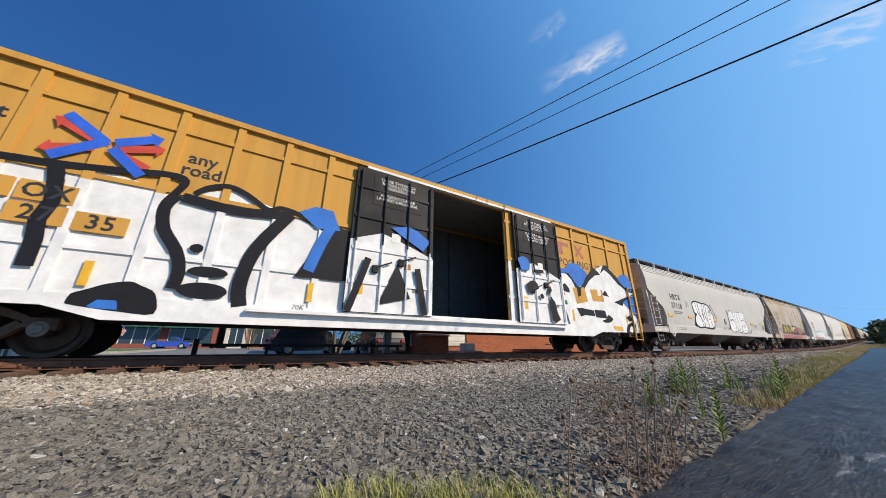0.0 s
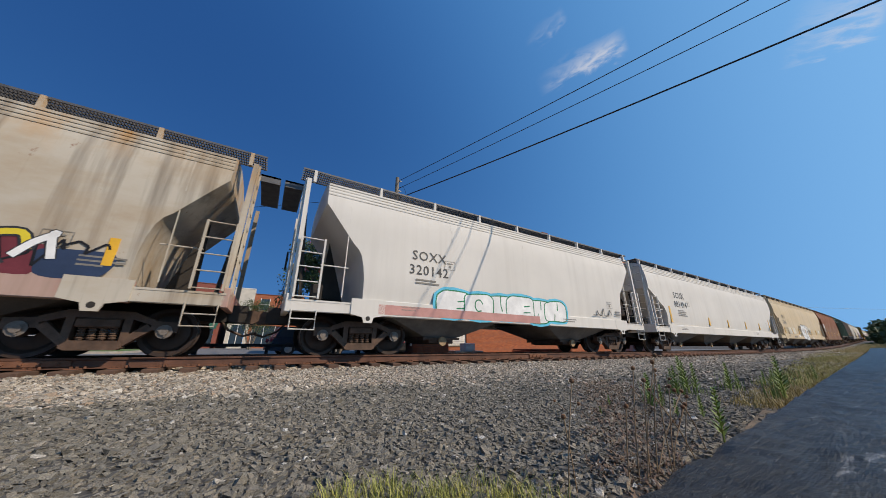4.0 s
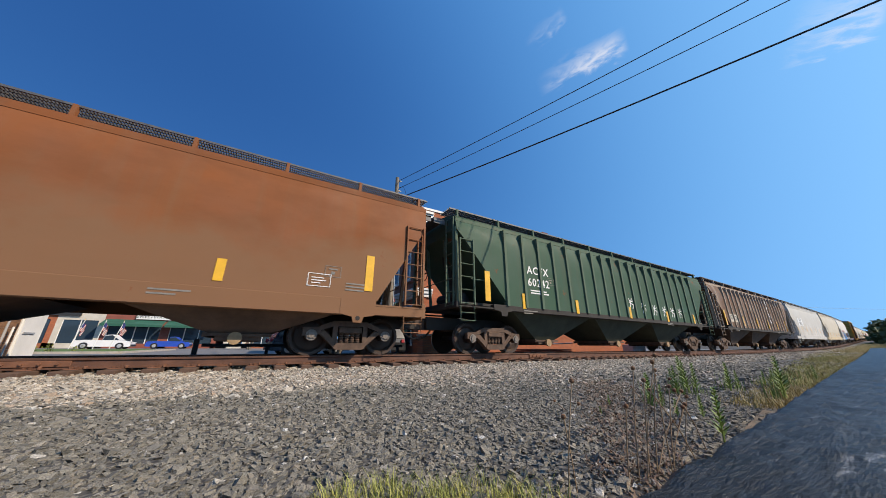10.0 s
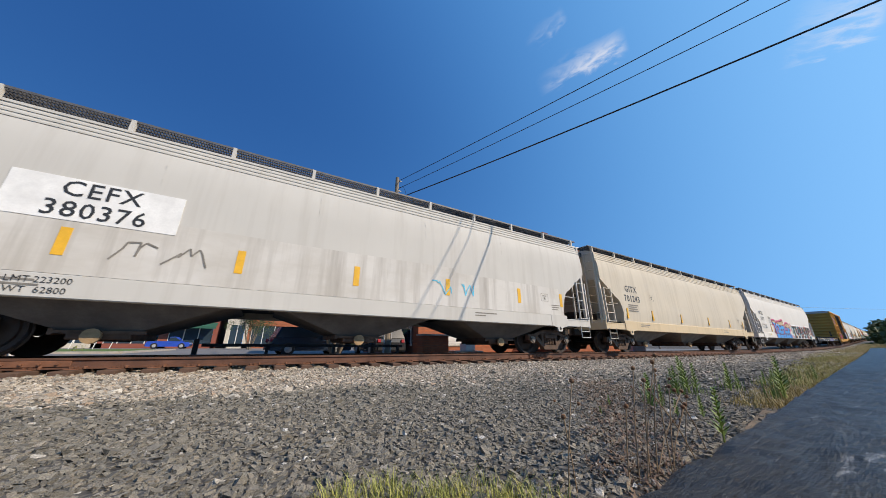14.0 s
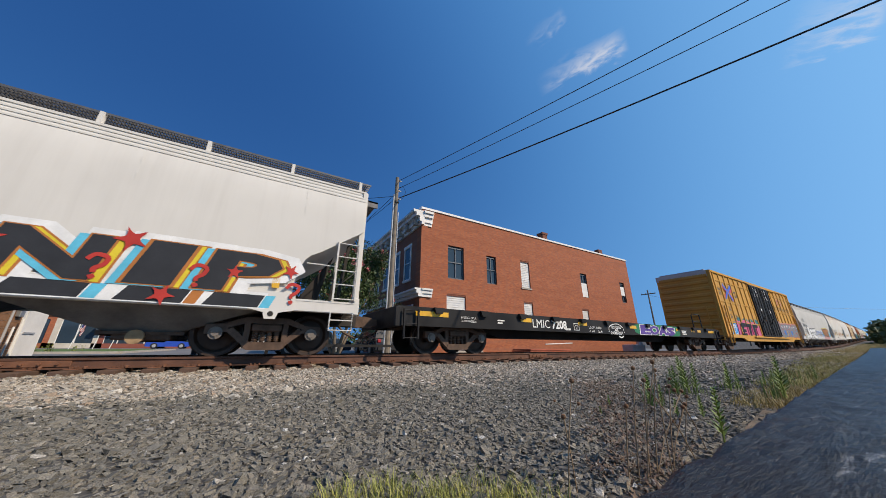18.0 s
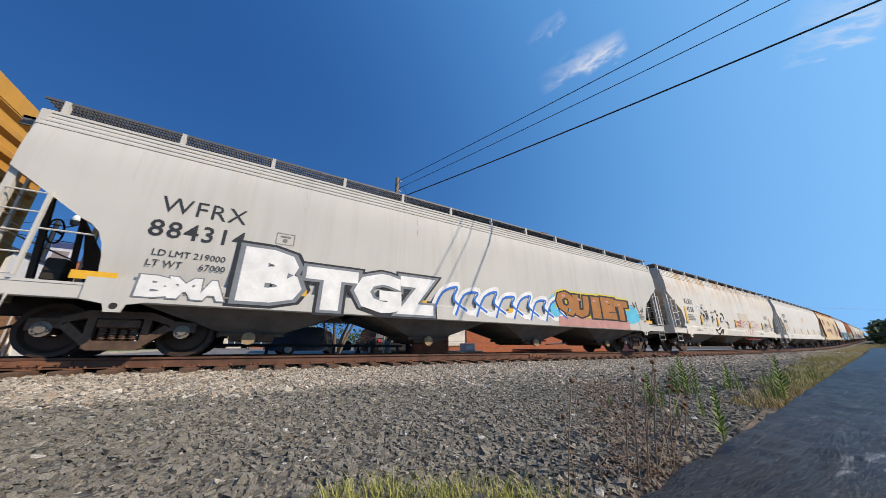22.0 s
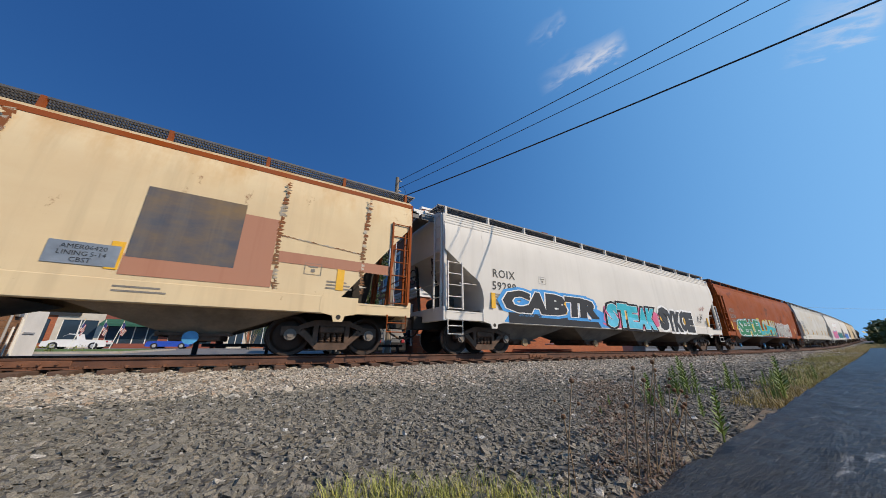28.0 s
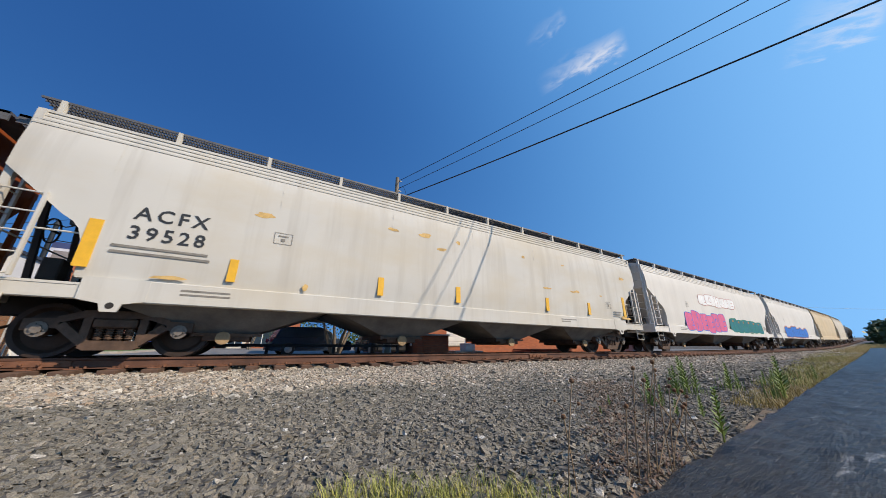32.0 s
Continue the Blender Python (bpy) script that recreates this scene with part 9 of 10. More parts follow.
vehicle("parked_suv", "dark blue sport utility car parked at the kerb", (2.6, 20.5, LOW + 0.006), 8, (0.02, 0.035, 0.06))
vehicle("parked_pickup", "bright blue pickup truck parked by the shops", (-10.3, 53.0, LOW + 0.006), 0, (0.02, 0.07, 0.40), 4.4, 1.5, "pickup")
DRIVEN = [vehicle("white_pickup", "white pickup truck driving along the street", (-70, 49.0, LOW + 0.006), 0, (0.72, 0.72, 0.72), 4.6, 1.55, "pickup"),
          vehicle("white_pickup", "white pickup truck slowing down in the street", (30, 47.0, LOW + 0.006), 180, (0.72, 0.72, 0.72), 4.6, 1.55, "pickup"),
          vehicle("red_car", "red car driving along the street past the shops", (-44, 49.0, LOW + 0.006), 0, (0.48, 0.03, 0.02), 4.1, 1.3, "car")]
vehicle("parked_suv", "black sport utility car parked by the corner building", (6.3, 18.6, LOW + 0.006), 90, (0.015, 0.016, 0.018))

# ---- yard things behind the train ----
M["tarp"] = plain("orange_red_roofing", (0.42, 0.10, 0.05), 0.7, 0.0, 0.3, 2.0, 0.3)
shed = thing("roofing_stack", "low stack of orange-red roofing panels under a pipe", "stack", at=(14.6, 13.0, LOW))
for q in range(5):
    part("panel", Shape().box(-1.9 + 0.05 * q, 1.8 + 0.04 * (q % 2), -0.8, 0.75 - 0.03 * q, 0.09 * q, 0.09 * q + 0.075, 0.012), M["tarp"], shed)
part("pipe", Shape().rod((-0.6, -0.9, 0.7), (1.8, -0.9, 0.78), 0.03, 8), M["trim_white"], shed)
crate = thing("white_cabinet", "white utility cabinet on a concrete base", "cabinet", at=(9.4, 13.6, LOW))
part("base", Shape().box(-0.9, 0.9, -0.5, 0.5, 0, 0.35, 0.02), M["stone"], crate)
part("box", Shape().box(-0.1, 0.5, -0.3, 0.3, 0.35, 0.72, 0.02), M["trim_white"], crate)
wallb = thing("brick_pier", "short brick pier beside the pole", "pier", at=(7.0, 13.4, LOW))
part("brickwork", Shape().box(-0.35, 1.1, -0.3, 0.3, 0, 1.05), M["brick"], wallb)
part("cap", Shape().box(-0.4, 1.15, -0.35, 0.35, 1.05, 1.13, 0.01), M["stone"], wallb)
meter = thing("signal_box", "grey signal case beside the track", "signal case", at=(25.0, 13.0, LOW))
part("case", Shape().box(-0.9, 0.9, -0.4, 0.4, 0.1, 0.75, 0.03), M["pipe"], meter)
part("fan", Shape().rod((0.9, 0, 0.75), (0.9, 0, 1.25), 0.25, 10, 0.18), M["galvanised"], meter)
part("base", Shape().box(-1.0, 1.3, -0.5, 0.5, 0, 0.1), M["stone"], meter)
post = solo("marker_post", Shape().box(-0.06, 0.06, -0.06, 0.06, 0, 0.75, 0.01), M["cable"], "short black marker post between track and street", "post", at=(-1.6, 11.2, LOW))
rail_low = thing("low_guard_rail", "low black guard rail on short posts beside the street", "guard rail", at=(0, 12.2, LOW))
part("beam", Shape().box(-1.6, 5.2, -0.04, 0.04, 0.52, 0.62), M["cable"], rail_low)
for x in (0.2, 2.4, 5.0):
    part("post", Shape().box(x - 0.05, x + 0.05, -0.04, 0.04, 0, 0.52), M["cable"], rail_low)

# ---- distance: woods, far utility poles ----
wood_rng = random.Random(12)
clumps = []
for k in range(170):
    x = wood_rng.uniform(150, 520)
    y = 15 + (x - 60) * 0.09 + wood_rng.uniform(0, 60) + (8 if k % 2 else 30)
    clumps.append(((x, y, rise(x) + LOW + wood_rng.uniform(1.0, 6.5)), wood_rng.uniform(2.0, 4.5)))
for k in range(60):
    x = wood_rng.uniform(230, 420)
    clumps.append(((x, wood_rng.uniform(-14, 9), rise(x) + LOW + wood_rng.uniform(1.0, 7)), wood_rng.uniform(2.5, 4.5)))
for k in range(70):
    x = wood_rng.uniform(110, 260)
    clumps.append(((x, 0.058 * x + wood_rng.uniform(-3, 2), rise(x) + LOW + wood_rng.uniform(0.8, 4.5)), wood_rng.uniform(1.5, 3.0)))
for k in range(150):
    x = wood_rng.uniform(-170, 120)
    clumps.append(((x, wood_rng.uniform(105, 150), LOW + rise(x) + wood_rng.uniform(1.0, 6.5)), wood_rng.uniform(2.5, 5.0)))
woods = leaf_cloud("distant_woods", clumps, 42000, 0.55, M["leaf_far"], None, wood_rng, 0.8)
tagged(woods, "distant green woods along the horizon", "woods", kind="stuff")
for x, y, h in ((95.0, 24.0, 10.5), (150.0, 29.0, 10.5), (58.0, 26.0, 10.0)):
    p_ = thing("utility_pole", "distant wooden utility pole with a crossarm", "utility pole", at=(x, y, LOW + rise(x)))
    part("shaft", Shape().rod((0, 0, 0), (0, 0, h), 0.16, 8, 0.11), M["pole"], p_)
    part("crossarm", Shape().box(-0.07, 0.07, -1.2, 1.2, h - 0.8, h - 0.66), M["pole"], p_)
    for d in (-1.1, -0.4, 0.4, 1.1):
        part("insulator", Shape().rod((0, d, h - 0.66), (0, d, h - 0.5), 0.05, 6), M["pipe"], p_)
wire((95.0, 24.0, 9.6), (240.0, -40.0, 12.0), 1.0, 0.02, "distant wire between utility poles", 10)
wire((58.0, 26.0, 9.0), (95.0, 24.0, 9.6), 0.6, 0.02, "distant wire between utility poles", 10)
wire((95.0, 24.0, 9.6), (150.0, 29.0, 10.4), 0.8, 0.02, "distant wire between utility poles", 10)


# ---- plants by the track ----
def blades(name, spots, count, low, high, width, mat, seed, spread=0.25, label="", category="", droop=0.35):
    rng = random.Random(seed)
    v, f = [], []
    for k in range(count):
        cx, cy, cz, r = spots[rng.randrange(len(spots))]
        a, q = rng.uniform(0, 6.283), r * math.sqrt(rng.random())
        x, y = cx + q * math.cos(a), cy + q * math.sin(a)
        h = low + (high - low) * rng.random() ** 1.6
        d = rng.uniform(0, 6.283)
        lean = h * droop * rng.uniform(0.3, 1.3)
        ux, uy = math.cos(d), math.sin(d)
        wx, wy = -uy * width / 2, ux * width / 2
        n = len(v)
        for t, ww in ((0, 1.0), (0.5, 0.8), (1.0, 0.1)):
            bx, by, bz = x + ux * lean * t * t, y + uy * lean * t * t, cz + h * (t - 0.18 * t * t)
            v += [(bx - wx * ww, by - wy * ww, bz), (bx + wx * ww, by + wy * ww, bz)]
        f += [(n, n + 1, n + 3, n + 2), (n + 2, n + 3, n + 5, n + 4)]
    me = bpy.data.meshes.new(name)
    me.from_pydata(v, [], f)
    me.materials.append(mat)
    ob = new(name, me)
    return tagged(ob, label, category, kind="stuff")


M["grass"] = leaf_material("tuft_grass", (0.15, 0.19, 0.035), (0.55, 0.50, 0.14))
M["dry_grass"] = leaf_material("dry_grass", (0.30, 0.22, 0.07), (0.55, 0.44, 0.18))
M["weed"] = leaf_material("weed_leaves", (0.10, 0.17, 0.03), (0.27, 0.36, 0.09))
M["litter"] = leaf_material("brown_litter", (0.10, 0.055, 0.03), (0.30, 0.19, 0.11))
M["stalk"] = plain("dry_stalk", (0.30, 0.21, 0.13), 0.9, 0.0, 0.3, 8.0)
M["seed_head"] = plain("brown_seed_head", (0.22, 0.11, 0.055), 0.95, 0.0, 0.4, 20.0, 0.5)
GROUND = LOW + 0.05
blades("grass_tuft", [(0.32 + 0.095 * k, 1.30 - 0.055 * k + 0.04 * (k % 3), GROUND, 0.09 + 0.04 * (k % 2)) for k in range(8)], 1500, 0.025, 0.105, 0.0026, M["grass"], 1, droop=0.7, label="tufts of green and yellow grass in the gravel", category="grass")
verge_rng = random.Random(31)
verge_spots = []
for k in range(420):
    x = 4.2 + 40.0 * verge_rng.random() ** 1.5
    e = 0.19 + 0.085 * x
    verge_spots.append((x, e + 0.08 + (0.35 + 0.055 * x) * verge_rng.random(), GROUND + rise(x), 0.22 + 0.01 * x))
blades("verge_grass", verge_spots, 24000, 0.03, 0.11, 0.007, M["dry_grass"], 2, label="dry yellow grass along the ledge", category="grass")
blades("verge_grass", [q for q in verge_spots if q[0] > 6.5], 13000, 0.03, 0.14, 0.008, M["grass"], 3, label="green grass along the ledge", category="grass")
blades("verge_grass", [(44 + 1.5 * j, 4.2 + 0.085 * j + (j % 5) * 0.5, GROUND + rise(44 + 1.5 * j), 1.0) for j in range(60)], 9000, 0.1, 0.3, 0.03, M["dry_grass"], 4, label="dry grass beside the far track", category="grass")
solo("soil", sheet([2.0, 2.6, 3.2, 4.2, 4.6, 5, 6, 9, 14, 20, 30, 44], [0.0, 0.3, 0.6, 1.0], lambda x, y: GROUND + rise(x) + 0.012), plain("brown_soil", (0.16, 0.115, 0.075), 0.95, 0.0, 0.4, 3.0, 0.5), kind="structure")
for v_ in bpy.data.objects["soil"].data.vertices:
    v_.co.y = 0.19 + 0.085 * v_.co.x + v_.co.y * min(1.2, 0.3 + 0.06 * v_.co.x)


def weed(x, y, height, seed):
    """An upright weed with narrow leaves all along its stem."""
    rng = random.Random(seed)
    w = thing("weed", "upright green weed with narrow leaves growing in gravel", "weed", "weeds by the ledge", at=(x, y, GROUND + rise(x)))
    top = (rng.uniform(-0.05, 0.05) * height, rng.uniform(-0.05, 0.05) * height, height)
    part("stem", Shape().rod((0, 0, 0), top, 0.004 + height * 0.006, 6, 0.002), M["weed"], w)
    s = Shape()
    n = int(34 + 90 * height)
    for k in range(n):
        t = 0.12 + 0.88 * k / n
        a = k * 2.4
        ln = height * (0.22 * (1 - t) + 0.07) * rng.uniform(0.8, 1.2)
        p = Vector(top) * t
        q = p + Vector((math.cos(a) * ln * 0.8, math.sin(a) * ln * 0.8, ln * 0.6))
        side = Vector((-math.sin(a), math.cos(a), 0)) * (0.006 + 0.012 * height)
        m = p.lerp(q, 0.5)
        s.add([p, m + side, q, m - side], [(0, 1, 2, 3)])
    part("leaves", s, M["weed"], w)


for k, (x, y, hh) in enumerate(((3.36, 1.68, 0.30), (3.47, 1.74, 0.28), (3.42, 1.62, 0.2), (4.56, 1.83, 0.38), (4.68, 1.92, 0.43), (4.44, 1.90, 0.33), (4.80, 1.84, 0.36), (4.62, 2.02, 0.28), (2.47, 0.87, 0.31), (3.14, 1.20, 0.18), (3.02, 1.33, 0.14),
                                (5.35, 1.67, 0.35), (5.5, 1.74, 0.26), (5.75, 1.7, 0.24), (7.3, 1.72, 0.23), (7.1, 1.62, 0.2), (5.11, 1.14, 0.45), (8.25, 1.40, 0.26), (6.4, 1.6, 0.22), (2.61, 1.73, 0.06), (3.07, 1.93, 0.09), (6.0, 1.3, 0.2))):
    weed(x, y, hh, 40 + k)
blades("weed_grass", [(4.62, 1.88, GROUND, 0.20), (4.45, 1.92, GROUND, 0.12), (3.42, 1.70, GROUND, 0.10), (5.45, 1.72, GROUND, 0.15), (7.2, 1.68, GROUND + rise(7.2), 0.3), (6.6, 1.55, GROUND, 0.25), (5.0, 1.2, GROUND, 0.1), (8.0, 1.6, GROUND, 0.3)], 380, 0.08, 0.32, 0.007, M["weed"], 9, label="upright green grass in clumps in the gravel", category="grass", droop=0.15)
rng_litter = random.Random(77)
blades("leaf_litter", [(1.2 + 0.16 * k, 0.38 + 0.115 * k + 0.16 * (k % 3), GROUND + 0.012, 0.14 + 0.012 * k) for k in range(26)], 3600, 0.01, 0.03, 0.010, M["litter"], 10, label="dry brown leaf litter and stems along the ledge", category="leaf litter", droop=2.2)


def teasel(x, y, height, seed, reach):
    """A dry stalk with a round brown head."""
    rng = random.Random(seed)
    t = thing("dry_stalk", "dry brown stalk with round seed heads in gravel", "dry plant", "dry stalks", at=(x, y, GROUND))
    lx, ly =  reach, rng.uniform(-0.12, 0.12) * height
    pts = [(0, 0, 0), (lx * 0.3, ly * 0.3, height * 0.4), (lx * 0.7, ly * 0.7, height * 0.75), (lx, ly, height)]
    part("stem", Shape().pipe(pts, 0.0026, 5), M["stalk"], t)
    heads = [(lx, ly, height)]
    for q in range(rng.randint(0, 2)):
        b = Vector(pts[1]).lerp(Vector(pts[2]), rng.random())
        e = b + Vector((rng.uniform(-0.06, 0.06), rng.uniform(-0.06, 0.06), rng.uniform(0.03, 0.1)))
        part("twig", Shape().rod(b, e, 0.0015, 5), M["stalk"], t)
        heads.append(tuple(e))
    for hx, hy, hz in heads:
        r = rng.uniform(0.004, 0.008) if hz < height * 0.97 else 0.0105
        part("seed_head", Shape().turned([(0.0, -r), (r * 0.8, -r * 0.6), (r, 0), (r * 0.75, r * 0.7), (0.0, r)], (hx, hy, hz), "z", 8), M["seed_head"], t)


for k, (x, y, hh, lx) in enumerate(((1.48, 0.82, 0.51, 0.22), (1.48, 0.85, 0.45, 0.11), (1.61, 0.84, 0.44, 0.08), (1.63, 0.85, 0.32, 0.4), (2.22, 0.87, 0.32, -0.18), (1.11, 0.92, 0.41, 0.06), (1.15, 0.91, 0.27, -0.01), (1.55, 0.84, 0.40, 0.03), (1.72, 0.82, 0.36, 0.1), (1.80, 0.86, 0.26, 0.2), (2.05, 0.9, 0.28, 0.1), (1.42, 0.86, 0.3, 0.02), (1.66, 0.8, 0.48, 0.0), (2.0, 0.84, 0.34, -0.25))):
    teasel(x, y, hh, 80 + k, lx)

# litter on the ledge
leaf = solo("dry_leaf", Shape().add([(0, 0, 0.004), (0.03, 0.012, 0.012), (0.06, 0, 0.004), (0.03, -0.012, 0.006)], [(0, 1, 2, 3)]), M["seed_head"], "curled brown dry leaf lying on the dark ledge", "leaf", at=(1.30, -0.03, 0.094), turn=20)

for k_, (x, y, a) in enumerate(((1.36, -0.05, 70), (1.33, -0.02, -30))):
    solo("dry_twig", Shape().pipe([(0, 0, 0.004), (0.03, 0.004, 0.008), (0.07, 0.0, 0.005)], 0.0025, 5), M["stalk"], "thin dry twig lying on the dark ledge", "twig", at=(x, y, 0.094), turn=a)
solo("stone_chip", Shape().slab([(-0.009, -0.002), (0.01, -0.002), (0.006, 0.002), (-0.005, 0.003)], -0.004, 0.004), M["trim_white"], "small white stone chip lying on the dark ledge", "stone chip", at=(1.33, 0.13, 0.093), turn=15)


# ---- loose stones ----
def stones(name, label, count, xr, yr, height, size, mat, seed, keep=None):
    """Angular gravel: squashed, skewed lumps of 12 triangles, joined."""
    rng = np.random.default_rng(seed)
    x, y = rng.uniform(*xr, count), rng.uniform(*yr, count)
    if keep is not None:
        ok = keep(x, y, rng)
        x, y = x[ok], y[ok]
    n = len(x)
    corner = np.array([(-1, -1, -1), (1, -1, -1), (1, 1, -1), (-1, 1, -1), (-1, -1, 1), (1, -1, 1), (1, 1, 1), (-1, 1, 1)], float)
    shape = corner[None] * (1 + rng.uniform(-0.75, 0.5, (n, 8, 3)))
    shape[:, 4:, :2] *= rng.uniform(0.55, 1.0, (n, 1, 1))
    shape *= (size * rng.lognormal(0, 0.32, n))[:, None, None] * np.stack([np.ones(n), rng.uniform(0.5, 1.0, n), rng.uniform(0.28, 0.6, n)], 1)[:, None]
    a, b = rng.uniform(0, 6.283, n), rng.normal(0, 0.32, n)
    ca, sa, cb, sb = np.cos(a), np.sin(a), np.cos(b), np.sin(b)
    px = shape[..., 0] * cb[:, None] - shape[..., 2] * sb[:, None]
    pz = shape[..., 0] * sb[:, None] + shape[..., 2] * cb[:, None]
    qx, qy = px * ca[:, None] - shape[..., 1] * sa[:, None], px * sa[:, None] + shape[..., 1] * ca[:, None]
    z = np.array([height(u, w) for u, w in zip(x, y)]) + rng.uniform(-0.3, 0.35, n) * size
    verts = np.stack([qx + x[:, None], qy + y[:, None], pz + z[:, None]], 2).reshape(-1, 3)
    quad = np.array([(3, 2, 1, 0), (4, 5, 6, 7), (0, 1, 5, 4), (1, 2, 6, 5), (2, 3, 7, 6), (3, 0, 4, 7)])
    faces = (quad[None] + 8 * np.arange(n)[:, None, None]).reshape(-1)
    me = bpy.data.meshes.new(name)
    me.vertices.add(len(verts))
    me.vertices.foreach_set("co", verts.reshape(-1))
    me.loops.add(len(faces))
    me.loops.foreach_set("vertex_index", faces)
    me.polygons.add(len(faces) // 4)
    me.polygons.foreach_set("loop_start", np.arange(0, len(faces), 4))
    me.update(calc_edges=True)
    me.shade_flat()
    me.materials.append(mat)
    return tagged(new(name, me), label, "gravel", kind="stuff")


def stone_material(name, tones):
    m, n, l, b = material(name, 0.9)
    g = n.new("ShaderNodeNewGeometry")
    r = n.new("ShaderNodeValToRGB")
    r.color_ramp.interpolation = "LINEAR"
    while len(r.color_ramp.elements) < len(tones):
        r.color_ramp.elements.new(0.5)
    for e, (pos, colour) in zip(r.color_ramp.elements, tones):
        e.position, e.color = pos, (*colour, 1)
    l.new(g.outputs["Random Per Island"], r.inputs["Fac"])
    v = coords(n, l)
    tone = blend(n, l, ramp(n, l, grain(n, l, v, 240.0, 5.0, 0.75), 0.42, 0.62, 0.0, 0.75), r.outputs["Color"], (0.045, 0.041, 0.036))
    l.new(tone, b.inputs["Base Color"])
    bump(n, l, b, grain(n, l, v, 160.0, 5.0, 0.7), 0.9, 0.006)
    return m


M["dark_stone"] = stone_material("dark_gravel", [(0.0, (0.15, 0.138, 0.112)), (0.45, (0.225, 0.207, 0.17)), (0.80, (0.285, 0.262, 0.213)), (0.92, (0.30, 0.262, 0.205)), (0.975, (0.36, 0.325, 0.27)), (1.0, (0.78, 0.75, 0.69))])
M["pale_stone"] = stone_material("pale_ballast", [(0.0, (0.24, 0.205, 0.16)), (0.35, (0.44, 0.385, 0.31)), (0.7, (0.60, 0.535, 0.44)), (0.88, (0.46, 0.33, 0.225)), (1.0, (0.78, 0.73, 0.64))])


def land(x, y):
    d = y - rail_line(x)[1]
    for (y0, z0), (y1, z1) in zip(section, section[1:]):
        if y0 <= d <= y1:
            return z0 + (z1 - z0) * (d - y0) / (y1 - y0) + rise(x)
    return LOW + 0.05 + rise(x)


stones("dark_gravel", "dark grey angular gravel between ledge and track", 68000, (-4.2, 6.5), (0.4, 3.6), land, 0.0138, M["dark_stone"], 1, lambda x, y, r: (x > -0.9 * y - 0.6) & (y > 0.17 + 0.085 * x) & (r.random(len(x)) < 1.25 - 0.12 * y))
stones("dark_gravel", "dark grey angular gravel between ledge and track", 26000, (-6.0, 14.0), (3.2, 4.9), land, 0.0185, M["dark_stone"], 2, lambda x, y, r: r.random(len(x)) > (y - 4.2) * 0.9)
stones("dark_gravel", "dark grey angular gravel between ledge and track", 9000, (5.0, 18.0), (1.6, 3.6), land, 0.028, M["dark_stone"], 5)
stones("pale_ballast", "pale grey crushed stone ballast beside the rails", 66000, (-8.0, 15.0), (2.3, 7.6), land, 0.0215, M["pale_stone"], 3, lambda x, y, r: r.random(len(x)) < (y - 4.0 + 0.42 * np.clip(x - 1.0, 0, 4)) * np.where(y < 4.3, 0.7, 1.6))
stones("pale_ballast", "pale grey crushed stone ballast beside the rails", 26000, (14.0, 48.0), (4.3, 8.3), land, 0.036, M["pale_stone"], 4)
stones("pale_ballast", "pale grey crushed stone ballast between the rails", 9000, (-8.0, 16.0), (7.5, 10.2), lambda x, y: -0.27, 0.032, M["pale_stone"], 6)

# ---- ties with plates and spikes, the nearest as pieces ----
tie_mesh = Shape().box(-0.115, 0.115, -1.3, 1.3, -0.37, -0.188, 0.012).mesh("tie", M["tie"])
plate_mesh = Shape().box(-0.09, 0.09, -0.19, 0.19, -0.188, -0.172, 0.004).mesh("tie_plate", M["plate"])
anchor_mesh = Shape().box(0.10, 0.14, -0.085, 0.085, -0.185, -0.135, 0.01).box(-0.05, -0.02, -0.105, -0.075, -0.17, -0.14).box(0.02, 0.05, -0.105, -0.075, -0.17, -0.14).mesh("rail_anchor", M["plate"])
tie_rng = random.Random(21)
for k in range(290):
    s0 = -24.0 + 0.52 * k
    m = rail_pose(s0)
    t = part("tie", tie_mesh, None, track)
    t.matrix_basis = m @ pose(0, tie_rng.uniform(-0.04, 0.04), 0, 0, 0, tie_rng.uniform(-1.2, 1.2))
    if k < 130:
        p_ = part("tie_plate", plate_mesh, None, track)
        p_.matrix_basis = m @ pose(0, -0.7525, 0)
        a_ = part("rail_anchor", anchor_mesh, None, track)
        a_.matrix_basis = m @ pose(0, -0.7525, 0)
for s0 in (-3.2, 8.7, 20.6):
    j_ = part("joint_bar", Shape().box(-0.45, 0.45, -0.045, -0.012, -0.145, -0.045, 0.008).rod((-0.3, -0.07, -0.095), (-0.3, -0.04, -0.095), 0.02, 6).rod((-0.1, -0.07, -0.095), (-0.1, -0.04, -0.095), 0.02, 6).rod((0.1, -0.07, -0.095), (0.1, -0.04, -0.095), 0.02, 6).rod((0.3, -0.07, -0.095), (0.3, -0.04, -0.095), 0.02, 6), M["plate"], track)
    j_.matrix_basis = rail_pose(s0) @ pose(0, -0.7525, 0)
rest = Shape()
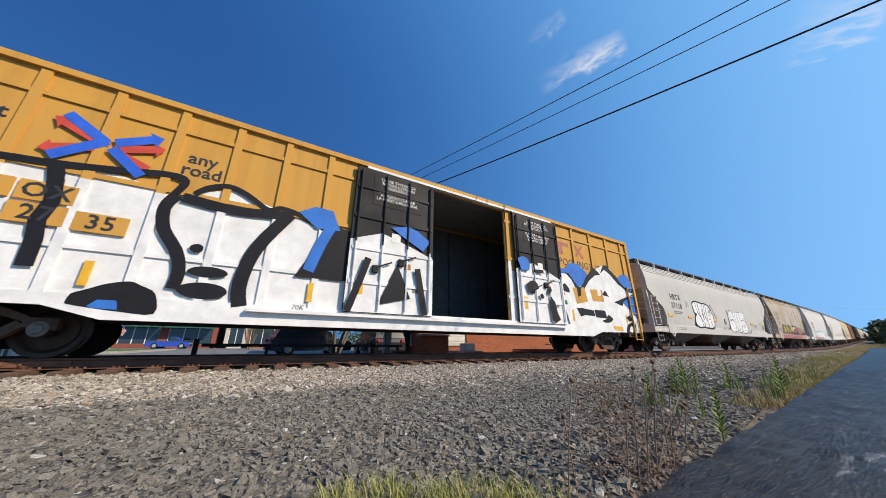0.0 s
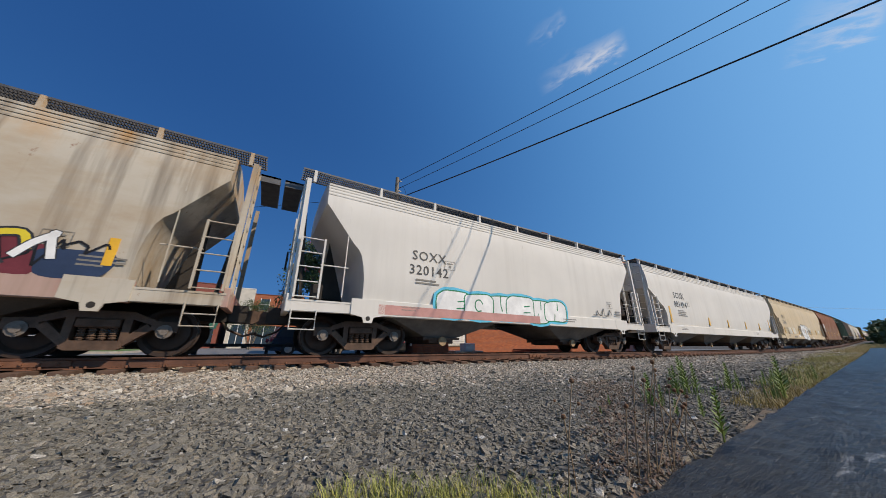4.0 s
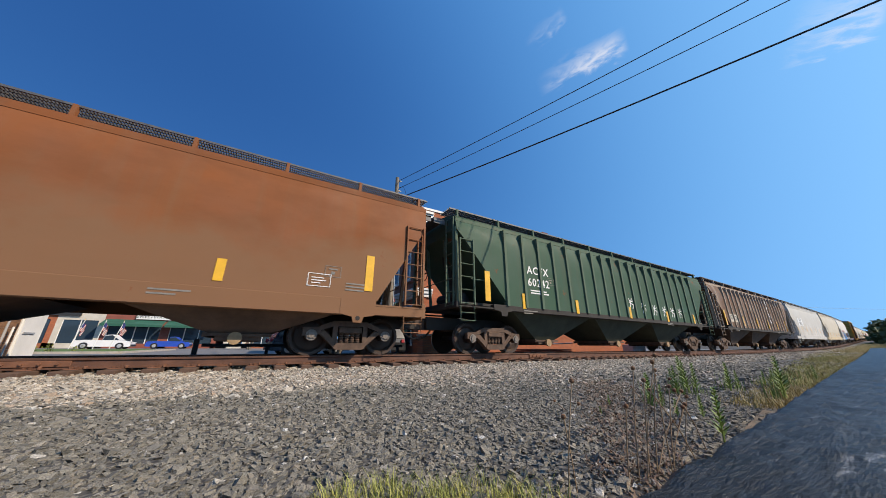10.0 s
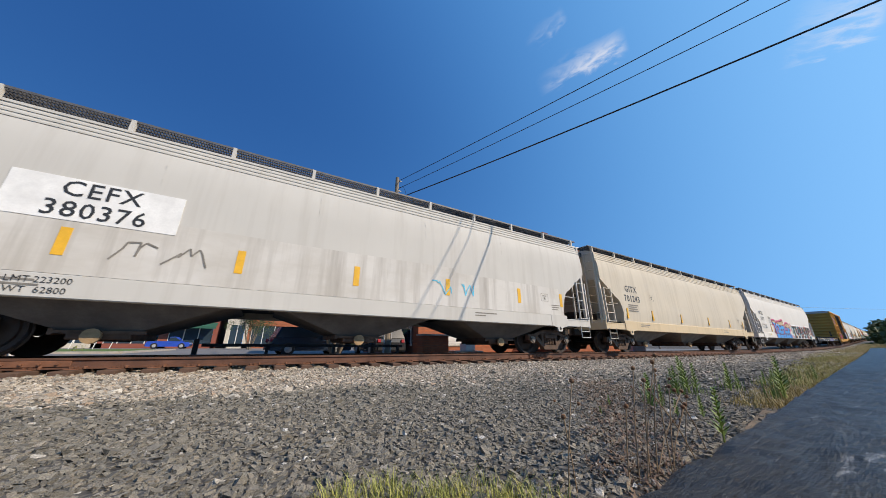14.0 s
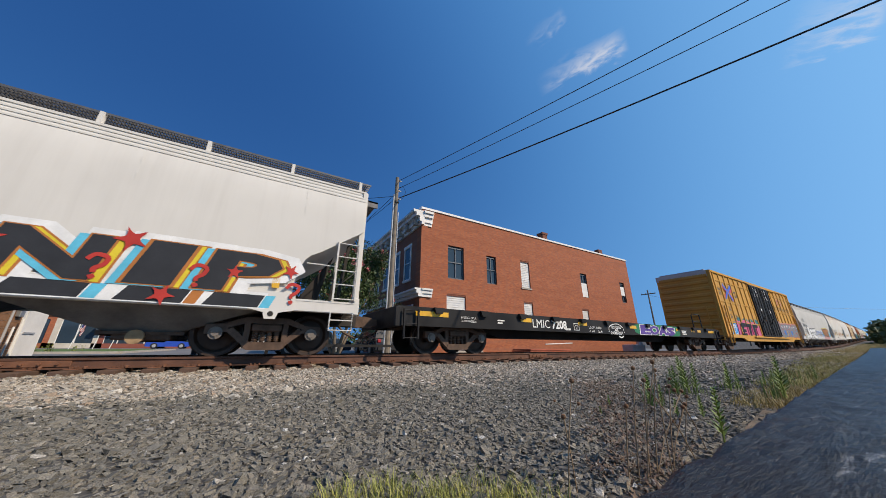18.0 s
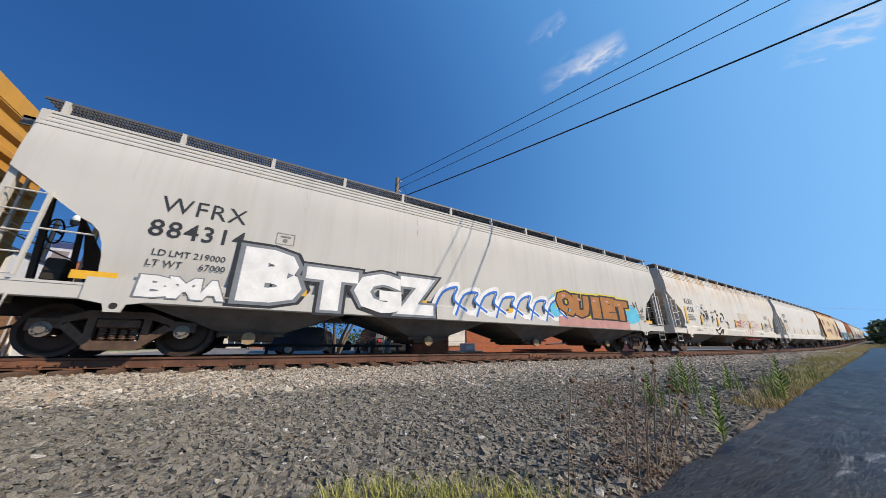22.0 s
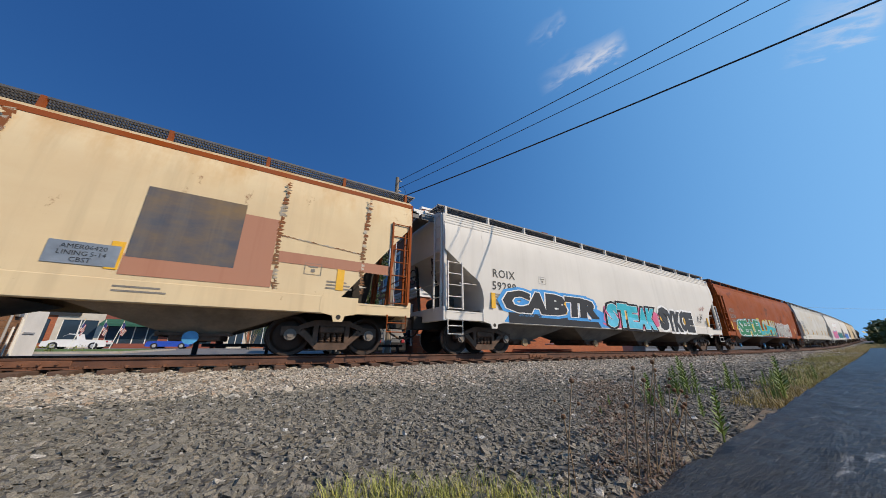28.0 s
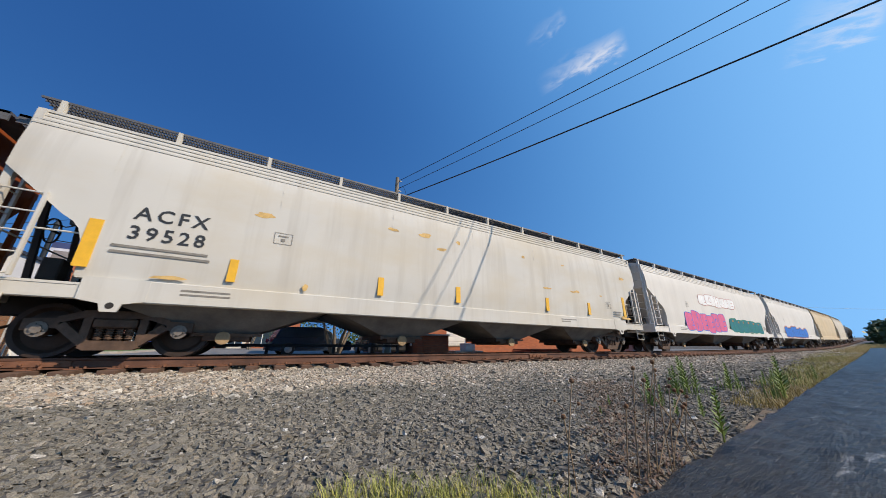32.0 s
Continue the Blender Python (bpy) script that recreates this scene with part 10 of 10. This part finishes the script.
for k in range(420):
    m = rail_pose(127.0 + 0.55 * k)
    pts = [m @ Vector((x, y, z)) for x, y, z in ((-0.115, -1.3, -0.37), (0.115, -1.3, -0.37), (0.115, 1.3, -0.37), (-0.115, 1.3, -0.37), (-0.115, -1.3, -0.188), (0.115, -1.3, -0.188), (0.115, 1.3, -0.188), (-0.115, 1.3, -0.188))]
    rest.add(pts, [(4, 5, 6, 7), (0, 1, 5, 4), (1, 2, 6, 5), (2, 3, 7, 6), (3, 0, 4, 7)])
tagged(part("far_ties", rest, M["tie"], track), kind="stuff")


# ---- movement ----
def motions():
    times = [0.5 * k for k in range(65)]
    for car in TRAIN:
        mid = (car["from"] + car["to"]) / 2
        # only where the track bends does a car need more than its first and last place
        walk(car, [(t, rail_pose(mid - SPEED * t)) for t in (times if mid > 8 else (0.0, 32.0))])
    for w, dx in WHEELS:
        car = w.parent.parent
        mid = (car["from"] + car["to"]) / 2 + w.parent.location.x
        t0, t1 = (mid - 40.0) / SPEED, (mid + 12.0) / SPEED
        f0, f1 = max(0, math.ceil(t0 * FPS)), min(32 * FPS, math.floor(t1 * FPS))
        if f1 <= f0:
            continue
        place = w.location.copy()
        rows, turn = [], 0.0
        for k in range(f0, f1 + 1):
            turn = -SPEED / 0.457 * (k - f0) / FPS
            rows.append((k / FPS, Matrix.Translation(place) @ Matrix.Rotation(turn, 4, "Y")))
        if f0 > 0:
            rows.insert(0, (0.0, rows[0][1]))
        if f1 < 32 * FPS:
            rows.append((32.0, rows[-1][1]))
        walk(w, rows)
    for car, turn, rows in zip(DRIVEN, (0, 180, 0), (((0.0, -62.0), (8.0, -24.5), (10.8, -11.2), (11.4, -8.3), (14.0, 4.0), (20.0, 33.0), (32.0, 90.0)),
                                                    ((0.0, 75.0), (16.0, 8.0), (20.5, -7.6), (21.0, -9.1), (22.3, -11.8), (23.0, -12.9), (24.0, -14.0), (28.0, -16.4), (29.0, -16.8), (31.0, -17.5), (32.0, -17.7)),
                                                    ((0.0, -44.0), (6.0, -20.3), (6.6, -17.9), (7.2, -15.2), (8.0, -9.6), (8.4, -6.4), (10.0, 8.0), (20.0, 100.0), (32.0, 210.0)))):
        y, z = car.location.y, car.location.z
        walk(car, [(t, pose(x, y, z + rise(x), 0, 0, turn)) for t, x in rows])


motions()
